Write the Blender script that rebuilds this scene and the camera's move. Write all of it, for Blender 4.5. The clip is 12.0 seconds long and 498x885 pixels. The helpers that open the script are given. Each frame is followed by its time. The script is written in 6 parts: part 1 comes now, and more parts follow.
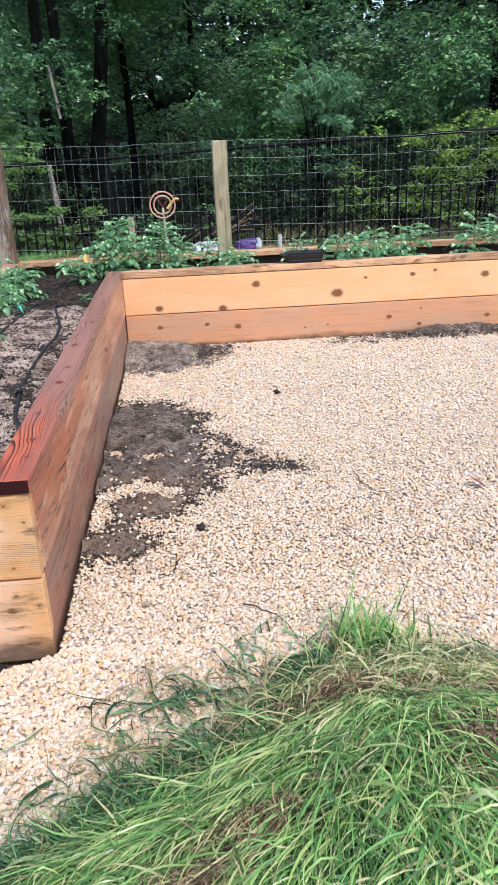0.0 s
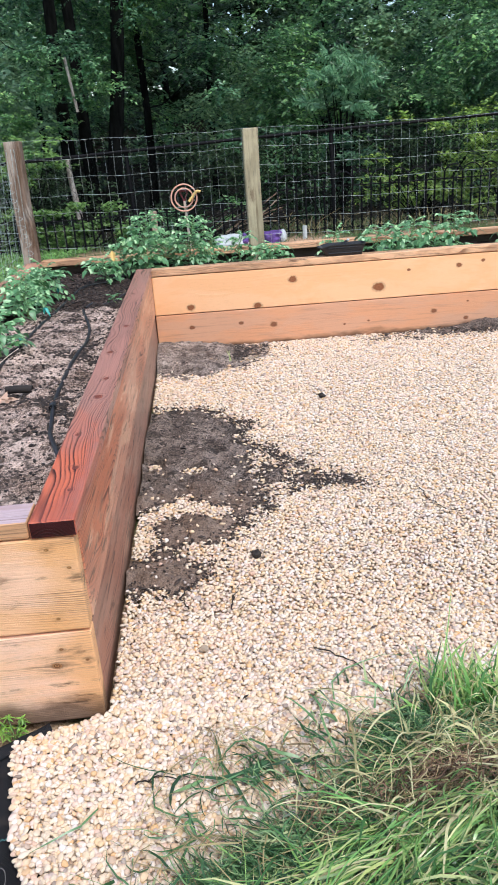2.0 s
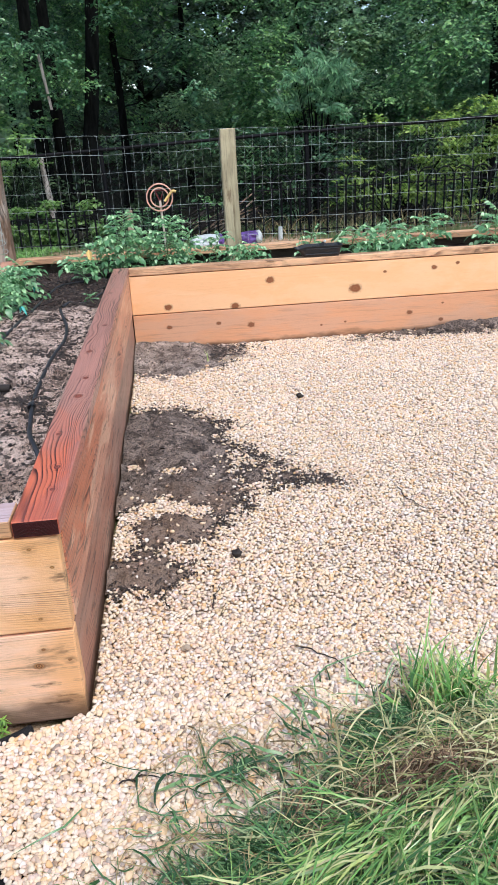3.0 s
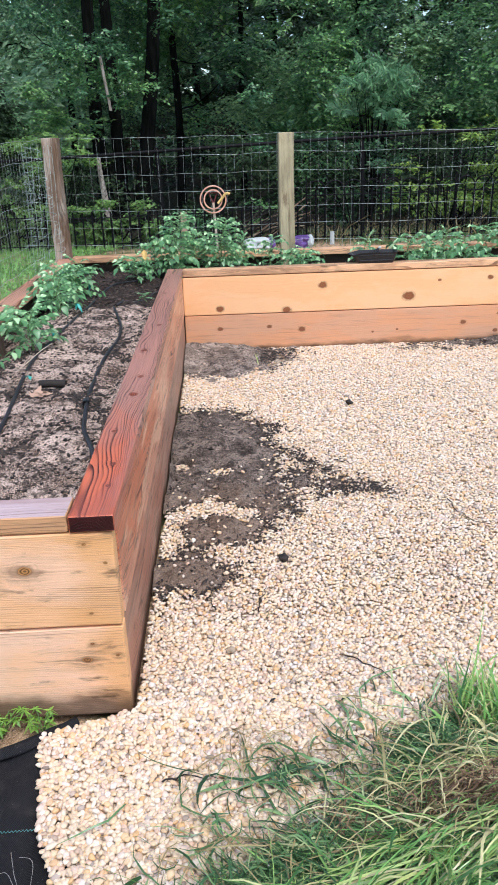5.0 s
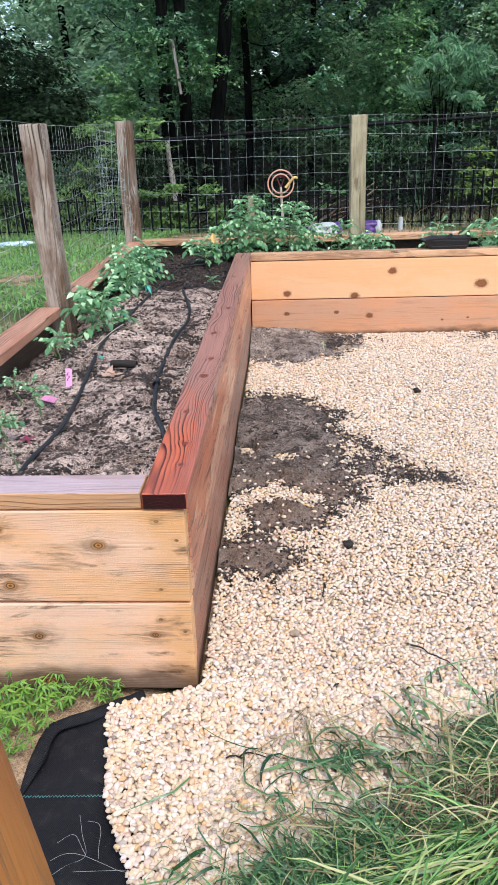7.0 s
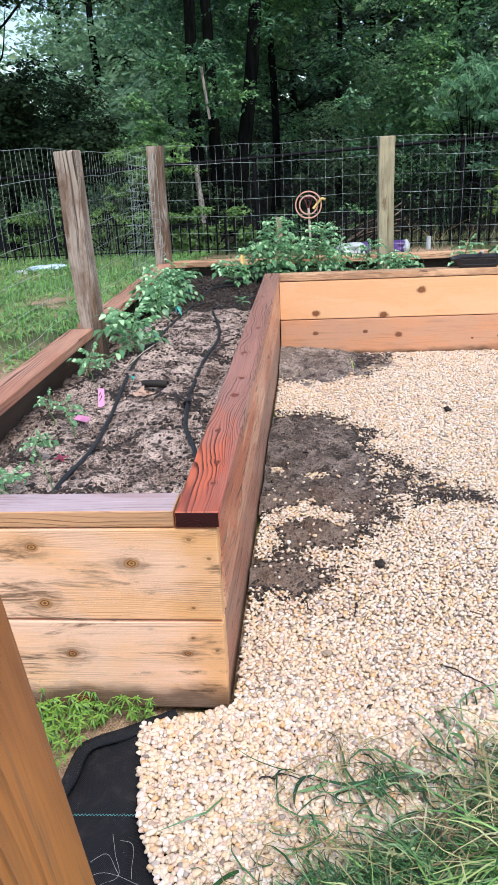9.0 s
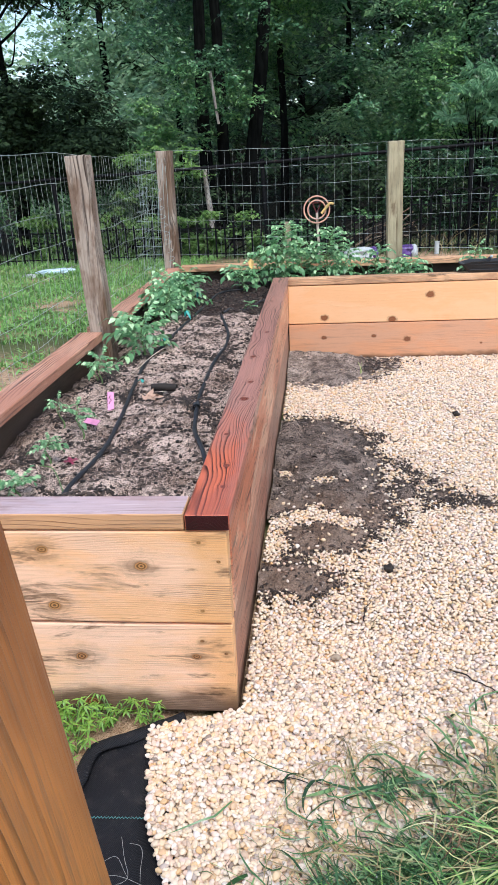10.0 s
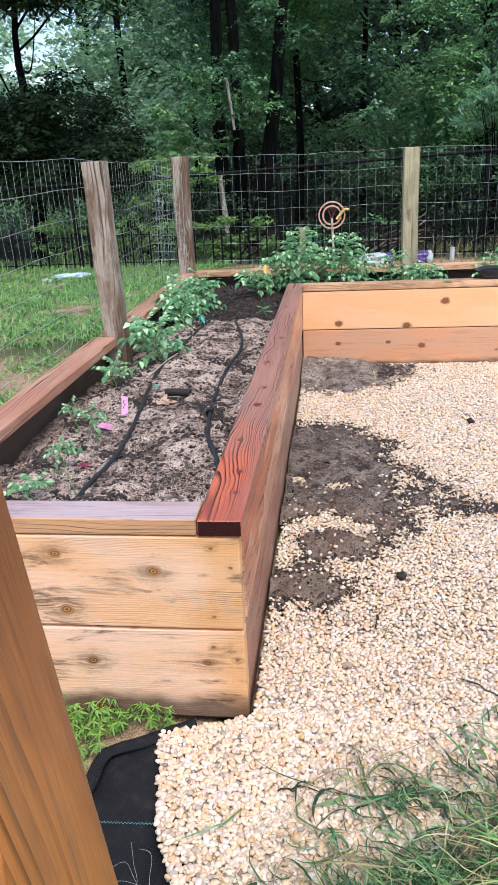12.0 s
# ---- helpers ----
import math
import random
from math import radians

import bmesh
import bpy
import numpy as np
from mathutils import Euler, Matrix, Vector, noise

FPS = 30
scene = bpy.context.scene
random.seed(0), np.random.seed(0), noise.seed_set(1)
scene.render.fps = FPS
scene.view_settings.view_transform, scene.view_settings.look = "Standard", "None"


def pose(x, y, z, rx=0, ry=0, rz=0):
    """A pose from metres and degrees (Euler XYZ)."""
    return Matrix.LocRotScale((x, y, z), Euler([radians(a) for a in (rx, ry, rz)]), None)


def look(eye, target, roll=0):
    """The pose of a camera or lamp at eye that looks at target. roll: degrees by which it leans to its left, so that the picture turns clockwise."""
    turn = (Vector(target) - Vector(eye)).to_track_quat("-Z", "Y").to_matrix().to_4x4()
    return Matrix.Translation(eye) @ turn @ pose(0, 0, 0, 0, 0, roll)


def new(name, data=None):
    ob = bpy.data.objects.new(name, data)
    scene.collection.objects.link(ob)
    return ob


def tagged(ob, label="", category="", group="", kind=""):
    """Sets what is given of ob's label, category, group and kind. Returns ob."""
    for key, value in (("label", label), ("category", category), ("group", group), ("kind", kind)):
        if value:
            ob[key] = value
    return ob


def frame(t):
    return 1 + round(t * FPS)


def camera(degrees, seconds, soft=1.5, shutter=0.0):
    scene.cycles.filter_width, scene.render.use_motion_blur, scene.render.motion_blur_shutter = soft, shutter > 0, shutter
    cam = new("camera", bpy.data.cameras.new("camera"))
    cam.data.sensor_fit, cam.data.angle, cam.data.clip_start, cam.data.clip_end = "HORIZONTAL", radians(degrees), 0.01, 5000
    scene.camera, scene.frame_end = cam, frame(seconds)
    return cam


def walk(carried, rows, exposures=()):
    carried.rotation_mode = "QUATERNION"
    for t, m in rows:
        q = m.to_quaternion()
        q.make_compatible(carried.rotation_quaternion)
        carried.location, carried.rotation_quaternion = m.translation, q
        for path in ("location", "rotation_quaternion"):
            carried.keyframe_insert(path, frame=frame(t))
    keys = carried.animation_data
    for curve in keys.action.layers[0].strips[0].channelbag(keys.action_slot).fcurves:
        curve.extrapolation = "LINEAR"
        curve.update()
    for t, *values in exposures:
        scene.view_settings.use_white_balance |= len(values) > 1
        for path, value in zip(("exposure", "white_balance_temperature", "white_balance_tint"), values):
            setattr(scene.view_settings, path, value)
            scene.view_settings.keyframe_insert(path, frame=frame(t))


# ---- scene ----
# ---- camera ----
cam = camera(38.1, 12.0, 1.5, 0.3)
PATH = [
    (0, (0.404, -1.564, 1.201), (0.544, 0.281, 0.444), -2.4),
    (0.5, (0.467, -1.499, 1.202), (0.489, 0.359, 0.461), -3.4),
    (1, (0.433, -1.443, 1.202), (0.404, 0.414, 0.46), -4.1),
    (1.5, (0.349, -1.338, 1.188), (0.343, 0.513, 0.429), -4.5),
    (2, (0.302, -1.302, 1.187), (0.391, 0.54, 0.412), -3.9),
    (2.5, (0.289, -1.305, 1.185), (0.452, 0.529, 0.404), -3.1),
    (4.5, (0.259, -1.313, 1.207), (0.372, 0.535, 0.451), -1.7),
    (5, (0.248, -1.303, 1.191), (0.298, 0.544, 0.426), -1.9),
    (5.5, (0.23, -1.298, 1.182), (0.217, 0.541, 0.396), -2.0),
    (6, (0.227, -1.298, 1.179), (0.167, 0.534, 0.378), -2.0),
    (6.5, (0.22, -1.301, 1.181), (0.131, 0.528, 0.376), -2.0),
    (7, (0.214, -1.305, 1.184), (0.105, 0.528, 0.389), -2.0),
    (7.5, (0.209, -1.31, 1.185), (0.078, 0.529, 0.408), -2.2),
    (9.5, (0.202, -1.314, 1.185), (0.007, 0.536, 0.45), -3.0),
    (10, (0.198, -1.316, 1.185), (-0.005, 0.535, 0.455), -2.9),
    (10.5, (0.196, -1.314, 1.189), (-0.016, 0.537, 0.462), -2.8),
    (11, (0.194, -1.313, 1.188), (-0.026, 0.538, 0.464), -2.7),
    (11.5, (0.194, -1.313, 1.188), (-0.036, 0.538, 0.466), -2.6),
    (12, (0.198, -1.315, 1.188), (-0.041, 0.537, 0.472), -2.8),
]
walk(cam, [(t, look(eye, target, roll)) for t, eye, target, roll in PATH], [(0.0, 0.84), (7.0, 0.84), (12.0, 0.86)])
SKY, SUN = 0.15, 1.56

# ---- world, sun ----
world = bpy.data.worlds.new("overcast_sky")
scene.world = world
world.use_nodes = True
wn = world.node_tree.nodes
wl = world.node_tree.links
sky = wn.new("ShaderNodeTexSky")
sky.sky_type = "NISHITA"
sky.sun_disc = False
sky.sun_elevation = radians(58)
sky.sun_rotation = radians(160)
sky.air_density = 1.0
sky.dust_density = 1.5
sky.ozone_density = 1.0
wn["Background"].inputs["Strength"].default_value = SKY
wl.new(sky.outputs[0], wn["Background"].inputs["Color"])
sun = new("sun", bpy.data.lights.new("sun", "SUN"))
sun.data.energy = SUN
sun.data.angle = radians(25)
sun.data.color = (0.95, 0.965, 1.0)
sun.matrix_world = look((2.5, -4.0, 8.0), (0, 0, 0))

# ---- helpers of this scene ----
rng = np.random.default_rng(7)


def fast_mesh(name, verts, faces, smooth=False):
    """A mesh from arrays; all faces have the same number of corners."""
    verts = np.asarray(verts, dtype=np.float32)
    faces = np.asarray(faces, dtype=np.int32)
    me = bpy.data.meshes.new(name)
    n, k = faces.shape
    me.vertices.add(len(verts))
    me.vertices.foreach_set("co", verts.ravel())
    me.loops.add(n * k)
    me.loops.foreach_set("vertex_index", faces.ravel())
    me.polygons.add(n)
    me.polygons.foreach_set("loop_start", np.arange(0, n * k, k, dtype=np.int32))
    me.polygons.foreach_set("use_smooth", np.full(n, smooth))
    me.update(calc_edges=True)
    me.validate()
    return me


def put_mesh(name, me, material, parent=None, label=""):
    ob = new(name, me)
    if material and not me.materials:
        me.materials.append(material)
    ob.parent = parent
    if label:
        ob["label"] = label
    return ob


def part(name, bm, material, parent=None, label=""):
    me = bpy.data.meshes.new(name)
    bm.to_mesh(me)
    bm.free()
    return put_mesh(name, me, material, parent, label)


def empty(name, x=0, y=0, z=0, rz=0):
    ob = new(name)
    ob.empty_display_size = 0.05
    ob.matrix_basis = pose(x, y, z, 0, 0, rz)
    return ob


def box_bm(sx, sy, sz, bevel=0.003, segments=2, cut=0):
    bm = bmesh.new()
    bmesh.ops.create_cube(bm, size=1.0)
    bmesh.ops.scale(bm, vec=(sx, sy, sz), verts=bm.verts)
    if cut:
        long = [e for e in bm.edges if abs((e.verts[0].co - e.verts[1].co).x) > 0.5 * sx]
        bmesh.ops.subdivide_edges(bm, edges=long, cuts=cut, use_grid_fill=True)
    if bevel:
        edges = [e for e in bm.edges if e.calc_face_angle(0) > 0.5]
        bmesh.ops.bevel(bm, geom=edges, offset=bevel, segments=segments, affect="EDGES", profile=0.6)
    return bm


def tube(points, radii, sides=6):
    """Vertices and quads of a tube along points."""
    p = np.asarray(points, dtype=float)
    r = np.broadcast_to(np.asarray(radii, dtype=float), (len(p),))
    t = np.gradient(p, axis=0)
    t /= np.linalg.norm(t, axis=1)[:, None] + 1e-9
    ref = np.where(np.abs(t[:, 2:3]) > 0.9, np.array([[1.0, 0, 0]]), np.array([[0, 0, 1.0]]))
    u = np.cross(t, ref)
    u /= np.linalg.norm(u, axis=1)[:, None] + 1e-9
    for i in range(1, len(u)):
        if (u[i] * u[i - 1]).sum() < 0:
            u[i] = -u[i]
    v = np.cross(t, u)
    a = np.arange(sides) * 2 * np.pi / sides
    ring = np.cos(a)[None, :, None] * u[:, None] + np.sin(a)[None, :, None] * v[:, None]
    verts = (p[:, None] + r[:, None, None] * ring).reshape(-1, 3)
    i, j = np.meshgrid(np.arange(len(p) - 1), np.arange(sides), indexing="ij")
    a0 = i * sides + j
    b0 = i * sides + (j + 1) % sides
    faces = np.stack([a0, b0, b0 + sides, a0 + sides], -1).reshape(-1, 4)
    return verts, faces


def join(pieces):
    verts, faces, n = [], [], 0
    for v, f in pieces:
        verts.append(v)
        faces.append(np.asarray(f) + n)
        n += len(v)
    return np.concatenate(verts), np.concatenate(faces)


def tubes(name, lines, radius, material, parent=None, sides=4, smooth=True, label=""):
    v, f = join([tube(l, radius, sides) for l in lines])
    return put_mesh(name, fast_mesh(name, v, f, smooth), material, parent, label)


def smoothstep(a, b, x):
    t = np.clip((np.asarray(x, dtype=float) - a) / (b - a), 0, 1)
    return t * t * (3 - 2 * t)


LATTICE = rng.random((64, 64)).astype(float)


def wobble(x, y, scale, octaves=3):
    """Smooth value noise in -1..1 for arrays."""
    x, y = np.broadcast_arrays(np.asarray(x, float), np.asarray(y, float))
    out = np.zeros(x.shape)
    amp, total = 1.0, 0.0
    for o in range(octaves):
        u, v = x / scale + 17.3 * o, y / scale + 5.1 * o
        i, j = np.floor(u).astype(int), np.floor(v).astype(int)
        fu, fv = u - i, v - j
        fu, fv = fu * fu * (3 - 2 * fu), fv * fv * (3 - 2 * fv)
        a, b = LATTICE[i % 64, j % 64], LATTICE[(i + 1) % 64, j % 64]
        c, d = LATTICE[i % 64, (j + 1) % 64], LATTICE[(i + 1) % 64, (j + 1) % 64]
        out += amp * ((a * (1 - fu) + b * fu) * (1 - fv) + (c * (1 - fu) + d * fu) * fv)
        total += amp
        amp *= 0.5
        scale *= 0.5
    return out / total * 2 - 1


def sheet(name, xs, ys, height, material, keep=None, smooth=True):
    """A height field over a grid; keep(x, y) drops faces outside."""
    gx, gy = np.meshgrid(xs, ys, indexing="ij")
    gz = height(gx, gy)
    verts = np.stack([gx, gy, gz], -1).reshape(-1, 3)
    nx, ny = len(xs), len(ys)
    i, j = np.meshgrid(np.arange(nx - 1), np.arange(ny - 1), indexing="ij")
    a = i * ny + j
    faces = np.stack([a, a + ny, a + ny + 1, a + 1], -1).reshape(-1, 4)
    if keep is not None:
        mid = verts[faces].mean(1)
        faces = faces[keep(mid[:, 0], mid[:, 1])]
        used = np.unique(faces)
        remap = np.zeros(len(verts), int)
        remap[used] = np.arange(len(used))
        verts, faces = verts[used], remap[faces]
    return put_mesh(name, fast_mesh(name, verts, faces, smooth), material)


# ---- materials ----
class Nodes:
    """Short ways to wire a node material."""

    def __init__(self, name, roughness=0.6, metallic=0.0, specular=0.5):
        self.mat = bpy.data.materials.new(name)
        self.mat.use_nodes = True
        self.tree = self.mat.node_tree
        self.bsdf = self.tree.nodes["Principled BSDF"]
        self.bsdf.inputs["Roughness"].default_value = roughness
        self.bsdf.inputs["Metallic"].default_value = metallic
        self.bsdf.inputs["Specular IOR Level"].default_value = specular

    def node(self, kind):
        return self.tree.nodes.new(kind)

    def link(self, a, b):
        self.tree.links.new(a, b)

    def fill(self, socket, value):
        if isinstance(value, bpy.types.NodeSocket):
            self.link(value, socket)
        else:
            socket.default_value = value

    def math(self, op, a, b=0.0, c=0.0, clamp=False):
        n = self.node("ShaderNodeMath")
        n.operation, n.use_clamp = op, clamp
        for s, v in zip(n.inputs, (a, b, c)):
            self.fill(s, v)
        return n.outputs[0]

    def vec(self, op, a, b=(0, 0, 0)):
        n = self.node("ShaderNodeVectorMath")
        n.operation = op
        self.fill(n.inputs[0], a)
        self.fill(n.inputs[1], b)
        return n.outputs["Value"] if op in ("LENGTH", "DISTANCE", "DOT_PRODUCT") else n.outputs[0]

    def split(self, v):
        n = self.node("ShaderNodeSeparateXYZ")
        self.link(v, n.inputs[0])
        return n.outputs

    def combine(self, x, y, z):
        n = self.node("ShaderNodeCombineXYZ")
        for s, v in zip(n.inputs, (x, y, z)):
            self.fill(s, v)
        return n.outputs[0]

    def coords(self, kind="Object"):
        return self.node("ShaderNodeTexCoord").outputs[kind]

    def place(self):
        return self.node("ShaderNodeNewGeometry").outputs["Position"]

    def island(self):
        return self.node("ShaderNodeNewGeometry").outputs["Random Per Island"]

    def chance(self):
        return self.node("ShaderNodeObjectInfo").outputs["Random"]

    def noise(self, v, scale, detail=4.0, rough=0.55, distortion=0.0):
        n = self.node("ShaderNodeTexNoise")
        self.link(v, n.inputs["Vector"])
        n.inputs["Scale"].default_value = scale
        n.inputs["Detail"].default_value = detail
        n.inputs["Roughness"].default_value = rough
        n.inputs["Distortion"].default_value = distortion
        return n.outputs["Fac"]

    def voronoi(self, v, scale, out="Distance", feature="F1"):
        n = self.node("ShaderNodeTexVoronoi")
        n.feature = feature
        self.link(v, n.inputs["Vector"])
        n.inputs["Scale"].default_value = scale
        return n.outputs[out]

    def ramp(self, value, stops, interpolation="LINEAR"):
        n = self.node("ShaderNodeValToRGB")
        n.color_ramp.interpolation = interpolation
        els = n.color_ramp.elements
        while len(els) < len(stops):
            els.new(0.5)
        for e, (at, colour) in zip(els, stops):
            e.position = at
            e.color = (*colour, 1) if len(colour) == 3 else colour
        self.link(value, n.inputs[0])
        return n.outputs["Color"]

    def remap(self, value, a, b, c=0.0, d=1.0):
        n = self.node("ShaderNodeMapRange")
        n.interpolation_type = "SMOOTHSTEP"
        for s, v in zip(list(n.inputs)[:5], (value, a, b, c, d)):
            self.fill(s, v)
        return n.outputs[0]

    def mix(self, fac, a, b, blend="MIX"):
        n = self.node("ShaderNodeMix")
        n.data_type, n.blend_type = "RGBA", blend
        self.fill(n.inputs["Factor"], fac)
        for s, v in ((n.inputs[6], a), (n.inputs[7], b)):
            if isinstance(v, tuple) and len(v) == 3:
                v = (*v, 1)
            self.fill(s, v)
        return n.outputs[2]

    def bump(self, height, distance=0.002, strength=0.6, normal=None):
        n = self.node("ShaderNodeBump")
        n.inputs["Strength"].default_value = strength
        n.inputs["Distance"].default_value = distance
        self.link(height, n.inputs["Height"])
        if normal is not None:
            self.link(normal, n.inputs["Normal"])
        return n.outputs[0]

    def done(self, colour=None, roughness=None, normal=None):
        if colour is not None:
            self.fill(self.bsdf.inputs["Base Color"], (*colour, 1) if isinstance(colour, tuple) and len(colour) == 3 else colour)
        if roughness is not None:
            self.fill(self.bsdf.inputs["Roughness"], roughness)
        if normal is not None:
            self.link(normal, self.bsdf.inputs["Normal"])
        return self.mat


def wood(name, light, dark, blotch=(0.3, 0.15, 0.1), blotch_amount=0.5, ring=0.009, ring_strength=0.5, rough=0.6,
         knots=(), knot_colour=(0.16, 0.075, 0.035), taper=0.06, tilt=0.0, grey=0.0, relief=0.0012, foot=None, blotch_scale=2.2, fade=None, streaks=None, wet=0.0, sharp=0.0, pith=0.0, soot=0.0, edge_at=None, bull=1.0, calm=0.25):
    """Sawn softwood: x runs along the board, z over its face, y through it. knots: (x, z, radius)."""
    n = Nodes(name, rough, specular=0.25)
    n.bsdf.inputs["Coat Weight"].default_value = wet
    n.bsdf.inputs["Coat Roughness"].default_value = 0.12
    p = n.coords("Object")
    shift = n.combine(n.math("MULTIPLY", n.chance(), 9.0), n.math("MULTIPLY", n.chance(), 0.07), 0.0)
    x, y, z = n.split(p)
    across = z
    knot_mask = None
    knot_ring = None
    knot_halo = None
    knot_wave = None
    for kx, kz, kr in knots:
        dx = n.math("MULTIPLY", n.math("SUBTRACT", x, kx), 0.72)
        dz = n.math("SUBTRACT", z, kz)
        d = n.math("SQRT", n.math("ADD", n.math("MULTIPLY", dx, dx), n.math("MULTIPLY_ADD", dz, dz, 1e-7)))
        d = n.math("MULTIPLY", d, n.math("MULTIPLY_ADD", n.noise(p, 55.0, 3.0), 0.9, 0.55))
        fall = n.math("POWER", 2.718, n.math("MULTIPLY", n.math("MULTIPLY", d, d), -1.0 / (2.6 * kr) ** 2))
        bend = n.math("MULTIPLY", n.math("DIVIDE", dz, n.math("ADD", d, kr * 0.4)), kr * 0.95)
        across = n.math("SUBTRACT", across, n.math("MULTIPLY", bend, fall))
        m = n.remap(d, kr * 1.05, kr * 0.72)
        r = n.math("MULTIPLY", n.math("MULTIPLY_ADD", n.math("SINE", n.math("MULTIPLY", d, 15.0 / kr)), 0.5, 0.5), m)
        r = n.math("MULTIPLY", r, bull)
        rim = n.math("MULTIPLY", n.remap(d, kr * 0.70, kr * 0.95), n.remap(d, kr * 1.30, kr * 1.02))
        r = n.math("MAXIMUM", r, rim)
        ripple = n.math("MULTIPLY", n.remap(n.math("SINE", n.math("MULTIPLY", n.math("POWER", n.math("DIVIDE", d, kr), 0.8), 9.0)), 0.2, 1.0), n.remap(d, kr * 3.4, kr * 1.2))
        knot_wave = ripple if knot_wave is None else n.math("MAXIMUM", knot_wave, ripple)
        edge = n.math("MULTIPLY", n.remap(d, kr * 1.35, kr * 0.95), 0.3)
        m = n.math("MAXIMUM", m, edge)
        halo = n.math("MULTIPLY", n.remap(d, kr * 4.2, kr * 1.2), 0.65)
        knot_halo = halo if knot_halo is None else n.math("MAXIMUM", knot_halo, halo)
        knot_mask = m if knot_mask is None else n.math("MAXIMUM", knot_mask, m)
        knot_ring = r if knot_ring is None else n.math("MAXIMUM", knot_ring, r)
    q = n.vec("ADD", n.combine(x, y, across), shift)
    slow = n.noise(n.vec("MULTIPLY", q, (1.3, 6.0, 6.0)), 1.0, 2.0)
    qx, qy, qz = n.split(q)
    depth = n.math("ADD", n.math("ADD", qy, 0.05), n.math("MULTIPLY", n.math("SUBTRACT", slow, 0.5), 0.05))
    side = n.math("ADD", n.math("ADD", n.math("ADD", qz, pith), n.math("MULTIPLY", qx, tilt)), n.math("MULTIPLY", n.math("SUBTRACT", slow, 0.5), taper))
    radius = n.math("SQRT", n.math("ADD", n.math("MULTIPLY", depth, depth), n.math("MULTIPLY", side, side)))
    drift = n.noise(n.vec("MULTIPLY", q, (1.6, 9.0, 9.0)), 1.0, 2.0)
    phase = n.math("ADD", n.math("DIVIDE", radius, ring), n.math("MULTIPLY", drift, 1.6))
    saw = n.math("FRACT", phase)
    each = n.remap(n.noise(n.combine(n.math("MULTIPLY", n.math("FLOOR", phase), 3.71), n.math("MULTIPLY", qx, 0.9), 0.0), 1.0, 1.0), 0.32, 0.66, 0.4, 1.0)
    line = n.math("MULTIPLY", n.remap(saw, 0.25 + 0.5 * sharp, 0.92), n.remap(saw, 1.0, 0.94))
    zone = n.remap(n.noise(n.vec("MULTIPLY", q, (1.3, 13.0, 13.0)), 1.0, 3.0), 0.40 if calm < 0.2 else 0.38, 0.60, calm, 1.0)
    rings = n.math("MULTIPLY", n.math("MULTIPLY", line, zone), each)
    fibre = n.noise(n.vec("MULTIPLY", q, (6.0, 260.0, 260.0)), 1.0, 5.0, 0.6)
    pores = n.noise(n.vec("MULTIPLY", q, (22.0, 900.0, 900.0)), 1.0, 2.0)
    tone = n.math("ADD", n.math("MULTIPLY", rings, ring_strength), n.math("MULTIPLY", n.math("SUBTRACT", fibre, 0.45), 0.55))
    if knot_wave is not None:
        tone = n.math("ADD", tone, n.math("MULTIPLY", knot_wave, 0.34 * ring_strength * bull))
    colour = n.mix(n.remap(tone, 0.0, 1.0), light, dark)
    patch = n.noise(n.vec("MULTIPLY", q, (blotch_scale, 5.0, blotch_scale * 3.2)), 1.0, 5.0, 0.62, 0.4)
    colour = n.mix(n.math("MULTIPLY", n.remap(patch, 0.44, 0.60), blotch_amount), colour, blotch)
    if streaks is not None:
        run = n.combine(n.math("MULTIPLY", qx, 1.9), qy, n.math("MULTIPLY_ADD", qx, 0.5, n.math("MULTIPLY", qz, 10.0)))
        flow = n.noise(run, 1.0, 4.0, 0.6, 1.1)
        colour = n.mix(n.math("MULTIPLY", n.remap(flow, 0.53, 0.63), 0.75), colour, streaks)
        colour = n.mix(n.math("MULTIPLY", n.remap(flow, 0.42, 0.34), 0.5), colour, tuple(0.35 * v for v in streaks))
        crack = n.noise(n.vec("MULTIPLY", run, (2.4, 1.0, 5.0)), 1.0, 5.0, 0.65, 0.3)
        colour = n.mix(n.math("MULTIPLY", n.remap(crack, 0.57, 0.63), 0.8), colour, tuple(0.16 * v for v in streaks))
    if fade is not None:
        far = n.remap(n.math("ADD", x, n.math("MULTIPLY", n.math("SUBTRACT", patch, 0.5), 1.6)), fade[0], fade[1])
        colour = n.mix(n.math("MULTIPLY", far, fade[3]), colour, n.mix(n.remap(tone, 0.0, 1.0), fade[2], tuple(0.2 * v for v in fade[2])))
    if grey:
        streak = n.noise(n.vec("MULTIPLY", q, (3.0, 60.0, 55.0)), 1.0, 6.0, 0.7)
        colour = n.mix(n.math("MULTIPLY", n.remap(streak, 0.5, 0.72), grey), colour, (0.09, 0.075, 0.065))
    if edge_at is not None:
        warm = n.remap(n.math("ADD", x, n.math("MULTIPLY", n.math("SUBTRACT", patch, 0.5), 0.22)), edge_at - 0.05, edge_at + 0.03)
        colour = n.mix(n.math("MULTIPLY", warm, 0.5), colour, n.mix(rings, (0.74, 0.35, 0.10), (0.20, 0.09, 0.035)))
    if soot:
        smear = n.noise(n.vec("MULTIPLY", q, (3.4, 9.0, 16.0)), 1.0, 6.0, 0.68, 0.5)
        streaky = n.noise(n.vec("MULTIPLY", q, (7.0, 120.0, 150.0)), 1.0, 4.0, 0.65)
        mark = n.remap(smear, 0.52, 0.64)
        if knot_halo is not None:
            mark = n.math("MAXIMUM", mark, n.math("MULTIPLY", knot_halo, n.remap(smear, 0.30, 0.55)))
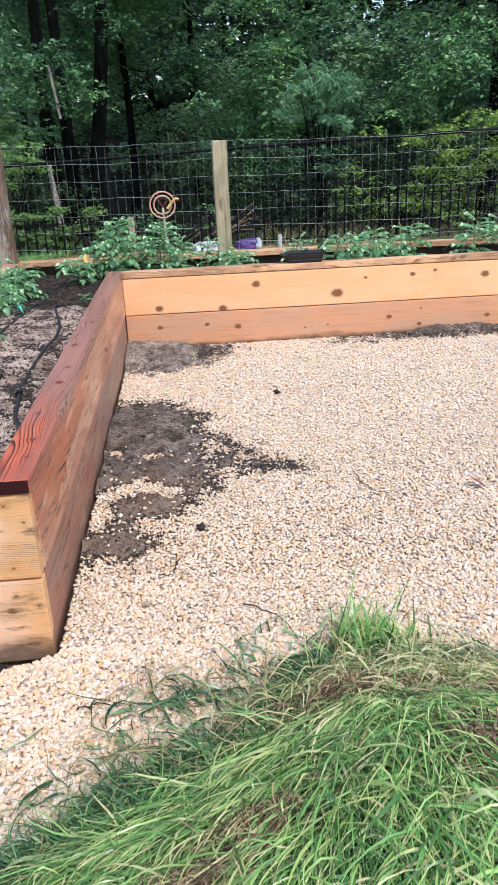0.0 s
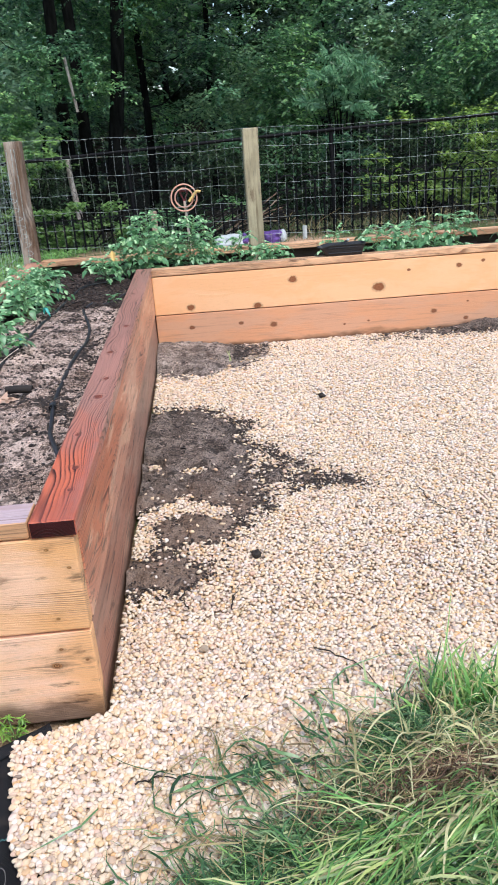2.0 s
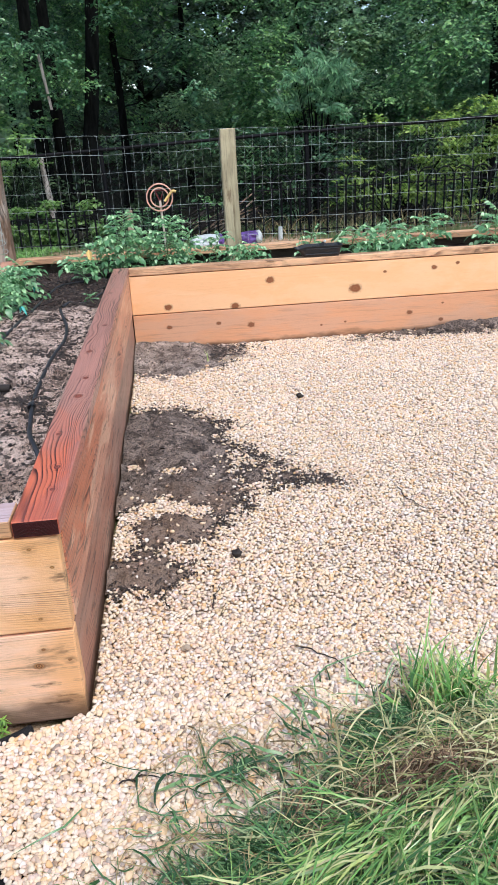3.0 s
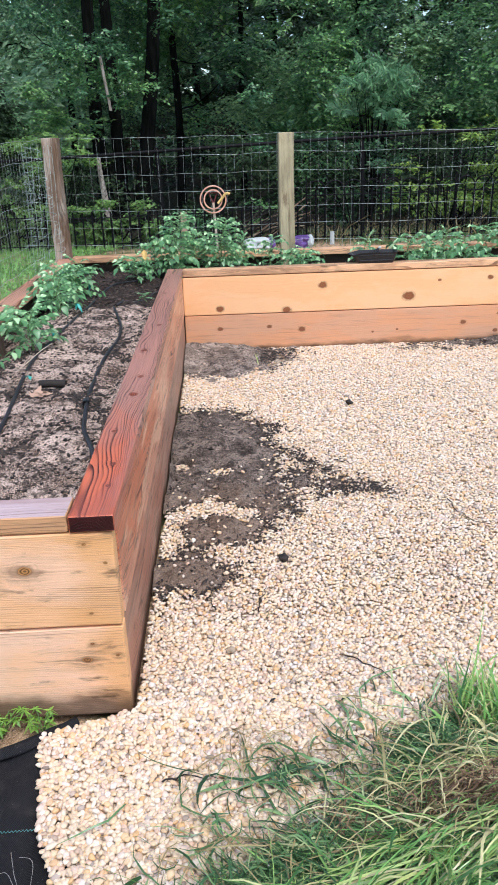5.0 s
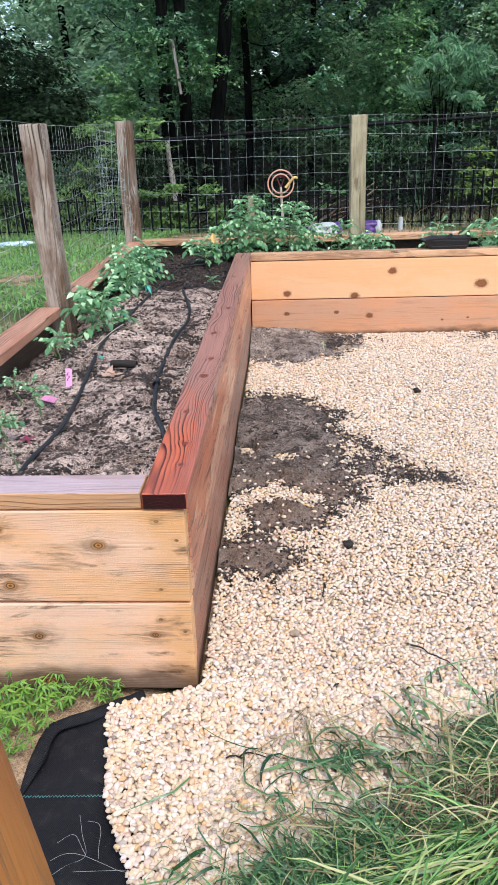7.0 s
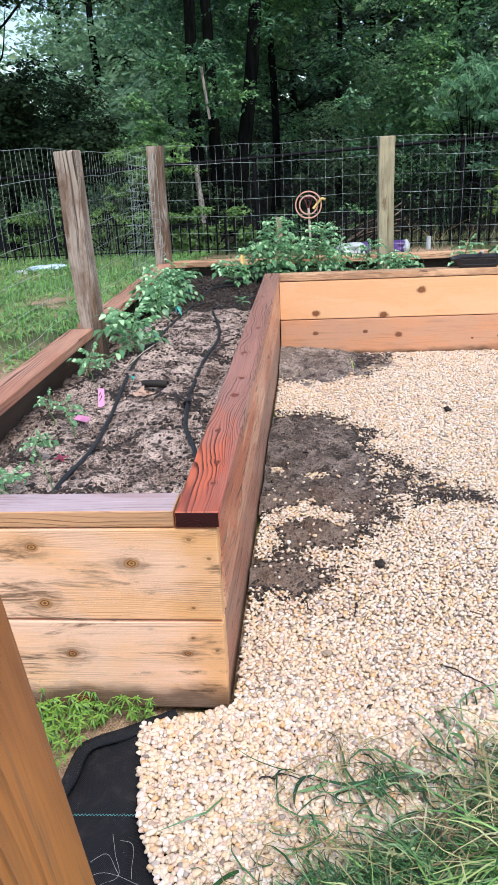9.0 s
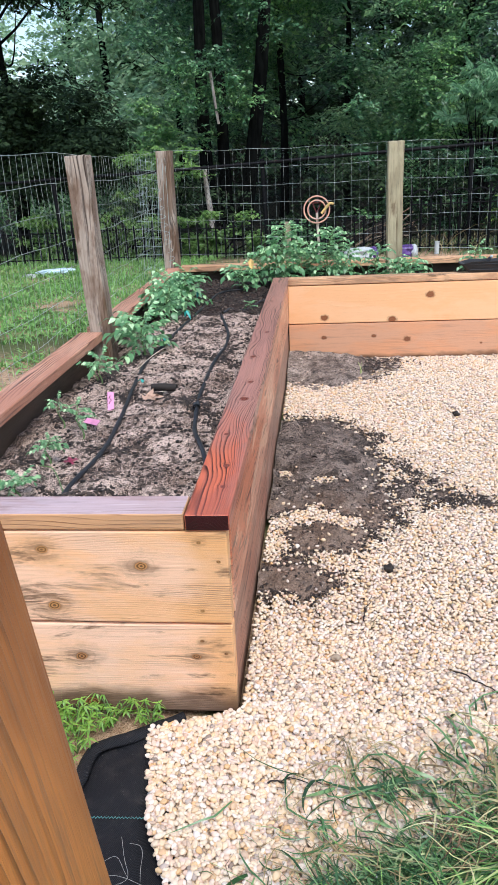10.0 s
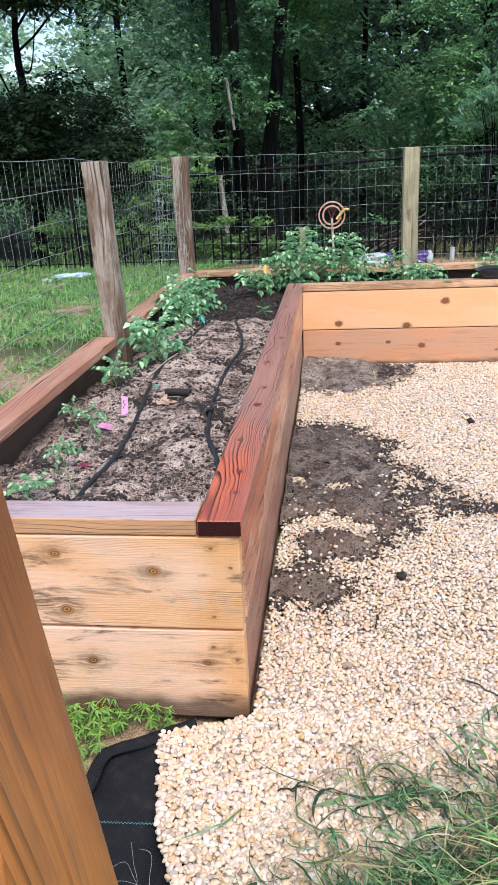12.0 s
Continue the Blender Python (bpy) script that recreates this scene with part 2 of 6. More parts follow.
        mark = n.math("MULTIPLY", mark, n.remap(streaky, 0.36, 0.56, 0.1, 1.0))
        colour = n.mix(n.math("MULTIPLY", mark, soot), colour, (0.12, 0.068, 0.036))
    if foot is not None:
        wet = n.noise(n.vec("MULTIPLY", q, (5.0, 5.0, 14.0)), 1.0, 4.0)
        damp = n.remap(n.math("ADD", z, n.math("MULTIPLY", n.math("SUBTRACT", wet, 0.5), 0.12)), foot, foot - 0.05)
        colour = n.mix(n.math("MULTIPLY", damp, 0.85), colour, (0.085, 0.048, 0.027))
    if knot_mask is not None:
        colour = n.mix(knot_mask, colour, n.mix(knot_ring, knot_colour, tuple(0.22 * c for c in knot_colour)))
    colour = n.mix(n.math("MULTIPLY", n.remap(pores, 0.55, 0.75), 0.18), colour, (0.05, 0.03, 0.02))
    height = n.math("ADD", n.math("MULTIPLY", rings, 0.6), fibre)
    rough_out = n.math("ADD", rough - 0.1, n.math("MULTIPLY", fibre, 0.25))
    return n.done(colour, rough_out, n.bump(height, relief, 0.8))


def plain(name, colour, rough=0.5, metallic=0.0, spread=0.25, scale=40.0, relief=0.0004, gloss=0.5):
    """A painted, plastic or metal surface with slight mottling."""
    n = Nodes(name, rough, metallic, gloss)
    p = n.coords("Object")
    a = n.noise(p, scale, 5.0)
    b = n.noise(p, scale * 0.12, 3.0)
    k = n.math("ADD", n.math("MULTIPLY", a, 0.5), n.math("MULTIPLY", b, 0.5))
    c = n.mix(n.remap(k, 0.35, 0.65), tuple(v * (1 - spread) for v in colour), tuple(min(1, v * (1 + spread)) for v in colour))
    return n.done(c, n.math("ADD", rough - 0.1, n.math("MULTIPLY", a, 0.2)), n.bump(a, relief, 0.5))


def leafy(name, stops, rough=0.45, through_light=0.25, by_object=False, patch=0.0, gloss=0.5):
    """Leaves and blades: colour by piece, a little light let through."""
    n = Nodes(name, rough, specular=gloss)
    r = n.chance() if by_object else n.island()
    mottle = n.noise(n.coords("Object"), 30.0, 3.0)
    c = n.ramp(n.math("ADD", n.math("MULTIPLY", r, 0.85), n.math("MULTIPLY", mottle, 0.15)), stops)
    if patch:
        kinds = n.noise(n.place(), patch, 2.0)
        c = n.mix(1.0, c, n.ramp(kinds, [(0.36, (0.38, 0.43, 0.45)), (0.47, (0.84, 0.92, 0.85)), (0.62, (1.6, 1.52, 1.05))]), "MULTIPLY")
    n.fill(n.bsdf.inputs["Base Color"], c)
    t = n.node("ShaderNodeBsdfTranslucent")
    n.link(c, t.inputs["Color"])
    m = n.node("ShaderNodeMixShader")
    m.inputs[0].default_value = through_light
    n.link(n.bsdf.outputs[0], m.inputs[1])
    n.link(t.outputs[0], m.inputs[2])
    n.link(m.outputs[0], n.tree.nodes["Material Output"].inputs["Surface"])
    return n.mat


def soil_material(name, dark, mid, pale, pale_at=0.6, rough=0.9, dry=None):
    n = Nodes(name, rough, specular=0.3)
    p = n.coords("Object")
    big = n.noise(p, 9.0, 5.0, 0.65)
    grain = n.noise(p, 160.0, 5.0, 0.7)
    crumb = n.voronoi(p, 95.0)
    bits = n.noise(p, 420.0, 2.0)
    clod = n.noise(p, 22.0, 4.0, 0.6)
    c = n.mix(n.remap(grain, 0.38, 0.62), dark, mid)
    c = n.mix(n.math("MULTIPLY", n.remap(n.math("ADD", n.math("MULTIPLY", bits, 0.6), n.math("MULTIPLY", big, 0.4)), pale_at - 0.05, pale_at + 0.04), 0.9), c, pale)
    c = n.mix(n.math("MULTIPLY", n.remap(crumb, 0.35, 0.1), 0.35), c, tuple(v * 0.4 for v in dark))
    c = n.mix(n.math("MULTIPLY", n.remap(clod, 0.54, 0.66), 0.8), c, dark)
    # Blends to a paler brown towards low y, with a ragged border.
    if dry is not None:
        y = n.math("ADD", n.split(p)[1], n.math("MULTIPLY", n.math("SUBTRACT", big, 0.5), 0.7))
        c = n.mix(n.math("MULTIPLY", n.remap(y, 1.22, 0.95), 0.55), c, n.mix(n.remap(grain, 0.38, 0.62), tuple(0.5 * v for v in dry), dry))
    hgt = n.math("ADD", n.math("ADD", grain, n.math("MULTIPLY", clod, 1.5)), n.math("MULTIPLY", crumb, -0.7))
    return n.done(c, None, n.bump(hgt, 0.006, 0.9))


M_END_UP = wood("end_plank_upper", (0.88, 0.55, 0.36), (0.26, 0.115, 0.05), (0.88, 0.46, 0.20), 0.6, 0.0044, 0.65, 0.5,
                knots=((0.023, 0.070, 0.011), (0.239, 0.0305, 0.012), (0.031, -0.072, 0.013), (0.368, 0.088, 0.004), (0.407, 0.042, 0.0035), (0.365, -0.082, 0.004)),
                knot_colour=(0.52, 0.25, 0.09), grey=0.18, blotch_scale=1.9, sharp=0.55, pith=0.17, taper=0.05, soot=0.85, edge_at=0.35, calm=0.08)
M_END_LOW = wood("end_plank_lower", (0.89, 0.57, 0.39), (0.28, 0.125, 0.055), (0.90, 0.51, 0.27), 0.6, 0.0050, 0.65, 0.55,
                 knots=((0.075, 0.031, 0.012), (0.342, 0.036, 0.009), (0.083, -0.100, 0.016), (0.358, 0.078, 0.0035), (0.410, 0.045, 0.0035)),
                 knot_colour=(0.42, 0.19, 0.075), grey=0.18, foot=-0.045, sharp=0.55, pith=-0.20, taper=0.05, soot=0.95, edge_at=0.40, calm=0.08)
M_BACK_UP = wood("back_plank_upper", (0.88, 0.475, 0.235), (0.77, 0.39, 0.17), (0.90, 0.54, 0.30), 0.6, 0.014, 0.35, 0.6,
                 knots=((-1.884, -0.080, 0.018), (-1.480, -0.100, 0.020), (-1.260, 0.042, 0.020), (-0.735, -0.043, 0.028), (-0.551, 0.046, 0.008), (-0.242, 0.052, 0.014), (-0.094, 0.070, 0.010), (0.241, 0.028, 0.020)),
                 knot_colour=(0.30, 0.11, 0.045), relief=0.0006, pith=0.05, bull=0.3)
M_BACK_LOW = wood("back_plank_lower", (0.70, 0.345, 0.185), (0.54, 0.25, 0.125), (0.62, 0.35, 0.22), 0.7, 0.012, 0.4, 0.65,
                  knots=((-1.887, 0.048, 0.012), (-1.587, 0.052, 0.011), (-1.386, 0.028, 0.016), (-0.948, -0.006, 0.006), (-0.798, 0.004, 0.006), (-0.387, 0.033, 0.014), (-0.176, 0.079, 0.006), (-0.182, -0.026, 0.012), (0.278, 0.008, 0.013)),
                  knot_colour=(0.27, 0.105, 0.05), relief=0.0006, foot=-0.040, grey=0.3, pith=0.05, bull=0.3)
M_BACK_CAP = wood("back_rail_wood", (0.78, 0.46, 0.26), (0.24, 0.11, 0.05), (0.34, 0.17, 0.09), 0.6, 0.0075, 0.85, 0.45, grey=0.5, sharp=0.6, pith=0.07, soot=0.9)
M_SIDE = wood("stained_side_plank", (0.60, 0.195, 0.10), (0.11, 0.022, 0.014), (0.72, 0.40, 0.27), 0.55, 0.0078, 1.0, 0.42, tilt=0.05, taper=0.20,
              blotch_scale=1.7, grey=0.45, streaks=(0.76, 0.45, 0.29), fade=(-0.8, 1.0, (0.74, 0.46, 0.32), 0.5), wet=0.15, sharp=0.25, pith=0.12)
M_SIDE_LOW = wood("stained_side_plank_lower", (0.42, 0.185, 0.12), (0.085, 0.03, 0.022), (0.42, 0.25, 0.18), 0.55, 0.0085, 0.9, 0.5, tilt=0.04, taper=0.16,
                  blotch_scale=1.8, grey=0.6, foot=-0.05, streaks=(0.48, 0.29, 0.20), fade=(-0.7, 1.0, (0.36, 0.25, 0.19), 0.55), sharp=0.4, pith=0.12)
M_SIDE_CAP = wood("red_stained_rail_wood", (0.62, 0.150, 0.075), (0.030, 0.007, 0.006), (0.36, 0.085, 0.055), 0.5, 0.0064, 1.15, 0.34, taper=0.14,
                  knots=((-1.43, 0.016, 0.006), (-1.312, 0.012, 0.008), (-1.10, -0.014, 0.007), (-0.80, 0.004, 0.014), (-0.62, 0.008, 0.010), (-0.30, -0.012, 0.012), (0.1, 0.014, 0.012), (0.8, -0.01, 0.012)), knot_colour=(0.34, 0.085, 0.055),
                  grey=0.3, relief=0.0018, blotch_scale=2.4, fade=(-1.45, -0.75, (0.42, 0.25, 0.205), 0.72), wet=0.18, sharp=0.15, pith=0.08)
M_CAP_END = wood("dark_end_grain", (0.045, 0.006, 0.008), (0.008, 0.003, 0.003), (0.03, 0.006, 0.006), 0.5, 0.0065, 1.1, 0.35, pith=0.01, relief=0.002)
M_CROSS_CAP = wood("wet_rail_wood", (0.60, 0.33, 0.17), (0.22, 0.10, 0.05), (0.30, 0.14, 0.08), 0.6, 0.006, 0.85, 0.30, grey=0.5, wet=0.4, sharp=1.0, pith=0.06)
# Sky sheen on the wet rail is put into this lavender-grey.
M_CROSS_TOP = wood("sky_sheen_rail_top", (0.56, 0.40, 0.39), (0.24, 0.13, 0.12), (0.36, 0.20, 0.17), 0.6, 0.007, 0.7, 0.22, grey=0.45, wet=0.8, sharp=0.8, pith=0.06, taper=0.05)
M_RAIL = wood("brown_stained_rail_wood", (0.60, 0.31, 0.205), (0.10, 0.038, 0.024), (0.42, 0.165, 0.10), 0.6, 0.0075, 1.0, 0.42, grey=0.5, relief=0.002, wet=0.05, sharp=0.3, pith=0.10)
# Dark brown plank with the shade under the rail mixed into its colour.
M_INNER = wood("shaded_inner_plank", (0.11, 0.075, 0.052), (0.035, 0.023, 0.016), (0.05, 0.034, 0.025), 0.6, 0.012, 0.5, 0.6)
M_POST_OLD = wood("weathered_post_wood", (0.46, 0.375, 0.30), (0.045, 0.028, 0.02), (0.20, 0.12, 0.08), 0.8, 0.010, 1.1, 0.75, grey=0.9, relief=0.005,
                  taper=0.09, sharp=0.25, pith=0.06, soot=0.9, blotch_scale=3.4)
M_POST_NEW = wood("treated_post_wood", (0.48, 0.41, 0.26), (0.12, 0.085, 0.045), (0.30, 0.25, 0.15), 0.7, 0.010, 0.8, 0.7, grey=0.6, pith=0.05, sharp=0.3, soot=0.75)
M_HANDRAIL = wood("oiled_handrail_wood", (0.58, 0.205, 0.06), (0.10, 0.026, 0.008), (0.19, 0.055, 0.018), 0.75, 0.0048, 0.7, 0.36, taper=0.02, pith=0.14, sharp=0.0, grey=0.55, blotch_scale=0.9)
M_STAKE = wood("grey_stake_wood", (0.36, 0.28, 0.2), (0.2, 0.14, 0.1), rough=0.8)

nb = Nodes("pebble_stone", 0.55, specular=0.25)
pick = nb.island()
pebble_colour = nb.ramp(pick, [(0.0, (0.74, 0.58, 0.41)), (0.12, (0.80, 0.70, 0.58)), (0.22, (0.70, 0.46, 0.22)), (0.30, (0.76, 0.62, 0.45)),
                               (0.40, (0.66, 0.42, 0.32)), (0.50, (0.84, 0.77, 0.68)), (0.60, (0.74, 0.54, 0.33)), (0.68, (0.78, 0.67, 0.53)), (0.75, (0.66, 0.36, 0.12)), (0.82, (0.70, 0.53, 0.46)),
                               (0.88, (0.80, 0.74, 0.70)), (0.93, (0.50, 0.34, 0.24)), (0.97, (0.40, 0.34, 0.32)), (1.0, (0.08, 0.05, 0.04))])
pebble_colour = nb.mix(0.24, pebble_colour, (0.76, 0.60, 0.45))
pebble_colour = nb.mix(1.0, pebble_colour, (0.965, 0.965, 0.955), "MULTIPLY")
vein = nb.noise(nb.coords("Object"), 90.0, 5.0, 0.6, 1.0)
pebble_colour = nb.mix(nb.math("MULTIPLY", nb.remap(vein, 0.5, 0.75), 0.3), pebble_colour, (0.70, 0.48, 0.28))
M_PEBBLE = nb.done(pebble_colour, nb.math("ADD", 0.4, nb.math("MULTIPLY", vein, 0.3)), nb.bump(vein, 0.0008, 0.5))

M_SOIL = soil_material("bed_soil_mix", (0.016, 0.011, 0.008), (0.24, 0.155, 0.115), (0.80, 0.61, 0.50), 0.505)
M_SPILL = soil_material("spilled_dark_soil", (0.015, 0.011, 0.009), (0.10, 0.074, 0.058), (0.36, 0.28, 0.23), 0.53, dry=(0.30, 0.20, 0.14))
M_SPILL_GREY = soil_material("spilled_grey_soil", (0.045, 0.032, 0.026), (0.20, 0.15, 0.12), (0.55, 0.45, 0.38), 0.53)
M_COMPOST = soil_material("dark_compost", (0.018, 0.012, 0.010), (0.05, 0.03, 0.022), (0.12, 0.08, 0.06), 0.66)

ng = Nodes("ground_earth", 0.9, specular=0.25)
gp = ng.place()
gbig = ng.noise(gp, 0.9, 5.0, 0.6)
gfine = ng.noise(gp, 45.0, 5.0, 0.65)
gx_, gy_, gz_ = ng.split(gp)
ggrit = ng.noise(gp, 230.0, 3.0, 0.7)
earth = ng.mix(ng.remap(gfine, 0.35, 0.65), (0.28, 0.17, 0.10), (0.52, 0.35, 0.22))
earth = ng.mix(ng.math("MULTIPLY", ng.remap(ggrit, 0.52, 0.66), 0.75), earth, (0.09, 0.055, 0.03))
earth = ng.mix(ng.math("MULTIPLY", ng.remap(ggrit, 0.46, 0.36), 0.6), earth, (0.66, 0.50, 0.36))
turf = ng.mix(ng.remap(gfine, 0.35, 0.65), (0.045, 0.06, 0.02), (0.10, 0.12, 0.04))
thatch = ng.mix(ng.remap(gfine, 0.35, 0.65), (0.03, 0.02, 0.013), (0.10, 0.068, 0.035))
# Woods floor litter with the gloom under the trees mixed into its colour.
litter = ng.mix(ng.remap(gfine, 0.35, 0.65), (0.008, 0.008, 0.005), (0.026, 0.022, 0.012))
gstray = ng.noise(gp, 1.7, 4.0, 0.6)
gxn = ng.math("ADD", gx_, ng.math("MULTIPLY", ng.math("SUBTRACT", gstray, 0.5), 1.2))
gyn = ng.math("ADD", gy_, ng.math("MULTIPLY", ng.math("SUBTRACT", gstray, 0.5), 1.2))
gc = ng.mix(ng.remap(gbig, 0.42, 0.56), earth, turf)
near_bed = ng.math("MULTIPLY", ng.remap(gyn, 3.9, 2.9), ng.math("MULTIPLY", ng.remap(gx_, -0.05, -0.15), ng.remap(gxn, -3.2, -2.2)))
gc = ng.mix(near_bed, gc, earth)
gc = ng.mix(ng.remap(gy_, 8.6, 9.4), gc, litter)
on_bank_side = ng.math("MULTIPLY", ng.remap(gy_, 0.35, 0.10), ng.remap(gx_, -0.1, 0.05))
gc = ng.mix(on_bank_side, gc, ng.mix(ng.remap(gyn, -1.6, -2.6), thatch, turf))
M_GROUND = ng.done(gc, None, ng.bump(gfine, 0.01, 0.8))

M_GRASS = leafy("long_grass", [(0.0, (0.02, 0.06, 0.018)), (0.15, (0.08, 0.21, 0.055)), (0.38, (0.21, 0.46, 0.13)), (0.58, (0.36, 0.57, 0.17)), (0.74, (0.58, 0.68, 0.26)), (0.90, (0.76, 0.70, 0.38)), (1.0, (0.36, 0.25, 0.13))], 0.24, 0.22)
M_GRASS_BLUE = leafy("cut_bluish_grass", [(0.0, (0.012, 0.03, 0.012)), (0.3, (0.04, 0.105, 0.04)), (0.55, (0.10, 0.22, 0.085)), (0.78, (0.22, 0.37, 0.15)), (0.92, (0.46, 0.53, 0.27)), (1.0, (0.30, 0.21, 0.11))], 0.28, 0.18)
M_STRAW = leafy("dry_stalks", [(0.0, (0.14, 0.085, 0.045)), (0.5, (0.44, 0.36, 0.17)), (1.0, (0.09, 0.05, 0.03))], 0.6, 0.1)
M_HAY = leafy("pale_hay", [(0.0, (0.26, 0.22, 0.09)), (0.5, (0.52, 0.47, 0.23)), (1.0, (0.72, 0.68, 0.40))], 0.5, 0.15)
M_THATCH = leafy("brown_thatch", [(0.0, (0.05, 0.028, 0.018)), (0.35, (0.15, 0.085, 0.05)), (0.65, (0.33, 0.21, 0.12)), (0.85, (0.52, 0.40, 0.22)), (1.0, (0.20, 0.30, 0.09))], 0.8, 0.1)
M_ROUGH = leafy("rough_grass", [(0.0, (0.04, 0.09, 0.025)), (0.6, (0.08, 0.16, 0.045)), (1.0, (0.16, 0.20, 0.07))], 0.5, 0.2)
M_LAWN = leafy("lawn_clover", [(0.0, (0.10, 0.24, 0.055)), (0.5, (0.19, 0.40, 0.105)), (0.85, (0.29, 0.52, 0.15)), (1.0, (0.42, 0.44, 0.19))], 0.45, 0.28)
M_TOMATO = leafy("tomato_foliage", [(0.0, (0.06, 0.17, 0.065)), (0.3, (0.17, 0.38, 0.16)), (0.65, (0.38, 0.63, 0.31)), (0.9, (0.58, 0.79, 0.46)), (1.0, (0.60, 0.70, 0.32))], 0.34, 0.22)
M_VINE = leafy("vine_leaves", [(0.0, (0.09, 0.20, 0.05)), (0.6, (0.17, 0.32, 0.08)), (1.0, (0.27, 0.42, 0.12))], 0.45, 0.25)
M_STEM = plain("green_stem", (0.13, 0.22, 0.07), 0.5)
M_WEED = leafy("weed_foliage", [(0.0, (0.15, 0.32, 0.05)), (0.6, (0.26, 0.46, 0.08)), (1.0, (0.40, 0.56, 0.14))], 0.4, 0.3)
M_WOODS = leafy("woodland_leaves", [(0.0, (0.024, 0.074, 0.036)), (0.35, (0.062, 0.165, 0.082)), (0.7, (0.135, 0.285, 0.14)), (0.92, (0.26, 0.43, 0.22)), (1.0, (0.36, 0.47, 0.18))], 0.28, 0.28, patch=0.55)
# Shaded copy of the woodland leaves, the darkness put into the colour.
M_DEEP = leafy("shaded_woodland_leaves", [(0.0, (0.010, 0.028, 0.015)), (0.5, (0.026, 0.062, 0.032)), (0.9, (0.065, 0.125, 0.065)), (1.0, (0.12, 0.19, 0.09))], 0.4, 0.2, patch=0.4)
# Evergreen leaves; also leaves with the woods' deep shade in their colour.
M_DARK = leafy("evergreen_and_shade_leaves", [(0.0, (0.010, 0.022, 0.010)), (0.6, (0.028, 0.052, 0.024)), (1.0, (0.060, 0.10, 0.042))], 0.7, 0.10, gloss=0.15)
# Haze over the far trees is mixed into this pale green.
M_PALE = leafy("far_hazy_leaves", [(0.0, (0.13, 0.26, 0.14)), (0.6, (0.27, 0.45, 0.25)), (1.0, (0.46, 0.62, 0.36))], 0.4, 0.4)
# Lit copy of the woodland leaves; the extra light is in its colour.
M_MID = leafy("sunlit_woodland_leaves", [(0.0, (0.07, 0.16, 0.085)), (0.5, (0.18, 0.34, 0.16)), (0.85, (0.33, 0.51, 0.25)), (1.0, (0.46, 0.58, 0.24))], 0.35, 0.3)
M_SUMAC = leafy("sumac_leaves", [(0.0, (0.05, 0.14, 0.065)), (0.6, (0.13, 0.29, 0.14)), (1.0, (0.26, 0.44, 0.23))], 0.35, 0.25)
M_SHRUB = leafy("yellow_green_leaves", [(0.0, (0.08, 0.17, 0.03)), (0.6, (0.22, 0.37, 0.065)), (1.0, (0.46, 0.58, 0.13))], 0.45, 0.3)

# Near-black bark: trunks standing against the light have their shade in it.
nk = Nodes("backlit_bark", 0.98, specular=0.04)
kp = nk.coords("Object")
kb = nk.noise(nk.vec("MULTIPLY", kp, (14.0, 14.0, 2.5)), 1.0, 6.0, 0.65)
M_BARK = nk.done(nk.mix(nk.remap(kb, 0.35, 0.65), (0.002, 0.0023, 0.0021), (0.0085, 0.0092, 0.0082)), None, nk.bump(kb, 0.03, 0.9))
nk = Nodes("bare_snag_wood", 0.8)
kp = nk.coords("Object")
kb = nk.noise(nk.vec("MULTIPLY", kp, (20.0, 20.0, 3.0)), 1.0, 6.0, 0.65)
M_SNAG = nk.done(nk.mix(nk.remap(kb, 0.35, 0.65), (0.16, 0.135, 0.115), (0.44, 0.39, 0.34)), None, nk.bump(kb, 0.02, 0.8))

nf = Nodes("woven_ground_cloth", 0.75, specular=0.18)
fp = nf.coords("Object")
w1 = nf.math("SINE", nf.math("MULTIPLY", nf.split(fp)[0], 1700.0))
w2 = nf.math("SINE", nf.math("MULTIPLY", nf.split(fp)[1], 1700.0))
weave = nf.math("MULTIPLY", w1, w2)
dust = nf.noise(fp, 26.0, 6.0, 0.7)
fleck = nf.noise(fp, 330.0, 2.0)
fc = nf.mix(nf.remap(weave, -0.6, 0.6), (0.0025, 0.0025, 0.003), (0.024, 0.025, 0.029))
fc = nf.mix(nf.math("MULTIPLY", nf.remap(dust, 0.50, 0.78), 0.12), fc, (0.20, 0.17, 0.14))
fc = nf.mix(nf.math("MULTIPLY", nf.remap(fleck, 0.70, 0.78), 0.5), fc, (0.35, 0.33, 0.30))
M_CLOTH = nf.done(fc, None, nf.bump(weave, 0.0005, 0.8))

M_WIRE = plain("galvanised_wire", (0.44, 0.49, 0.475), 0.4, 0.5)
M_WIRE_GREEN = plain("pale_coated_wire", (0.42, 0.52, 0.50), 0.5, 0.3)
M_IRON = plain("black_painted_iron", (0.005, 0.005, 0.006), 0.65, 0.0, gloss=0.15)
M_LINK = plain("black_coated_wire", (0.004, 0.005, 0.005), 0.7, 0.0, gloss=0.05)
M_HOSE = plain("black_soaker_hose", (0.022, 0.022, 0.024), 0.5, 0.0, 0.35, 120.0, 0.001)
M_TROUGH = plain("black_plastic", (0.014, 0.014, 0.016), 0.4)
M_PINK = plain("pink_plastic", (0.80, 0.30, 0.50), 0.5, 0.0, 0.12)
M_INK = plain("dark_ink", (0.05, 0.02, 0.05), 0.6)
M_TEAL = plain("teal_tape", (0.02, 0.30, 0.25), 0.5)
M_WHITE = plain("white_plastic", (0.50, 0.53, 0.52), 0.5, 0.0, 0.08)
M_BAG_BLUE = plain("pale_blue_bag", (0.50, 0.64, 0.72), 0.45, 0.0, 0.3, 14.0)
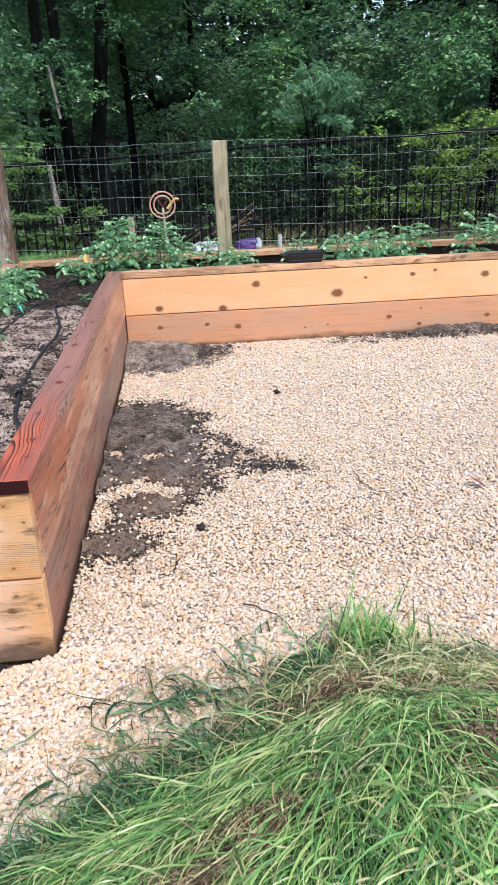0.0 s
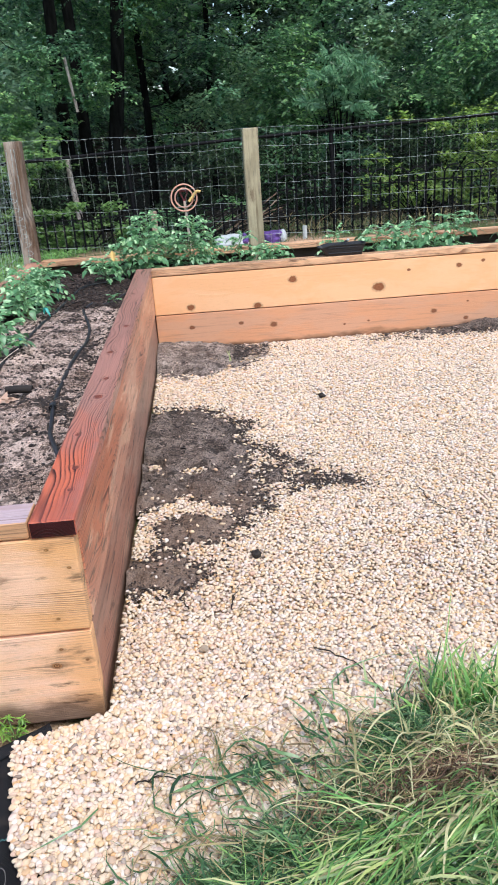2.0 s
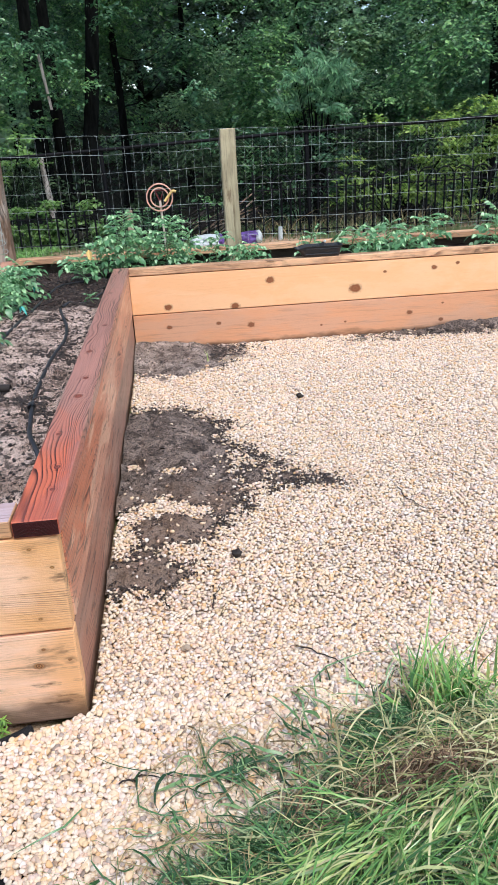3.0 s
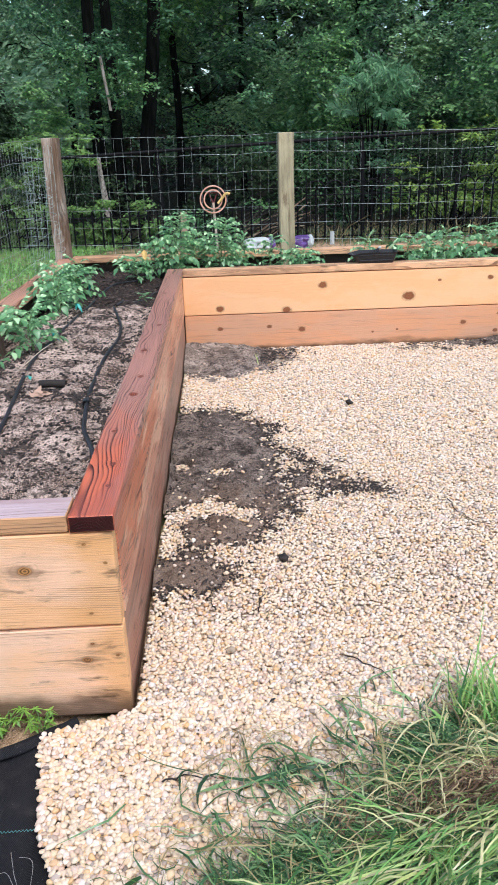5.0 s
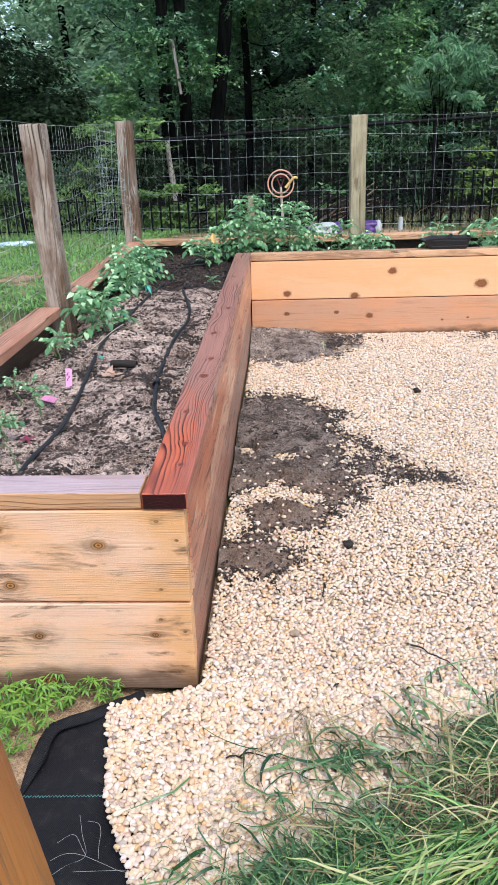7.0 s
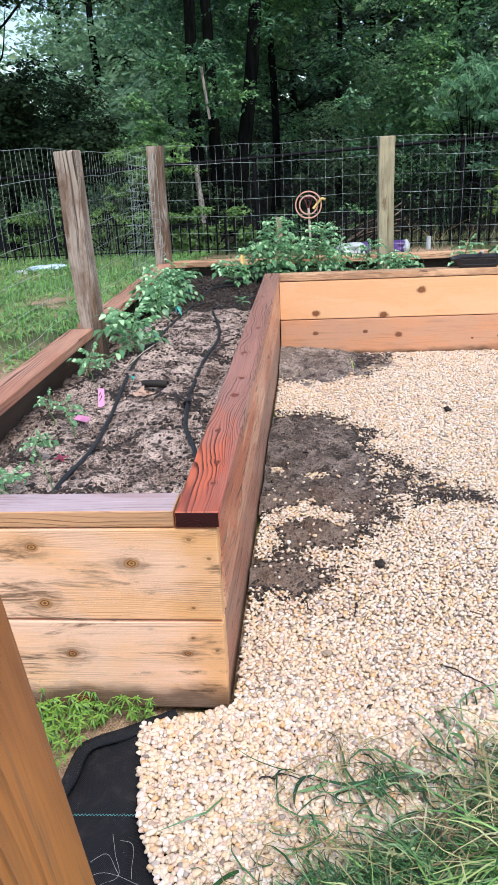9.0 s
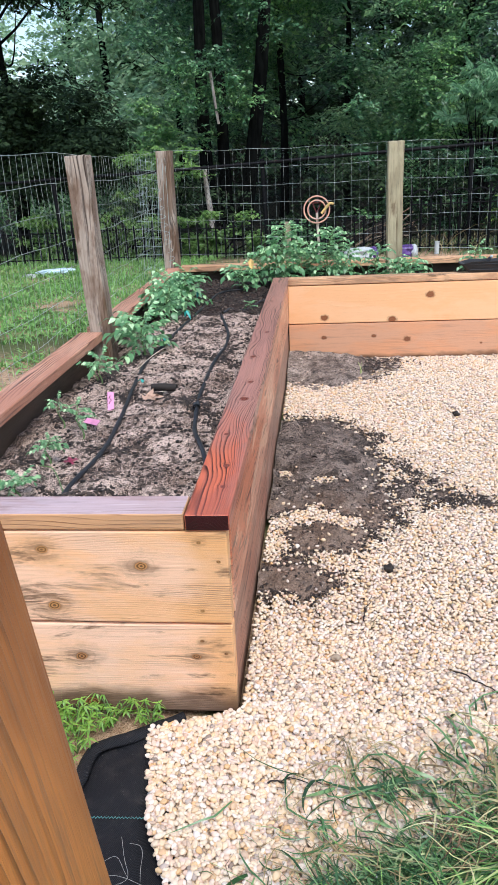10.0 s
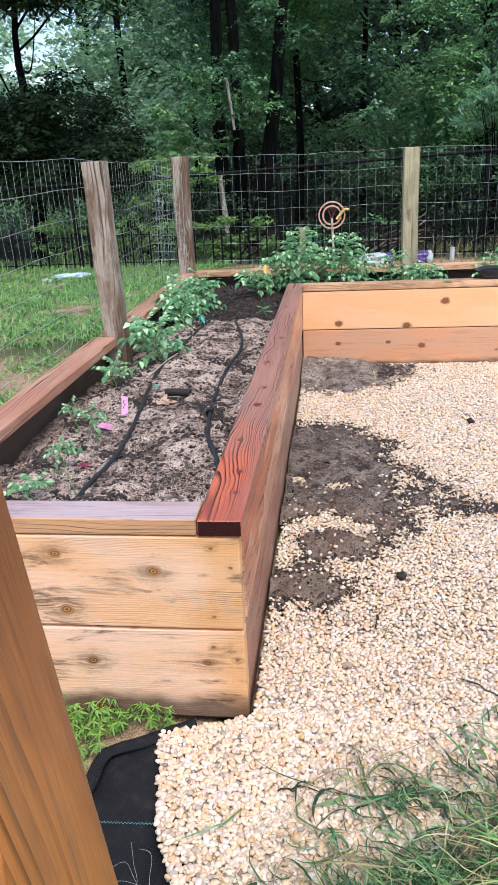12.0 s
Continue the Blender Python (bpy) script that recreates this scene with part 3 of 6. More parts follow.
M_BAG_PURPLE = plain("purple_bag", (0.10, 0.05, 0.20), 0.5, 0.0, 0.7, 22.0)
M_RING = plain("pink_hose_ring", (0.62, 0.33, 0.24), 0.5)
M_MAROON = plain("maroon_plastic", (0.13, 0.02, 0.025), 0.45)
M_YELLOW = plain("yellow_plastic", (0.68, 0.46, 0.16), 0.5)
M_PALEWOOD = plain("pale_shaft", (0.55, 0.45, 0.36), 0.6)
M_DEAD = leafy("dead_leaf", [(0.0, (0.42, 0.24, 0.15)), (1.0, (0.66, 0.45, 0.33))], 0.7, 0.1)
M_CHIP = leafy("mulch_chips", [(0.0, (0.012, 0.009, 0.007)), (0.6, (0.05, 0.033, 0.025)), (0.78, (0.12, 0.08, 0.06)), (0.9, (0.40, 0.30, 0.24)), (1.0, (0.66, 0.53, 0.44))], 0.8, 0.0)
M_THREAD = plain("white_thread", (0.40, 0.39, 0.36), 0.6, 0.0, 0.1)
M_CYAN = plain("cyan_thread", (0.10, 0.32, 0.30), 0.6)
M_CORK = plain("dark_bark_stick", (0.022, 0.016, 0.012), 0.8, 0.0, 0.4, 90.0, 0.002)
M_RED = plain("crimson_seedling", (0.28, 0.03, 0.07), 0.5)

# ---- ground ----
def up_bank(x, y):
    """Distance up from the foot of the grassy bank."""
    foot = np.minimum(-0.49 + 0.52 * x + 0.40 * np.maximum(x - 0.40, 0), -0.03 - 0.25 * np.maximum(x - 0.80, 0))
    return (foot - y) * 0.86


def bank(x, y):
    """Height of the grassy bank over its foot."""
    return 0.38 * smoothstep(-0.04, 0.78, up_bank(x, y)) * smoothstep(-0.75, -0.1, x + 0.35 * (y + 1.2))


def ground_z(x, y):
    far = smoothstep(3.5, 8.0, y)
    return -0.035 - 0.07 * far + bank(x, y) + 0.012 * wobble(x, y, 0.5) * (1 - smoothstep(-0.3, 0.0, x) * smoothstep(-0.5, 0.0, y) * (1 - far)) + 5.0 * smoothstep(18, 60, y)


def axis(*spans):
    return np.unique(np.concatenate([np.arange(a, b, s) for a, b, s in spans]).round(4))


ground = sheet("ground", axis((-220, -20, 20), (-20, -6, 1.0), (-6, -1, 0.2), (-1, 2.2, 0.05), (2.2, 6, 0.2), (6, 20, 1.0), (20, 221, 20)),
               axis((-220, -20, 20), (-20, -3, 1.0), (-3, -1.6, 0.2), (-1.6, 0.4, 0.05), (0.4, 10, 0.25), (10, 30, 1.0), (30, 221, 10)), ground_z, M_GROUND)
tagged(ground, "bare sandy earth with turf, rising to a grassy bank", "ground", kind="structure")


def gravel_z(x, y):
    return 0.004 + 0.012 * smoothstep(1.8, 3.0, y) + 0.006 * wobble(x, y, 0.4)


def seg_dist(x, y, ax, ay, bx, by):
    t = np.clip(((x - ax) * (bx - ax) + (y - ay) * (by - ay)) / ((bx - ax) ** 2 + (by - ay) ** 2), 0, 1)
    return np.hypot(x - ax - t * (bx - ax), y - ay - t * (by - ay))


def spill(x, y):
    """How thickly spilled soil lies on the gravel: below 0 none."""
    n = 0.09 * wobble(x, y, 0.22, 4) + 0.10 * wobble(x + 3, y - 2, 0.07, 4)
    main = np.maximum.reduce([0.27 - np.hypot((x - 0.12) * 0.92, (y - 1.53) * 0.60), 0.17 - np.hypot((x - 0.27) * 0.9, y - 1.13), 0.12 - np.hypot((x - 0.06) * 0.8, y - 1.06),
                              0.12 - np.hypot((x - 0.35) * 0.95, (y - 0.97) * 1.0), 0.11 - np.hypot((x - 0.22) * 0.75, (y - 0.80) * 1.1),
                              0.12 - np.hypot((x - 0.08) * 0.80, (y - 0.57) * 1.05), 0.055 - seg_dist(x, y, 0.12, 0.80, 0.10, 0.60), 0.030 - 0.7 * seg_dist(x, y, 0.38, 1.20, 0.60, 1.14)])
    for hx, hy, wx, wy, hs in ((0.17, 0.955, 0.11, 0.040, 0.17), (0.29, 0.915, 0.06, 0.030, 0.15), (0.035, 0.745, 0.050, 0.055, 0.15), (0.02, 0.90, 0.05, 0.06, 0.05), (0.20, 1.278, 0.05, 0.026, 0.30), (0.05, 1.33, 0.03, 0.03, 0.30)):
        main = main - hs * np.exp(-((x - hx) / wx) ** 2 - ((y - hy) / wy) ** 2)
    corner = np.maximum(0.26 - np.hypot((x - 0.12) * 0.6, (y - 2.86) * 0.75), 0.10 - np.hypot((x - 0.5) * 0.6, y - 2.88))
    right = 0.11 - np.hypot((x - 2.15) * 0.2, (y - 3.00) * 1.0)
    crumbs = 0.03 - np.hypot((x - 1.36) * 0.6, (y - 2.92) * 1.3)
    return np.maximum.reduce([main + 0.6 * n + 0.05 * wobble(x, y, 0.035, 2), corner + n, right + n, crumbs + 0.5 * n])


def spill_z(x, y):
    s = spill(x, y)
    body = 0.030 * smoothstep(0.0, 0.16, s) + 0.030 * smoothstep(2.6, 3.05, y) * smoothstep(0.75, 0.0, x) + 0.025 * smoothstep(2.9, 3.05, y) * smoothstep(1.4, 2.0, x)
    return gravel_z(x, y) - 0.003 + body + 0.011 * wobble(x, y, 0.06, 3) + 0.005 * wobble(x, y, 0.02, 2)


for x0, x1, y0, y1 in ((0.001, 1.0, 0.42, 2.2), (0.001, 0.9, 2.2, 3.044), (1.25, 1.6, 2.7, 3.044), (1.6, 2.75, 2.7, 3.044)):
    soil_spill = sheet("spilled_soil", axis((x0, x1, 0.009)), axis((y0, y1, 0.009)), spill_z, M_SPILL_GREY if y0 == 2.2 else M_SPILL, keep=lambda x, y: spill(x, y) + 0.02 * wobble(x, y, 0.018, 2) > -0.006)
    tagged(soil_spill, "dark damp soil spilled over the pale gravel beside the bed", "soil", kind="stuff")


# ---- gravel: every pebble is a solid stone ----
def ico(sub):
    bm = bmesh.new()
    bmesh.ops.create_icosphere(bm, subdivisions=sub, radius=1.0)
    bm.verts.ensure_lookup_table()
    v = np.array([w.co[:] for w in bm.verts])
    f = np.array([[w.index for w in g.verts] for g in bm.faces])
    bm.free()
    return v, f


def rotations(n, flat=0.5):
    """n random rotation matrices, mostly lying flat."""
    a = rng.random(n) * 2 * np.pi
    t = rng.normal(0, flat, n)
    b = rng.random(n) * 2 * np.pi
    ca, sa, ct, st = np.cos(a), np.sin(a), np.cos(t), np.sin(t)
    z = np.zeros(n)
    o = np.ones(n)
    rz = np.stack([ca, -sa, z, sa, ca, z, z, z, o], -1).reshape(n, 3, 3)
    rx = np.stack([o, z, z, z, ct, -st, z, st, ct], -1).reshape(n, 3, 3)
    rb = np.stack([np.cos(b), -np.sin(b), z, np.sin(b), np.cos(b), z, z, z, o], -1).reshape(n, 3, 3)
    return rb @ rx @ rz


def pebbles(name, pts, size, sub, material=M_PEBBLE, rugged=0.13):
    n = len(pts)
    v, f = ico(sub)
    k = rng.lognormal(0, 0.15, n) * size
    axes = np.stack([k * rng.uniform(1.0, 1.45, n), k * rng.uniform(0.8, 1.05, n), k * rng.uniform(0.55, 0.8, n)], -1)
    lump = 1 + rugged * np.sin(v[None] * rng.uniform(1.5, 3.0, (n, 1, 3)) * (1 + 8 * (rugged - 0.1)) + rng.random((n, 1, 3)) * 6.3).sum(-1, keepdims=True)
    w = np.einsum("nij,nkj->nki", rotations(n, 0.45), v[None] * lump * axes[:, None]) + pts[:, None]
    faces = (f[None] + (np.arange(n) * len(v))[:, None, None]).reshape(-1, 3)
    return put_mesh(name, fast_mesh(name, w.reshape(-1, 3), faces, rugged < 0.15), material)


def scatter(x0, x1, y0, y1, step):
    gx, gy = np.meshgrid(np.arange(x0, x1, step), np.arange(y0, y1, step * 0.87), indexing="ij")
    gx = gx + (np.arange(gx.shape[1]) % 2)[None] * step * 0.5
    p = np.stack([gx.ravel(), gy.ravel()], -1)
    return p + rng.normal(0, step * 0.24, p.shape)


def gravel_here(p):
    x, y = p[:, 0], p[:, 1]
    edge = 0.02 * wobble(x, y, 0.12)
    s = up_bank(x, y)
    cloth_side = (x > -0.191 + 0.2 * np.clip(-0.10 - y, 0, 1) + 0.25 * np.clip(-0.30 - y, 0, 1) + 0.5 * edge) & (y < -0.012 - 0.28 * np.clip(-x - 0.02, 0, 1) + 0.3 * edge)
    inside = (y > -0.02) & (x > 0.008) & (y < 3.04)
    front = cloth_side & (y <= -0.005)
    return (inside | front) & (s < 0.07 + edge)


def lay(step, y0, y1, size, sub, name, sink=0.0):
    p = scatter(-0.3, 2.75, y0, y1, step)
    p = p[gravel_here(p)]
    p = p[p[:, 0] < 1.36 + 0.47 * p[:, 1] + 0.12 * wobble(p[:, 0], p[:, 1], 0.5)]
    s = spill(p[:, 0], p[:, 1])
    p = p[(s < -0.012) | (rng.random(len(p)) < 0.004 + 0.016 * (p[:, 1] < 1.0) + 0.55 * np.exp(-(s + 0.012) / 0.018))]
    z = np.maximum(gravel_z(p[:, 0], p[:, 1]), np.where(spill(p[:, 0], p[:, 1]) > 0, spill_z(p[:, 0], p[:, 1]) + 0.002, -1)) + rng.normal(0, 0.0022, len(p)) - sink
    return pebbles(name, np.column_stack([p, z]), size, sub)


gravel = lay(0.0101, -0.60, 0.02, 0.0057, 2, "gravel")
tagged(gravel, "pale cream, yellow and pinkish rounded pebbles, wet", "gravel", kind="stuff")
gravel_low = lay(0.0112, -0.55, 0.30, 0.0066, 1, "gravel", 0.0045)
tagged(gravel_low, "lower layer of pale cream pebbles under the top stones", "gravel", kind="stuff")
gravel_far = lay(0.0102, 0.02, 1.6, 0.0060, 1, "gravel")
tagged(gravel_far, "pale cream and yellow rounded pebbles against the bed", "gravel", kind="stuff")
gravel_far = lay(0.0122, 1.6, 3.04, 0.0071, 1, "gravel")
tagged(gravel_far, "pale gravel reaching the back plank of the bed", "gravel", kind="stuff")


p = scatter(0.2, 4.2, -0.4, 3.03, 0.038)
p = p[gravel_here(p) & (p[:, 0] > 1.30 + 0.47 * p[:, 1])]
tagged(pebbles("gravel", np.column_stack([p, gravel_z(p[:, 0], p[:, 1])]), 0.020, 1), "coarser pale pebbles farther along the gravel", "gravel", kind="stuff")


def sand_z(x, y):
    return gravel_z(x, y) - 0.0068


nsand = Nodes("sandy_grit", 0.85)
sn = nsand.noise(nsand.coords("Object"), 260.0, 4.0, 0.7)
M_GRIT = nsand.done(nsand.mix(nsand.remap(sn, 0.35, 0.65), (0.30, 0.215, 0.145), (0.60, 0.46, 0.33)), None, nsand.bump(sn, 0.004, 0.9))
grit = sheet("gravel_base", axis((-0.2, 4.2, 0.025)), axis((-0.9, 3.045, 0.025)), sand_z, M_GRIT,
             keep=lambda x, y: gravel_here(np.stack([np.minimum(x, 2.7) - 0.05, y], -1)) & gravel_here(np.stack([np.minimum(x, 2.7), np.minimum(y + 0.05, np.where(x > 0.03, 3.0, 9.0))], -1)) & ((y < -0.03) | (x > 0.03)))
tagged(grit, "sandy grit between and below the pebbles", "gravel", kind="structure")

# ---- raised bed ----
bed = tagged(empty("raised_bed"), "L-shaped raised garden bed of stained timber planks, filled with soil", "raised bed")
PLANK, CAP_T, CAP_W = 0.038, 0.038, 0.089
TOP = 0.508


def plank(name, x0, x1, y, z0, z1, material, thick=PLANK, label="", bevel=0.004):
    """A plank along x whose outer face looks to -y at y."""
    ob = part(name, box_bm(x1 - x0, thick, z1 - z0, bevel), material, bed, label)
    ob.matrix_basis = pose((x0 + x1) / 2, y + thick / 2, (z0 + z1) / 2)
    return ob


def plank_y(name, y0, y1, x, z0, z1, material, thick=PLANK, label="", turn=90, bevel=0.004):
    """A plank along y; turn 90: its outer face looks to +x at x, -90: to -x."""
    ob = part(name, box_bm(y1 - y0, thick, z1 - z0, bevel), material, bed, label)
    ob.matrix_basis = pose(x - thick / 2 if turn > 0 else x + thick / 2, (y0 + y1) / 2, (z0 + z1) / 2, 0, 0, turn)
    return ob


plank("end_board", -0.86, -0.003, 0.0, 0.2390, 0.466, M_END_UP, label="weathered tan plank with knots and dark grain")
plank("end_board", -0.86, -0.003, 0.0, -0.006, 0.2315, M_END_LOW, label="weathered tan plank, dirty along its foot")
plank_y("side_board", 0.0395, 3.083, 0.0, 0.2390, 0.4645, M_SIDE, label="patchy red-brown stained plank")
plank_y("side_board", 0.0395, 3.083, -0.005, -0.03, 0.2310, M_SIDE_LOW, label="red-brown stained plank, damp at its foot")
plank("back_board", 0.0015, 4.2, 3.045, 0.2375, 0.4650, M_BACK_UP, label="fresh orange-tan plank with round knots")
plank("back_board", 0.0015, 4.2, 3.045, -0.03, 0.2325, M_BACK_LOW, label="orange-brown plank, darker and stained by rain")
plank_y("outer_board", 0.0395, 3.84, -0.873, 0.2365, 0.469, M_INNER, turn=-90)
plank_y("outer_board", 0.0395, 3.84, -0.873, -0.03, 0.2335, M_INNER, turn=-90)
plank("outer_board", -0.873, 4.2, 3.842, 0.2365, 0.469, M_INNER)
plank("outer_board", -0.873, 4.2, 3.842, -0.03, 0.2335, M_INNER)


def cap(x0, x1, y0, y1, material, along, label):
    """A flat rail on top of the planks."""
    lx, ly = x1 - x0, y1 - y0
    length, width = (ly, lx) if along == "y" else (lx, ly)
    bm = box_bm(length, width, CAP_T, 0.005, 3)
    # the grain must run over the flat face: build it upright, then lay it down
    bmesh.ops.rotate(bm, verts=bm.verts, cent=(0, 0, 0), matrix=Matrix.Rotation(radians(-90), 3, "X"))
    ob = part("top_rail", bm, material, bed, label)
    ob.matrix_basis = pose((x0 + x1) / 2, (y0 + y1) / 2, TOP - CAP_T / 2, 0, 0, 90 if along == "y" else 0) @ pose(0, 0, 0, 90, 0, 0)
    if material == M_SIDE_CAP:
        ob.data.materials.append(M_CAP_END)
        for f in ob.data.polygons:
            if abs(f.normal.x) > 0.95:
                f.material_index = 1
    # Upward faces take the colour that holds the sky sheen.
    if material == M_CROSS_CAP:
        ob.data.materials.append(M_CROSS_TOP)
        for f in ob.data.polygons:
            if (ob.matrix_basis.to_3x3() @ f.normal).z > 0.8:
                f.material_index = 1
    return ob


cap(-0.089, 0.005, -0.004, 3.132, M_SIDE_CAP, "y", "glossy red-stained top rail with bold dark grain")
cap(-0.865, -0.092, 0.0, 0.089, M_CROSS_CAP, "x", "wet brown top rail, sky sheen coloured into its top")
cap(0.004, 4.2, 3.043, 3.132, M_BACK_CAP, "x", "tan top rail with dark knots")
cap(-0.868, -0.764, 0.091, 1.752, M_RAIL, "y", "red-brown ribbed top rail along the fence")
cap(-0.868, -0.764, 1.850, 3.735, M_RAIL, "y", "red-brown ribbed top rail along the fence")
cap(-0.78, 0.636, 3.762, 3.866, M_BACK_CAP, "x", "tan top rail along the rear fence")
cap(0.748, 4.2, 3.762, 3.866, M_BACK_CAP, "x", "tan top rail along the rear fence")


def bed_z(x, y):
    edge = 0.012 * smoothstep(0.10, 0.0, np.abs(x + 0.038)) + 0.055 * smoothstep(0.17, 0.02, np.abs(x + 0.835))
    return 0.400 - edge + 0.018 * wobble(x, y, 0.25, 3) + 0.024 * wobble(x, y, 0.08, 3) + 0.006 * wobble(x, y, 0.018, 2) - 0.02 * smoothstep(2.4, 3.0, y) + 0.02 * smoothstep(3.1, 3.4, y)


bed_soil = sheet("bed_soil", axis((-0.8345, -0.0385, 0.009)), axis((0.0388, 2.66, 0.009)), bed_z, M_SOIL)
tagged(bed_soil, "damp grey-brown sandy soil flecked with dark mulch", "soil", kind="structure")
compost = sheet("bed_soil", axis((-0.8345, -0.04, 0.012), (-0.04, 2.8, 0.025), (2.8, 4.2, 0.1)), axis((2.652, 3.841, 0.012)), bed_z, M_COMPOST, keep=lambda x, y: (x < -0.04) | (y > 3.09))
tagged(compost, "dark moist compost in the rear of the bed", "soil", kind="structure")


def chips(name, n, area, height, size, material, label):
    """Small flat slivers lying loose."""
    x = rng.uniform(area[0], area[1], n)
    y = rng.uniform(area[2], area[3], n)
    keep = area[4](x, y) if len(area) > 4 else np.ones(n, bool)
    x, y = x[keep], y[keep]
    n = len(x)
    l = size * rng.lognormal(0, 0.45, n)
    base = np.array([[-1, -0.25, 0], [0.1, -0.33, 0.1], [1, 0.05, 0], [0, 0.34, 0.12], [0, 0, 0.35]], float)
    w = np.einsum("nij,nkj->nki", rotations(n, 0.35), base[None] * l[:, None, None]) + np.column_stack([x, y, height(x, y) + 0.001])[:, None]
    f = np.array([[0, 1, 4], [1, 2, 4], [2, 3, 4], [3, 0, 4]])
    ob = put_mesh(name, fast_mesh(name, w.reshape(-1, 3), (f[None] + (np.arange(n) * 5)[:, None, None]).reshape(-1, 3)), material)
    return tagged(ob, label, "mulch", kind="stuff")


chips("mulch", 34000, (-0.83, -0.045, 0.045, 3.0), bed_z, 0.0036, M_CHIP, "dark and pale slivers of bark mulch on the bed soil")
chips("mulch", 16000, (0.01, 2.6, 0.45, 3.03, lambda x, y: rng.random(len(x)) < np.where(spill(x, y) > 0, 0.9, 0.9 * np.exp(np.minimum(spill(x, y), 0) / 0.022))), lambda x, y: np.where(spill(x, y) > -0.01, spill_z(x, y), gravel_z(x, y) + 0.006), 0.006, M_CHIP,
      "dark crumbs of soil and bark strewn on the gravel")
chips("mulch", 520, (0.02, 2.5, -0.2, 3.0), lambda x, y: gravel_z(x, y) + 0.007, 0.0045, M_CHIP, "scattered dark bits on the pale gravel")
chips("mulch", 420, (0.40, 0.66, 2.72, 2.98), lambda x, y: gravel_z(x, y) + 0.02, 0.011, M_CHIP, "dark bark crumbs heaped at the edge of spilled soil")
chips("mulch", 300, (1.7, 2.6, 2.84, 3.03), lambda x, y: gravel_z(x, y) + 0.02, 0.010, M_CHIP, "dark bark crumbs along the back plank")


def strewn(x, y):
    """Where crumbs of the spilled soil lie: 0 and above in the thick of it."""
    trail = np.maximum.reduce([0.02 - seg_dist(x, y, 0.40, 1.20, 0.80, 1.03), 0.014 - seg_dist(x, y, 0.44, 1.48, 0.62, 1.25), 0.012 - seg_dist(x, y, 0.38, 1.76, 0.45, 1.72), 0.010 - seg_dist(x, y, 0.60, 1.14, 0.76, 1.10)])
    return np.maximum(np.minimum(spill(x, y), 0.03), trail) + 0.035 * wobble(x, y, 0.06, 3)


def on_spill(x, y):
    return np.where(spill(x, y) > -0.006, spill_z(x, y) + 0.001, gravel_z(x, y) + 0.007)


cx, cy = rng.uniform(0.01, 1.0, 90000), rng.uniform(0.4, 2.2, 90000)
s = strewn(cx, cy)
pick = rng.random(len(cx)) < np.where(spill(cx, cy) > 0.02, 0.02, 0.42 * np.exp(np.minimum(s, 0) / 0.016))
crumb_pts = np.column_stack([cx, cy, on_spill(cx, cy)])[pick]
cx, cy = rng.uniform(0.01, 2.6, 30000), rng.uniform(2.5, 3.03, 30000)
pick = rng.random(len(cx)) < np.where(spill(cx, cy) > 0.02, 0.03, 0.3 * np.exp(np.minimum(spill(cx, cy), 0) / 0.02))
crumb_pts = np.concatenate([crumb_pts, np.column_stack([cx, cy, on_spill(cx, cy)])[pick]])
M_CRUMB = leafy("soil_crumbs", [(0.0, (0.010, 0.008, 0.007)), (0.5, (0.035, 0.025, 0.020)), (0.85, (0.075, 0.052, 0.040)), (1.0, (0.16, 0.11, 0.085))], 0.85, 0.0)
tagged(pebbles("soil_crumbs", crumb_pts, 0.0036, 1, M_CRUMB, 0.22), "dark crumbs of damp soil scattered over pale gravel", "soil", kind="stuff")
cx, cy = rng.uniform(-0.82, -0.05, 30000), rng.uniform(0.05, 2.65, 30000)
pick = rng.random(len(cx)) < 0.95 * smoothstep(0.15, 0.45, wobble(cx, cy, 0.13, 3)) + 0.06
tagged(pebbles("soil_crumbs", np.column_stack([cx, cy, bed_z(cx, cy) + 0.001])[pick], 0.0054, 1, M_CRUMB, 0.22), "dark crumbly clods on the bed soil", "soil", kind="stuff")


cx, cy = rng.uniform(-0.82, 0.9, 6000), rng.uniform(2.66, 3.82, 6000)
pick = (cx < -0.05) | (cy > 3.12)
tagged(pebbles("soil_crumbs", np.column_stack([cx, cy, bed_z(cx, cy) + 0.002])[pick], 0.007, 1, M_CRUMB, 0.22), "black crumbly compost lumps in the rear of the bed", "soil", kind="stuff")


# ---- posts and wire fence ----
def fence_post(x, y, size, top, material, label, foot=-0.15, lean=(0, 0), turn=0):
    ob = empty("fence_post", x, y, foot)
    h = top - foot
    bm = box_bm(h, size, size, 0.006, 2, cut=8)
    for v in bm.verts:
        v.co.y += 0.0022 * math.sin(v.co.x * 9 + x * 5)
        v.co.z += 0.0022 * math.sin(v.co.x * 7 + y * 3)
    p = part("post", bm, material, ob)
    p.matrix_basis = pose(0, 0, h / 2, lean[0], lean[1], turn) @ pose(0, 0, 0, 0, -90, 0)
    return tagged(ob, label, "fence post", "garden fence posts")


fence_post(-0.780, 1.802, 0.090, 1.234, M_POST_OLD, "weathered grey-brown square timber post, cracked and leaning slightly", lean=(0, -1.2))
fence_post(-0.838, 3.790, 0.100, 1.265, M_POST_OLD, "weathered grey-brown square timber corner post", lean=(0, 0.4))
fence_post(0.694, 3.790, 0.100, 1.252, M_POST_NEW, "greenish-tan treated square timber post", lean=(0, -0.4))
fence_post(3.2, 3.790, 0.100, 1.252, M_POST_NEW, "greenish-tan treated square timber post")


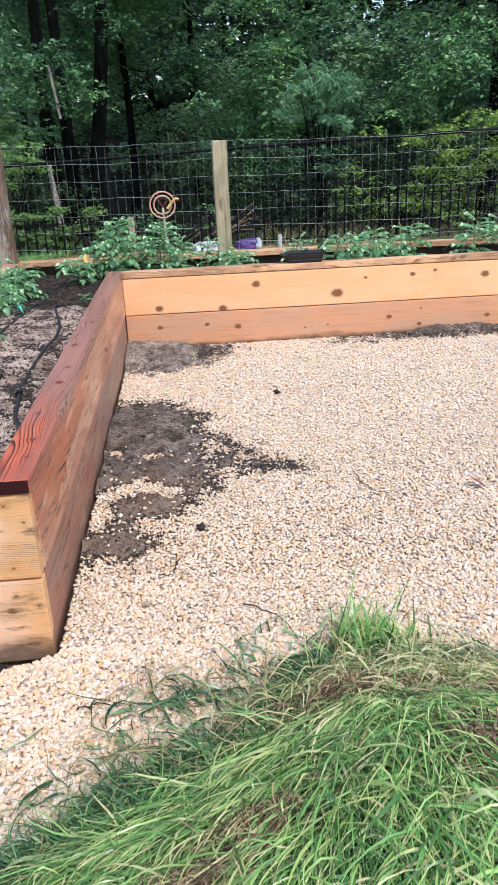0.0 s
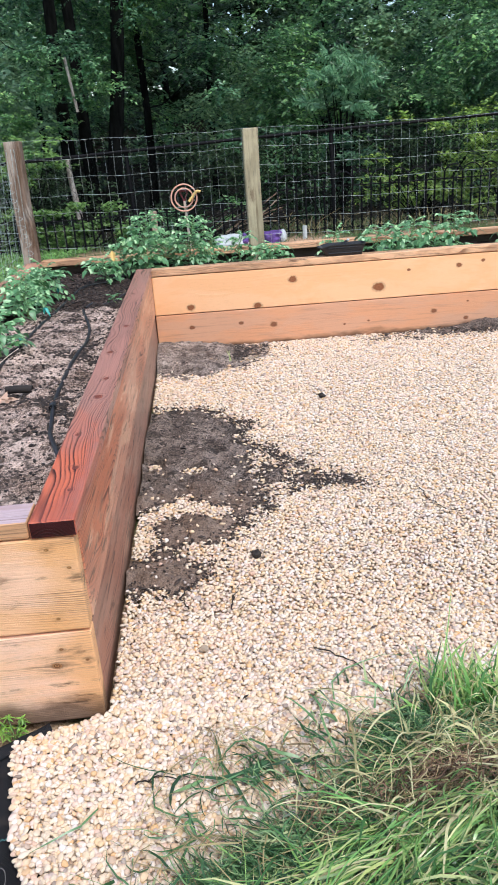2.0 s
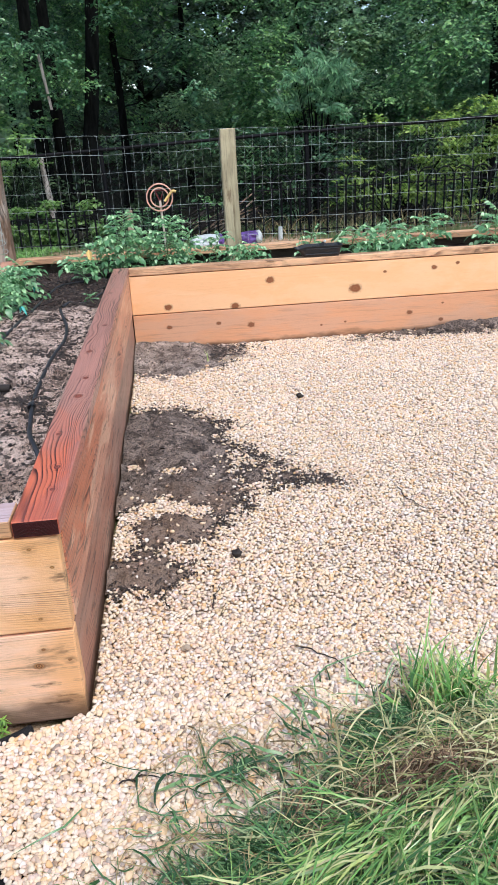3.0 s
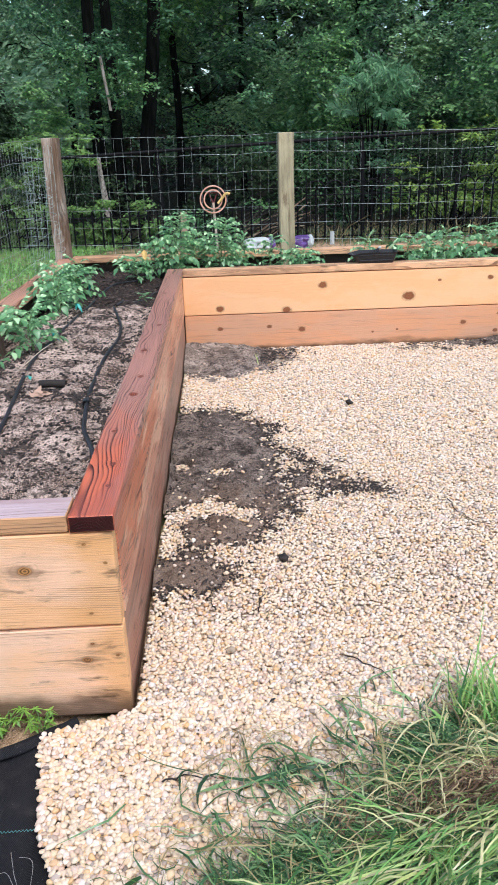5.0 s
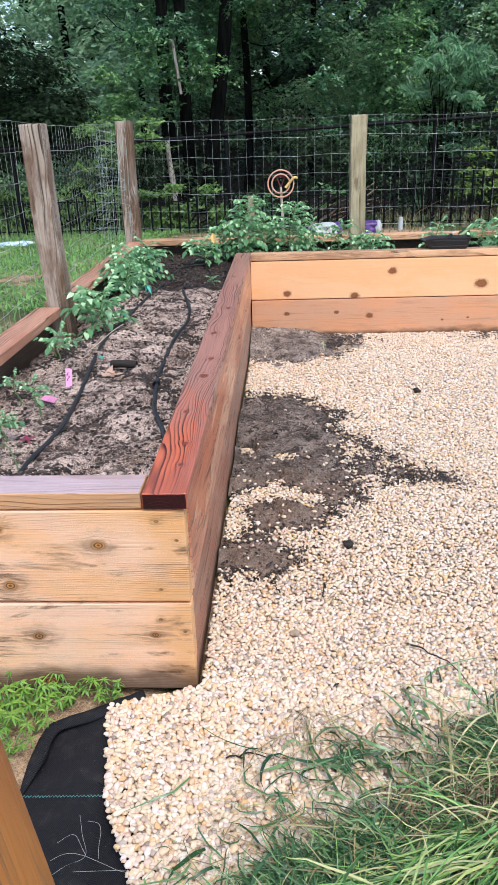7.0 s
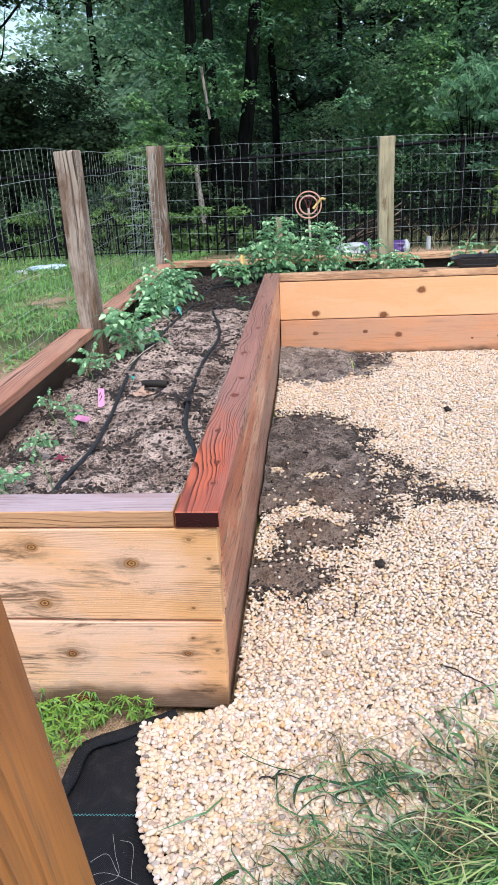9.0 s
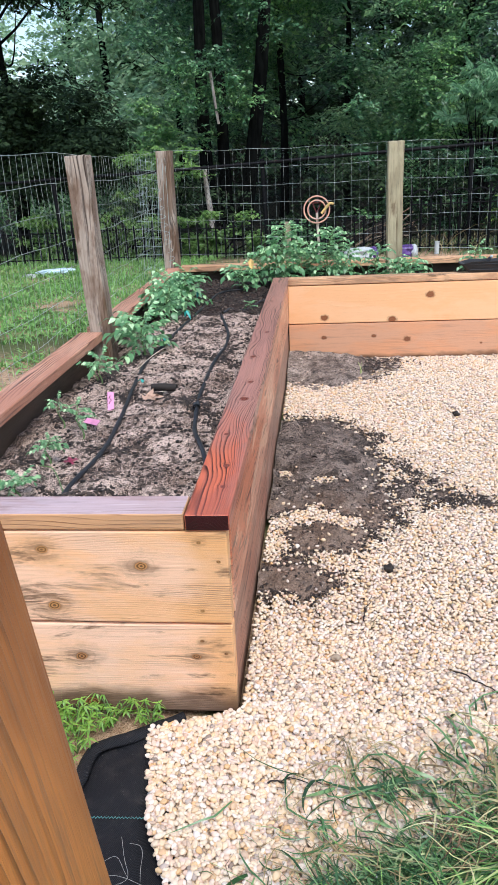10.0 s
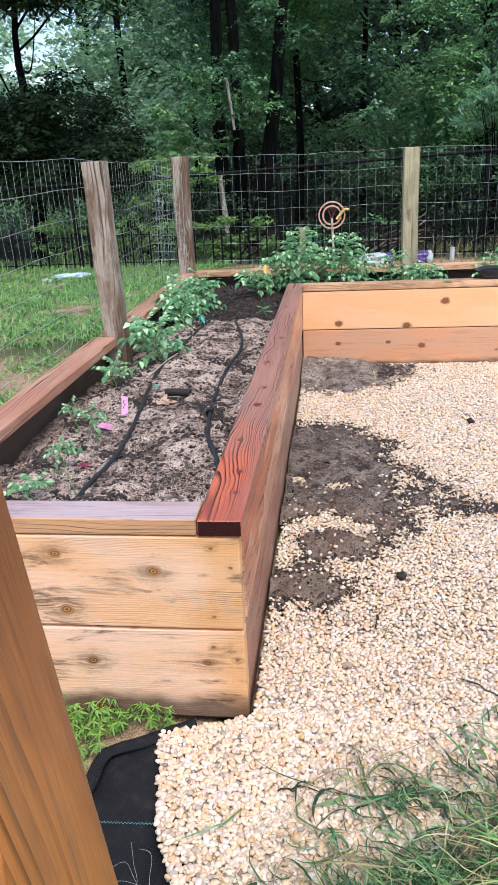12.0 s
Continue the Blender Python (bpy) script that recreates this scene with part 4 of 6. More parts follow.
def wire_panel(name, a, b, top_a, top_b, bottom, label, step=0.0565, rows=0.1145, sag=0.02, bow=0.0):
    """Welded wire between two upright lines, in the plane through a and b."""
    ob = empty(name, a[0], a[1], 0)
    a3, b3 = np.array((0, 0, 0.0)), np.array((b[0] - a[0], b[1] - a[1], 0.0))
    length = np.linalg.norm(b3)
    side = np.array((-b3[1], b3[0], 0)) / length

    def top(u):
        return top_a + (top_b - top_a) * u - sag * np.sin(np.pi * u)

    def at(u, z):
        wave = bow * np.sin(np.pi * u) + 0.006 * np.sin(u * 37 + z * 9)
        return a3 + b3 * u + side * wave + np.array((0, 0, z))

    n = int(length / step)
    up = []
    for i in range(n + 1):
        u = i / n
        up.append([at(u, z) for z in np.linspace(bottom, top(u), 5)])
    for l in up:
        tubes("upright_wire", [l], 0.00065, M_WIRE, ob, 3)
    along = []
    for r in range(int((top_a - bottom) / rows) + 1):
        along.append([at(u, top(u) - r * rows + 0.004 * math.sin(u * 21 + r)) for u in np.linspace(0, 1, 24)])
    for l in along:
        tubes("cross_wire", [l], 0.0011, M_WIRE, ob, 3)
    return tagged(ob, label, "wire fence", "wire fence panels")


wire_panel("wire_fence", (-0.880, -1.2), (-0.880, 1.80), 1.255, 1.245, 0.02, "galvanised welded-wire fence panel outside the bed", sag=0.012)
wire_panel("wire_fence", (-0.880, 1.80), (-0.885, 3.84), 1.245, 1.262, 0.02, "galvanised welded-wire fence panel, slightly sagging", sag=0.02, bow=0.03)
wire_panel("wire_fence", (-0.84, 3.888), (0.694, 3.888), 1.262, 1.250, 0.02, "galvanised welded-wire fence panel behind the bed", sag=0.01)
wire_panel("wire_fence", (0.694, 3.888), (3.2, 3.888), 1.250, 1.255, 0.02, "galvanised welded-wire fence panel behind the bed", sag=0.015)

coil = tagged(empty("wire_coil", -0.90, 3.70, 0.5), "pale springy end of fence wire curling beside the corner post", "wire")
curl = []
for k in range(12):
    z0 = 0.08 + k * 0.055
    r = 0.055 + 0.075 * (1 - k / 11)
    curl.append([(-0.02 + r * math.cos(a) - 0.01 * k / 11, -0.06 + r * math.sin(a), z0 + 0.07 * a / 6.3) for a in np.linspace(-0.6, 4.6, 14)])
for l in curl:
    tubes("loop", [l], 0.0013, M_WIRE_GREEN, coil, 3)
for l in [[(-0.13 + 0.026 * i + 0.05 * z + 0.012 * math.sin(3 * z + i), -0.10 + 0.02 * i, z - 0.45) for z in np.linspace(0.05, 1.17, 8)] for i in range(7)]:
    tubes("upright_wire", [l], 0.0013, M_WIRE_GREEN, coil, 3)


# ---- black fences beyond the lawn ----
def chain_fence(x0, x1, y, top):
    ob = tagged(empty("chain_link_fence", 0, y, -0.02), "black coated chain-link fence with round posts and top pipe", "fence")
    tubes("top_pipe", [[(x, 0, top + 0.006 * math.sin(x)) for x in np.linspace(x0, x1, 30)]], 0.021, M_IRON, ob, 8)
    for x in (-6.45, -3.54, -0.55, 2.25, 5.15, 8.0):
        zb = float(ground_z(x, y)) - 0.05
        p = tubes("post", [[(0, 0, 0), (0, 0, top - zb + 0.05)]], 0.030, M_IRON, ob, 10)
        p.location = (x, 0.03, zb)
    lines = []
    zb = -0.12
    h = top - zb
    step = 0.075
    for k in range(int((x1 - x0 + h) / step)):
        xa = x0 - h + k * step
        for sgn in (0, 1):
            p = xa if sgn == 0 else xa + h
            lines.append([(p, 0.012 * sgn, zb), (xa + h if sgn == 0 else xa, 0.012 * sgn, top)])
    lines = [l for l in lines if x0 - 0.1 < l[0][0] < x1 + 0.1]
    tubes("mesh", lines, 0.0024, M_LINK, ob, 3)
    ob.rotation_euler.y = radians(-1.8)
    return ob


chain_fence(-7.0, 8.5, 9.25, 1.175)


def iron_panel(x, y, width, top, arched):
    zb = -0.13
    ob = empty("iron_fence_panel", x, y, zb)
    h = top - zb
    step = 0.128
    n = int(round(width / step))
    bars = []
    for i in range(n + 1):
        bars.append(put_mesh("picket", PICKET[arched], M_IRON, ob))
        bars[-1].location = (i * step, 0, 0)
    for z in ((0.10, h * 0.78) if arched else (0.10, h * 0.86)):
        tubes("rail", [[(0, 0, z), (n * step, 0, z)]], 0.008, M_IRON, ob, 4)
    if arched:
        for i in range(0, n, 2):
            a = [(i * step + step - step * math.cos(t), 0, h - step * 1.0 + step * math.sin(t)) for t in np.linspace(0, math.pi, 13)]
            tubes("arch", [a], 0.010, M_IRON, ob, 4)
    else:
        for i in range(0, n, 2):
            a = [(i * step + step - step * math.cos(t), 0, h - 0.02 - 0.10 * math.sin(t)) for t in np.linspace(0, math.pi, 11)]
            tubes("swag", [a], 0.005, M_IRON, ob, 4)
    p = tubes("end_post", [[(0, 0.02, -0.05), (0, 0.02, h + 0.06)]], 0.014, M_IRON, ob, 6)
    return tagged(ob, "low black iron garden fence panel with " + ("arched tops" if arched else "plain pickets"), "garden fence", "iron garden fence")


PICKET = []
for h in (0.52, 0.72):
    v, f = tube([(0, 0, -0.04), (0, 0, h)], 0.0125, 4)
    PICKET.append(fast_mesh("picket", v, f))
for i in range(6):
    iron_panel(-5.6 + i * 1.15, 9.0 + 0.03 * (i % 2), 1.15, 0.39 + 0.02 * (i % 3), 0)
for i in range(5):
    iron_panel(1.42 + i * 1.024, 9.0 - 0.03 * (i % 2), 1.024, 0.70, 1)


# ---- growing things: shared ways ----
def unit(v):
    return v / (np.linalg.norm(v, axis=-1, keepdims=True) + 1e-9)


def ribbons(roots, start, bend, length, width, segments=4, floor=None):
    """Blades: each leaves its root along start and is drawn over by bend."""
    n = len(roots)
    t = np.linspace(0, 1, segments + 1)
    p = roots[:, None] + length[:, None, None] * (start[:, None] * t[None, :, None] + bend[:, None] * (t ** 2)[None, :, None])
    if floor is not None:
        p[..., 2] = np.maximum(p[..., 2], floor(p[..., 0], p[..., 1]) + 0.003 + 0.04 * rng.random((n, 1)) * t[None])
    side = unit(np.cross(start + bend, rng.normal(0, 0.35, (n, 3)) + np.array((0, 0, 1.0))))
    w = width[:, None] * np.array([0.75, 1.0, 0.85, 0.55, 0.08])[None, np.linspace(0, 4, segments + 1).round().astype(int)]
    a, b = p + side[:, None] * w[..., None] * 0.5, p - side[:, None] * w[..., None] * 0.5
    v = np.stack([a, b], 2).reshape(n, -1, 3)
    k = 2 * (segments + 1)
    i = np.arange(segments) * 2
    f = np.stack([i, i + 1, i + 3, i + 2], -1)
    return v.reshape(-1, 3), (f[None] + (np.arange(n) * k)[:, None, None]).reshape(-1, 4)


def leaves(centres, axis_dir, normal, length, width, fold=0.25):
    """Pointed leaves of six faces' worth of outline, folded on the midrib."""
    n = len(centres)
    a = unit(axis_dir)
    s = unit(np.cross(normal, a))
    u = np.cross(a, s)
    l, w = length[:, None], width[:, None]
    pts = [centres, centres + a * l * 0.38 + s * w * 0.5 + u * w * fold, centres + a * l * 0.78 + s * w * 0.3 + u * w * fold * 0.3 - u * l * 0.05,
           centres + a * l - u * l * 0.14, centres + a * l * 0.78 - s * w * 0.3 + u * w * fold * 0.3 - u * l * 0.05, centres + a * l * 0.38 - s * w * 0.5 + u * w * fold]
    v = np.stack(pts, 1).reshape(-1, 3)
    f = np.array([[0, 1, 2, 3], [0, 3, 4, 5]])
    return v, (f[None] + (np.arange(n) * 6)[:, None, None]).reshape(-1, 4)


def small_leaves(centres, axis_dir, normal, length, width):
    """Far leaves: one bent diamond each."""
    a = unit(axis_dir)
    s = unit(np.cross(normal, a))
    l, w = length[:, None], width[:, None]
    v = np.stack([centres, centres + a * l * 0.45 + s * w * 0.5, centres + a * l - np.cross(a, s) * l * 0.12, centres + a * l * 0.45 - s * w * 0.5], 1).reshape(-1, 3)
    return v, np.arange(len(v)).reshape(-1, 4)


def clump_leaves(clumps, per, size, droop=0.3):
    """Leaves on flat sprays of twigs: clumps rows of x, y, z, radius."""
    c = np.asarray(clumps, float)
    each = 12
    twigs = max(1, per // each)
    c = np.repeat(c, twigs, axis=0)
    m = len(c)
    az = rng.random(m) * 2 * np.pi
    out = unit(np.column_stack([np.cos(az), np.sin(az), rng.normal(0.05, 0.28, m)]))
    base = c[:, :3] + rng.normal(0, 0.38, (m, 3)) * c[:, 3:4] * np.array((1.0, 1.0, 0.62))
    reach = np.minimum(c[:, 3] * rng.uniform(0.45, 0.95, m), size * 6.5)
    t = np.tile(np.linspace(0.08, 1.0, each), m)
    k = np.repeat(np.arange(m), each)
    n = len(k)
    sag = np.column_stack([np.zeros(n), np.zeros(n), -droop * t ** 2 * reach[k]])
    p = base[k] + out[k] * (reach[k] * t)[:, None] + sag + rng.normal(0, 0.22 * size, (n, 3))
    flat = unit(np.column_stack([-out[k][:, 1], out[k][:, 0], np.zeros(n)]))
    side = np.where(np.arange(n) % 2 == 0, 1.0, -1.0)[:, None]
    ax = unit(flat * side * 0.8 + out[k] * 0.7 + np.array((0, 0, -droop)) + rng.normal(0, 0.28, (n, 3)))
    nr = unit(rng.normal(0, 0.34, (n, 3)) + np.array((0, -0.35, 0.9)))
    l = size * rng.lognormal(0, 0.25, n) * (1.1 - 0.35 * t)
    return small_leaves(p, ax, nr, l, l * rng.uniform(0.42, 0.62, n))


def spread_clumps(n, x, y, z, r, seed, gaps=0.0):
    """Random clumps in a block, thinned to leave gaps."""
    g = np.random.default_rng(seed)
    m = n * 3
    p = np.column_stack([g.uniform(*x, m), g.uniform(*y, m), g.uniform(*z, m), g.uniform(*r, m)])
    keep = wobble(p[:, 0] + p[:, 1] * 0.7, p[:, 2] * 1.3 + p[:, 1], 1.9, 2) > gaps
    return p[keep][:n]


# ---- grass on the bank ----
def on_bank(n, x0=-0.15, x1=1.7, y0=-1.35, y1=0.15, edge=0.06):
    p = np.column_stack([rng.uniform(x0, x1, n), rng.uniform(y0, y1, n)])
    s = up_bank(p[:, 0], p[:, 1])
    keep = (s > edge + 0.07 * wobble(p[:, 0], p[:, 1], 0.2)) & (p[:, 0] > -0.04 - 0.2 * (p[:, 1] + 0.6))
    p = p[keep]
    return np.column_stack([p, ground_z(p[:, 0], p[:, 1]) - 0.005])


DOWN = np.array((-0.537, 0.844, 0.0))


def grass(name, roots, length, width, lift, spread, material, label, lean=1.0, floor=None, swirl=2.2, way=0.0):
    n = len(roots)
    tuft = wobble(roots[:, 0], roots[:, 1], 0.22, 2)
    a = math.atan2(DOWN[1], DOWN[0]) + 0.5 + rng.normal(0, spread, n) + swirl * tuft + way
    flat = np.column_stack([np.cos(a), np.sin(a), np.zeros(n)])
    up = np.array((0, 0, 1.0))
    l = length * rng.lognormal(0, 0.35, n) * (0.55 + 0.45 * smoothstep(-0.05, 0.2, up_bank(roots[:, 0], roots[:, 1])))
    start = unit(flat * rng.uniform(0.5, 1.2, (n, 1)) * lean + up * lift * rng.uniform(0.3, 1.4, (n, 1)))
    bend = flat * 0.35 * lean + rng.normal(0, 0.14, (n, 3)) - up * rng.uniform(0.1, 0.7, (n, 1)) * min(lift, 0.8)
    v, f = ribbons(roots, start, bend, l, width * rng.lognormal(0, 0.35, n), 4, floor)
    ob = put_mesh(name, fast_mesh(name, v, f, True), material)
    return tagged(ob, label, "grass", kind="stuff")


def turf_top(x, y):
    return np.maximum(ground_z(x, y), gravel_z(x, y) + 0.006 - 0.05 * smoothstep(0.10, 0.2, up_bank(x, y)))


def mat(name, roots, heading, length, width, curl, arch, material, label, floor, base=0.03, category="grass", waver=0.18, k=6):
    """Blades lying on one another: each runs over the ground along a curve and lifts a little."""
    n = len(roots)
    t = np.linspace(0, 1, k + 1)
    l = length * rng.lognormal(0, 0.38, n)
    turn = rng.normal(0, curl, n)
    kink = rng.normal(0, waver, (n, k))
    a = heading[:, None] + turn[:, None] * np.linspace(0, 1, k)[None] + np.cumsum(kink, 1)
    step = np.stack([np.cos(a), np.sin(a)], -1) * (l / k)[:, None, None]
    xy = np.concatenate([np.zeros((n, 1, 2)), np.cumsum(step, 1)], 1) + roots[:, None]
    lift = base * rng.random(n)[:, None] + arch * rng.lognormal(0, 0.5, n)[:, None] * np.sin(np.pi * np.clip(t * rng.uniform(0.75, 1.1, (n, 1)), 0, 1))
    p = np.concatenate([xy, (floor(xy[..., 0], xy[..., 1]) + 0.002 + lift)[..., None]], -1)
    a = np.concatenate([a, a[:, -1:]], 1)
    roll = rng.normal(0, 0.6, (n, 1)) + rng.normal(0, 0.5, (n, 1)) * t[None]
    side = np.stack([-np.sin(a) * np.cos(roll), np.cos(a) * np.cos(roll), np.sin(roll)], -1)
    w = (width * rng.lognormal(0, 0.35, n))[:, None] * np.interp(t, np.linspace(0, 1, 7), [0.6, 0.95, 1.0, 0.95, 0.8, 0.5, 0.06])[None]
    v = np.stack([p + side * w[..., None] * 0.5, p - side * w[..., None] * 0.5], 2).reshape(-1, 3)
    q = np.arange(k) * 2
    f = np.stack([q, q + 1, q + 3, q + 2], -1)
    f = (f[None] + (np.arange(n) * 2 * (k + 1))[:, None, None]).reshape(-1, 4)
    return tagged(put_mesh(name, fast_mesh(name, v, f, True), material), label, category, kind="stuff")


def bunched(n_tufts, per, spread, jitter, share=0.62, **area):
    """Roots and headings in small bunches that fall one way each."""
    b = on_bank(n_tufts, **area)[:, :2]
    m = np.repeat(np.arange(len(b)), per)
    roots = b[m] + rng.normal(0, 0.018, (len(m), 2))
    fan = np.arctan2(b[:, 1] + 0.36, b[:, 0] - 0.76)
    lie = np.where(rng.random(len(b)) < share, np.where(b[:, 1] < -0.42, fan, 2.4) + rng.normal(0, spread, len(b)), rng.uniform(0, 6.28, len(b)))
    low = up_bank(b[:, 0], b[:, 1]) < 0.14
    lie = np.where(low, rng.normal(3.6, 1.1, len(b)), lie)
    return roots, lie[m] + rng.normal(0, jitter, len(m))


THATCH = ((0.68, -0.37, 0.16, 0.055), (0.45, -0.78, 0.055, 0.04), (0.84, -0.74, 0.07, 0.06), (1.02, -0.45, 0.12, 0.06), (0.33, -0.90, 0.05, 0.03))


def bare(p):
    out = np.zeros(len(p))
    for bx, by, sx, sy in THATCH:
        out = np.maximum(out, np.exp(-((p[:, 0] - bx) / sx) ** 2 - ((p[:, 1] - by) / sy) ** 2))
    return out


def clear(roots, lie, length):
    mid = roots + 0.6 * length * np.column_stack([np.cos(lie), np.sin(lie)])
    return (rng.random(len(roots)) > 1.1 * bare(roots)) & (rng.random(len(roots)) > 0.95 * bare(mid))


roots, lie = bunched(5200, 11, 0.8, 0.45, edge=0.13)
pick = clear(roots, lie, 0.085)
mat("grass", roots[pick], lie[pick], 0.085, 0.0028, 0.9, 0.010, M_GRASS_BLUE, "tangled cut grass lying matted at the foot of the bank", turf_top, 0.026, k=4)
roots, lie = bunched(19000, 10, 0.9, 0.7, edge=0.10)
pick = (up_bank(roots[:, 0], roots[:, 1]) < 0.30) & clear(roots, lie, 0.06)
mat("grass", roots[pick], lie[pick], 0.066, 0.0027, 0.9, 0.008, M_GRASS_BLUE, "thick mat of cut grass along the edge of the gravel", turf_top, 0.024, k=4)
roots, lie = bunched(4200, 10, 0.50, 0.30, 0.78, edge=0.22)
pick = clear(roots, lie, 0.13)
mat("grass", roots[pick], lie[pick], 0.12, 0.0026, 0.22, 0.018, M_GRASS, "long wet yellow-green grass flopped over the bank", turf_top, 0.045, waver=0.05, k=5)
roots, lie = bunched(620, 3, 1.0, 0.5, edge=0.06)
mat("grass", roots, lie, 0.11, 0.0022, 0.4, 0.012, M_STRAW, "dry straw stalks tangled in the bank's grass", turf_top, 0.045)
for bx, by, sx, sy in THATCH:
    m = int(110000 * sx * sy) + 420
    r3 = np.column_stack([rng.normal(bx, sx * 0.7, m), rng.normal(by, sy * 0.7, m)])
    mat("thatch", r3, rng.uniform(0, 6.28, m), 0.045, 0.0019, 2.0, 0.016, M_THATCH, "brown matted roots and dead thatch on the bank", turf_top, 0.045)
hay = np.column_stack([rng.normal(0.86, 0.20, 900), rng.normal(-0.31, 0.10, 900)])
hay = hay[bare(hay) < 0.5]
mat("grass", hay, rng.normal(4.4, 1.3, len(hay)), 0.10, 0.0026, 0.5, 0.03, M_HAY, "pale yellow hay-like stalks above the thatch", turf_top, 0.05, waver=0.08)
r4 = np.column_stack([rng.normal(0.80, 0.055, 260), rng.normal(-0.09, 0.035, 260)])
r4 = np.column_stack([r4, turf_top(r4[:, 0], r4[:, 1])])
grass("grass", r4, 0.15, 0.0055, 2.4, 1.6, M_GRASS, "upright tuft of bluish green grass at the foot of the bank", 0.6)
r4 = np.column_stack([rng.uniform(0.46, 0.80, 36), rng.uniform(-0.16, 0.02, 36)])
r4 = np.column_stack([r4, gravel_z(r4[:, 0], r4[:, 1])])
grass("grass", r4, 0.085, 0.0055, 1.5, 1.6, M_GRASS_BLUE, "thin upright grass blades along the edge of the gravel", 0.9)
gx5 = np.concatenate([rng.normal(0.32, 0.09, 60), rng.uniform(0.0, 0.75, 130), rng.normal(0.28, 0.07, 40)])
gy5 = np.concatenate([rng.normal(-0.24, 0.035, 60), np.zeros(130), rng.normal(-0.16, 0.025, 40)])
gy5[60:190] = -0.47 + 0.55 * gx5[60:190] + rng.normal(0, 0.03, 130)
r5 = np.column_stack([gx5, gy5])
mat("grass", r5[:150], rng.normal(2.9, 1.2, 150), 0.095, 0.0042, 1.6, 0.006, M_GRASS_BLUE, "cut grass blades curled on the pale gravel", lambda x, y: np.maximum(gravel_z(x, y), ground_z(x, y)) + 0.008, 0.008, waver=0.22)
mat("grass", r5[150:], rng.uniform(0, 6.28, len(r5) - 150), 0.12, 0.0018, 2.4, 0.008, M_STRAW, "thin curled stalks strewn on the pale gravel", lambda x, y: np.maximum(gravel_z(x, y), ground_z(x, y)) + 0.008, 0.010, waver=0.3)
r6 = np.column_stack([rng.uniform(0.1, 1.6, 70), rng.uniform(-0.1, 0.9, 70) ** 1.0])
mat("grass", r6, rng.uniform(0, 6.28, len(r6)), 0.035, 0.0022, 1.2, 0.004, M_STRAW, "stray bits of dry grass on the gravel", lambda x, y: gravel_z(x, y) + 0.008, 0.002)

ro = np.column_stack([rng.uniform(0.0, 5.0, 7000), rng.uniform(-4.5, 0.1, 7000)])
ro = ro[((ro[:, 0] > 1.6) | (ro[:, 1] < -1.3)) & (up_bank(ro[:, 0], ro[:, 1]) > 0.03)]
mat("grass", ro, rng.uniform(0, 6.28, len(ro)), 0.15, 0.014, 0.8, 0.03, M_GRASS, "rough grass over the rest of the bank", ground_z, 0.04, k=4)

# ---- lawn beyond the fence ----
pl = np.column_stack([rng.uniform(-7.0, -1.0, 66000), rng.uniform(1.0, 10.2, 66000)])
pl = pl[pl[:, 0] < -1.25 - 0.3 * smoothstep(2.9, 2.1, pl[:, 1]) + 0.3 * wobble(pl[:, 0], pl[:, 1], 0.5)]
pl = pl[(wobble(pl[:, 0], pl[:, 1], 1.1, 3) > -0.28 - 0.5 * smoothstep(5.0, 8.0, pl[:, 1])) | (rng.random(len(pl)) < 0.04)]
pl = np.column_stack([pl, ground_z(pl[:, 0], pl[:, 1])])
n = len(pl)
d = unit(np.column_stack([rng.normal(0, 0.7, (n, 2)), np.full(n, 1.0)]))
v, f = ribbons(pl, d, np.column_stack([d[:, :2] * 0.5, np.full(n, -0.3)]), 0.065 * rng.lognormal(0, 0.4, n), 0.011 * rng.lognormal(0, 0.3, n), 2)
tagged(put_mesh("lawn", fast_mesh("lawn", v, f), M_LAWN), "bright green clover and grass over sandy ground", "lawn", kind="stuff")
pl = np.column_stack([rng.uniform(-6.5, 6.5, 14000), rng.uniform(7.6, 10.2, 14000)])
pl = pl[(pl[:, 1] > 9.05) | (rng.random(len(pl)) < 0.25)]
pl = np.column_stack([pl, ground_z(pl[:, 0], pl[:, 1])])
n = len(pl)
d = unit(np.column_stack([rng.normal(0, 0.35, (n, 2)), np.full(n, 1.0)]))
v, f = ribbons(pl, d, np.column_stack([d[:, :2] * 0.7, np.full(n, -0.35)]), 0.11 * rng.lognormal(0, 0.4, n), 0.008 * rng.lognormal(0, 0.3, n), 3)
tagged(put_mesh("grass", fast_mesh("grass", v, f), M_ROUGH), "tall rough grass along the black fences", "grass", kind="stuff")
pl = np.column_stack([rng.uniform(1.5, 6.5, 700), rng.uniform(8.8, 10.0, 700)])
pl = np.column_stack([pl, ground_z(pl[:, 0], pl[:, 1])])
n = len(pl)
d = unit(np.column_stack([rng.normal(0, 0.35, (n, 2)), np.full(n, 1.0)]))
v, f = ribbons(pl, d, np.column_stack([d[:, :2] * 0.8, np.full(n, -0.4)]), 0.26 * rng.lognormal(0, 0.4, n), 0.006 * rng.lognormal(0, 0.3, n), 3)
tagged(put_mesh("grass", fast_mesh("grass", v, f), M_STRAW), "dry brown grass along the black fences", "grass", kind="stuff")


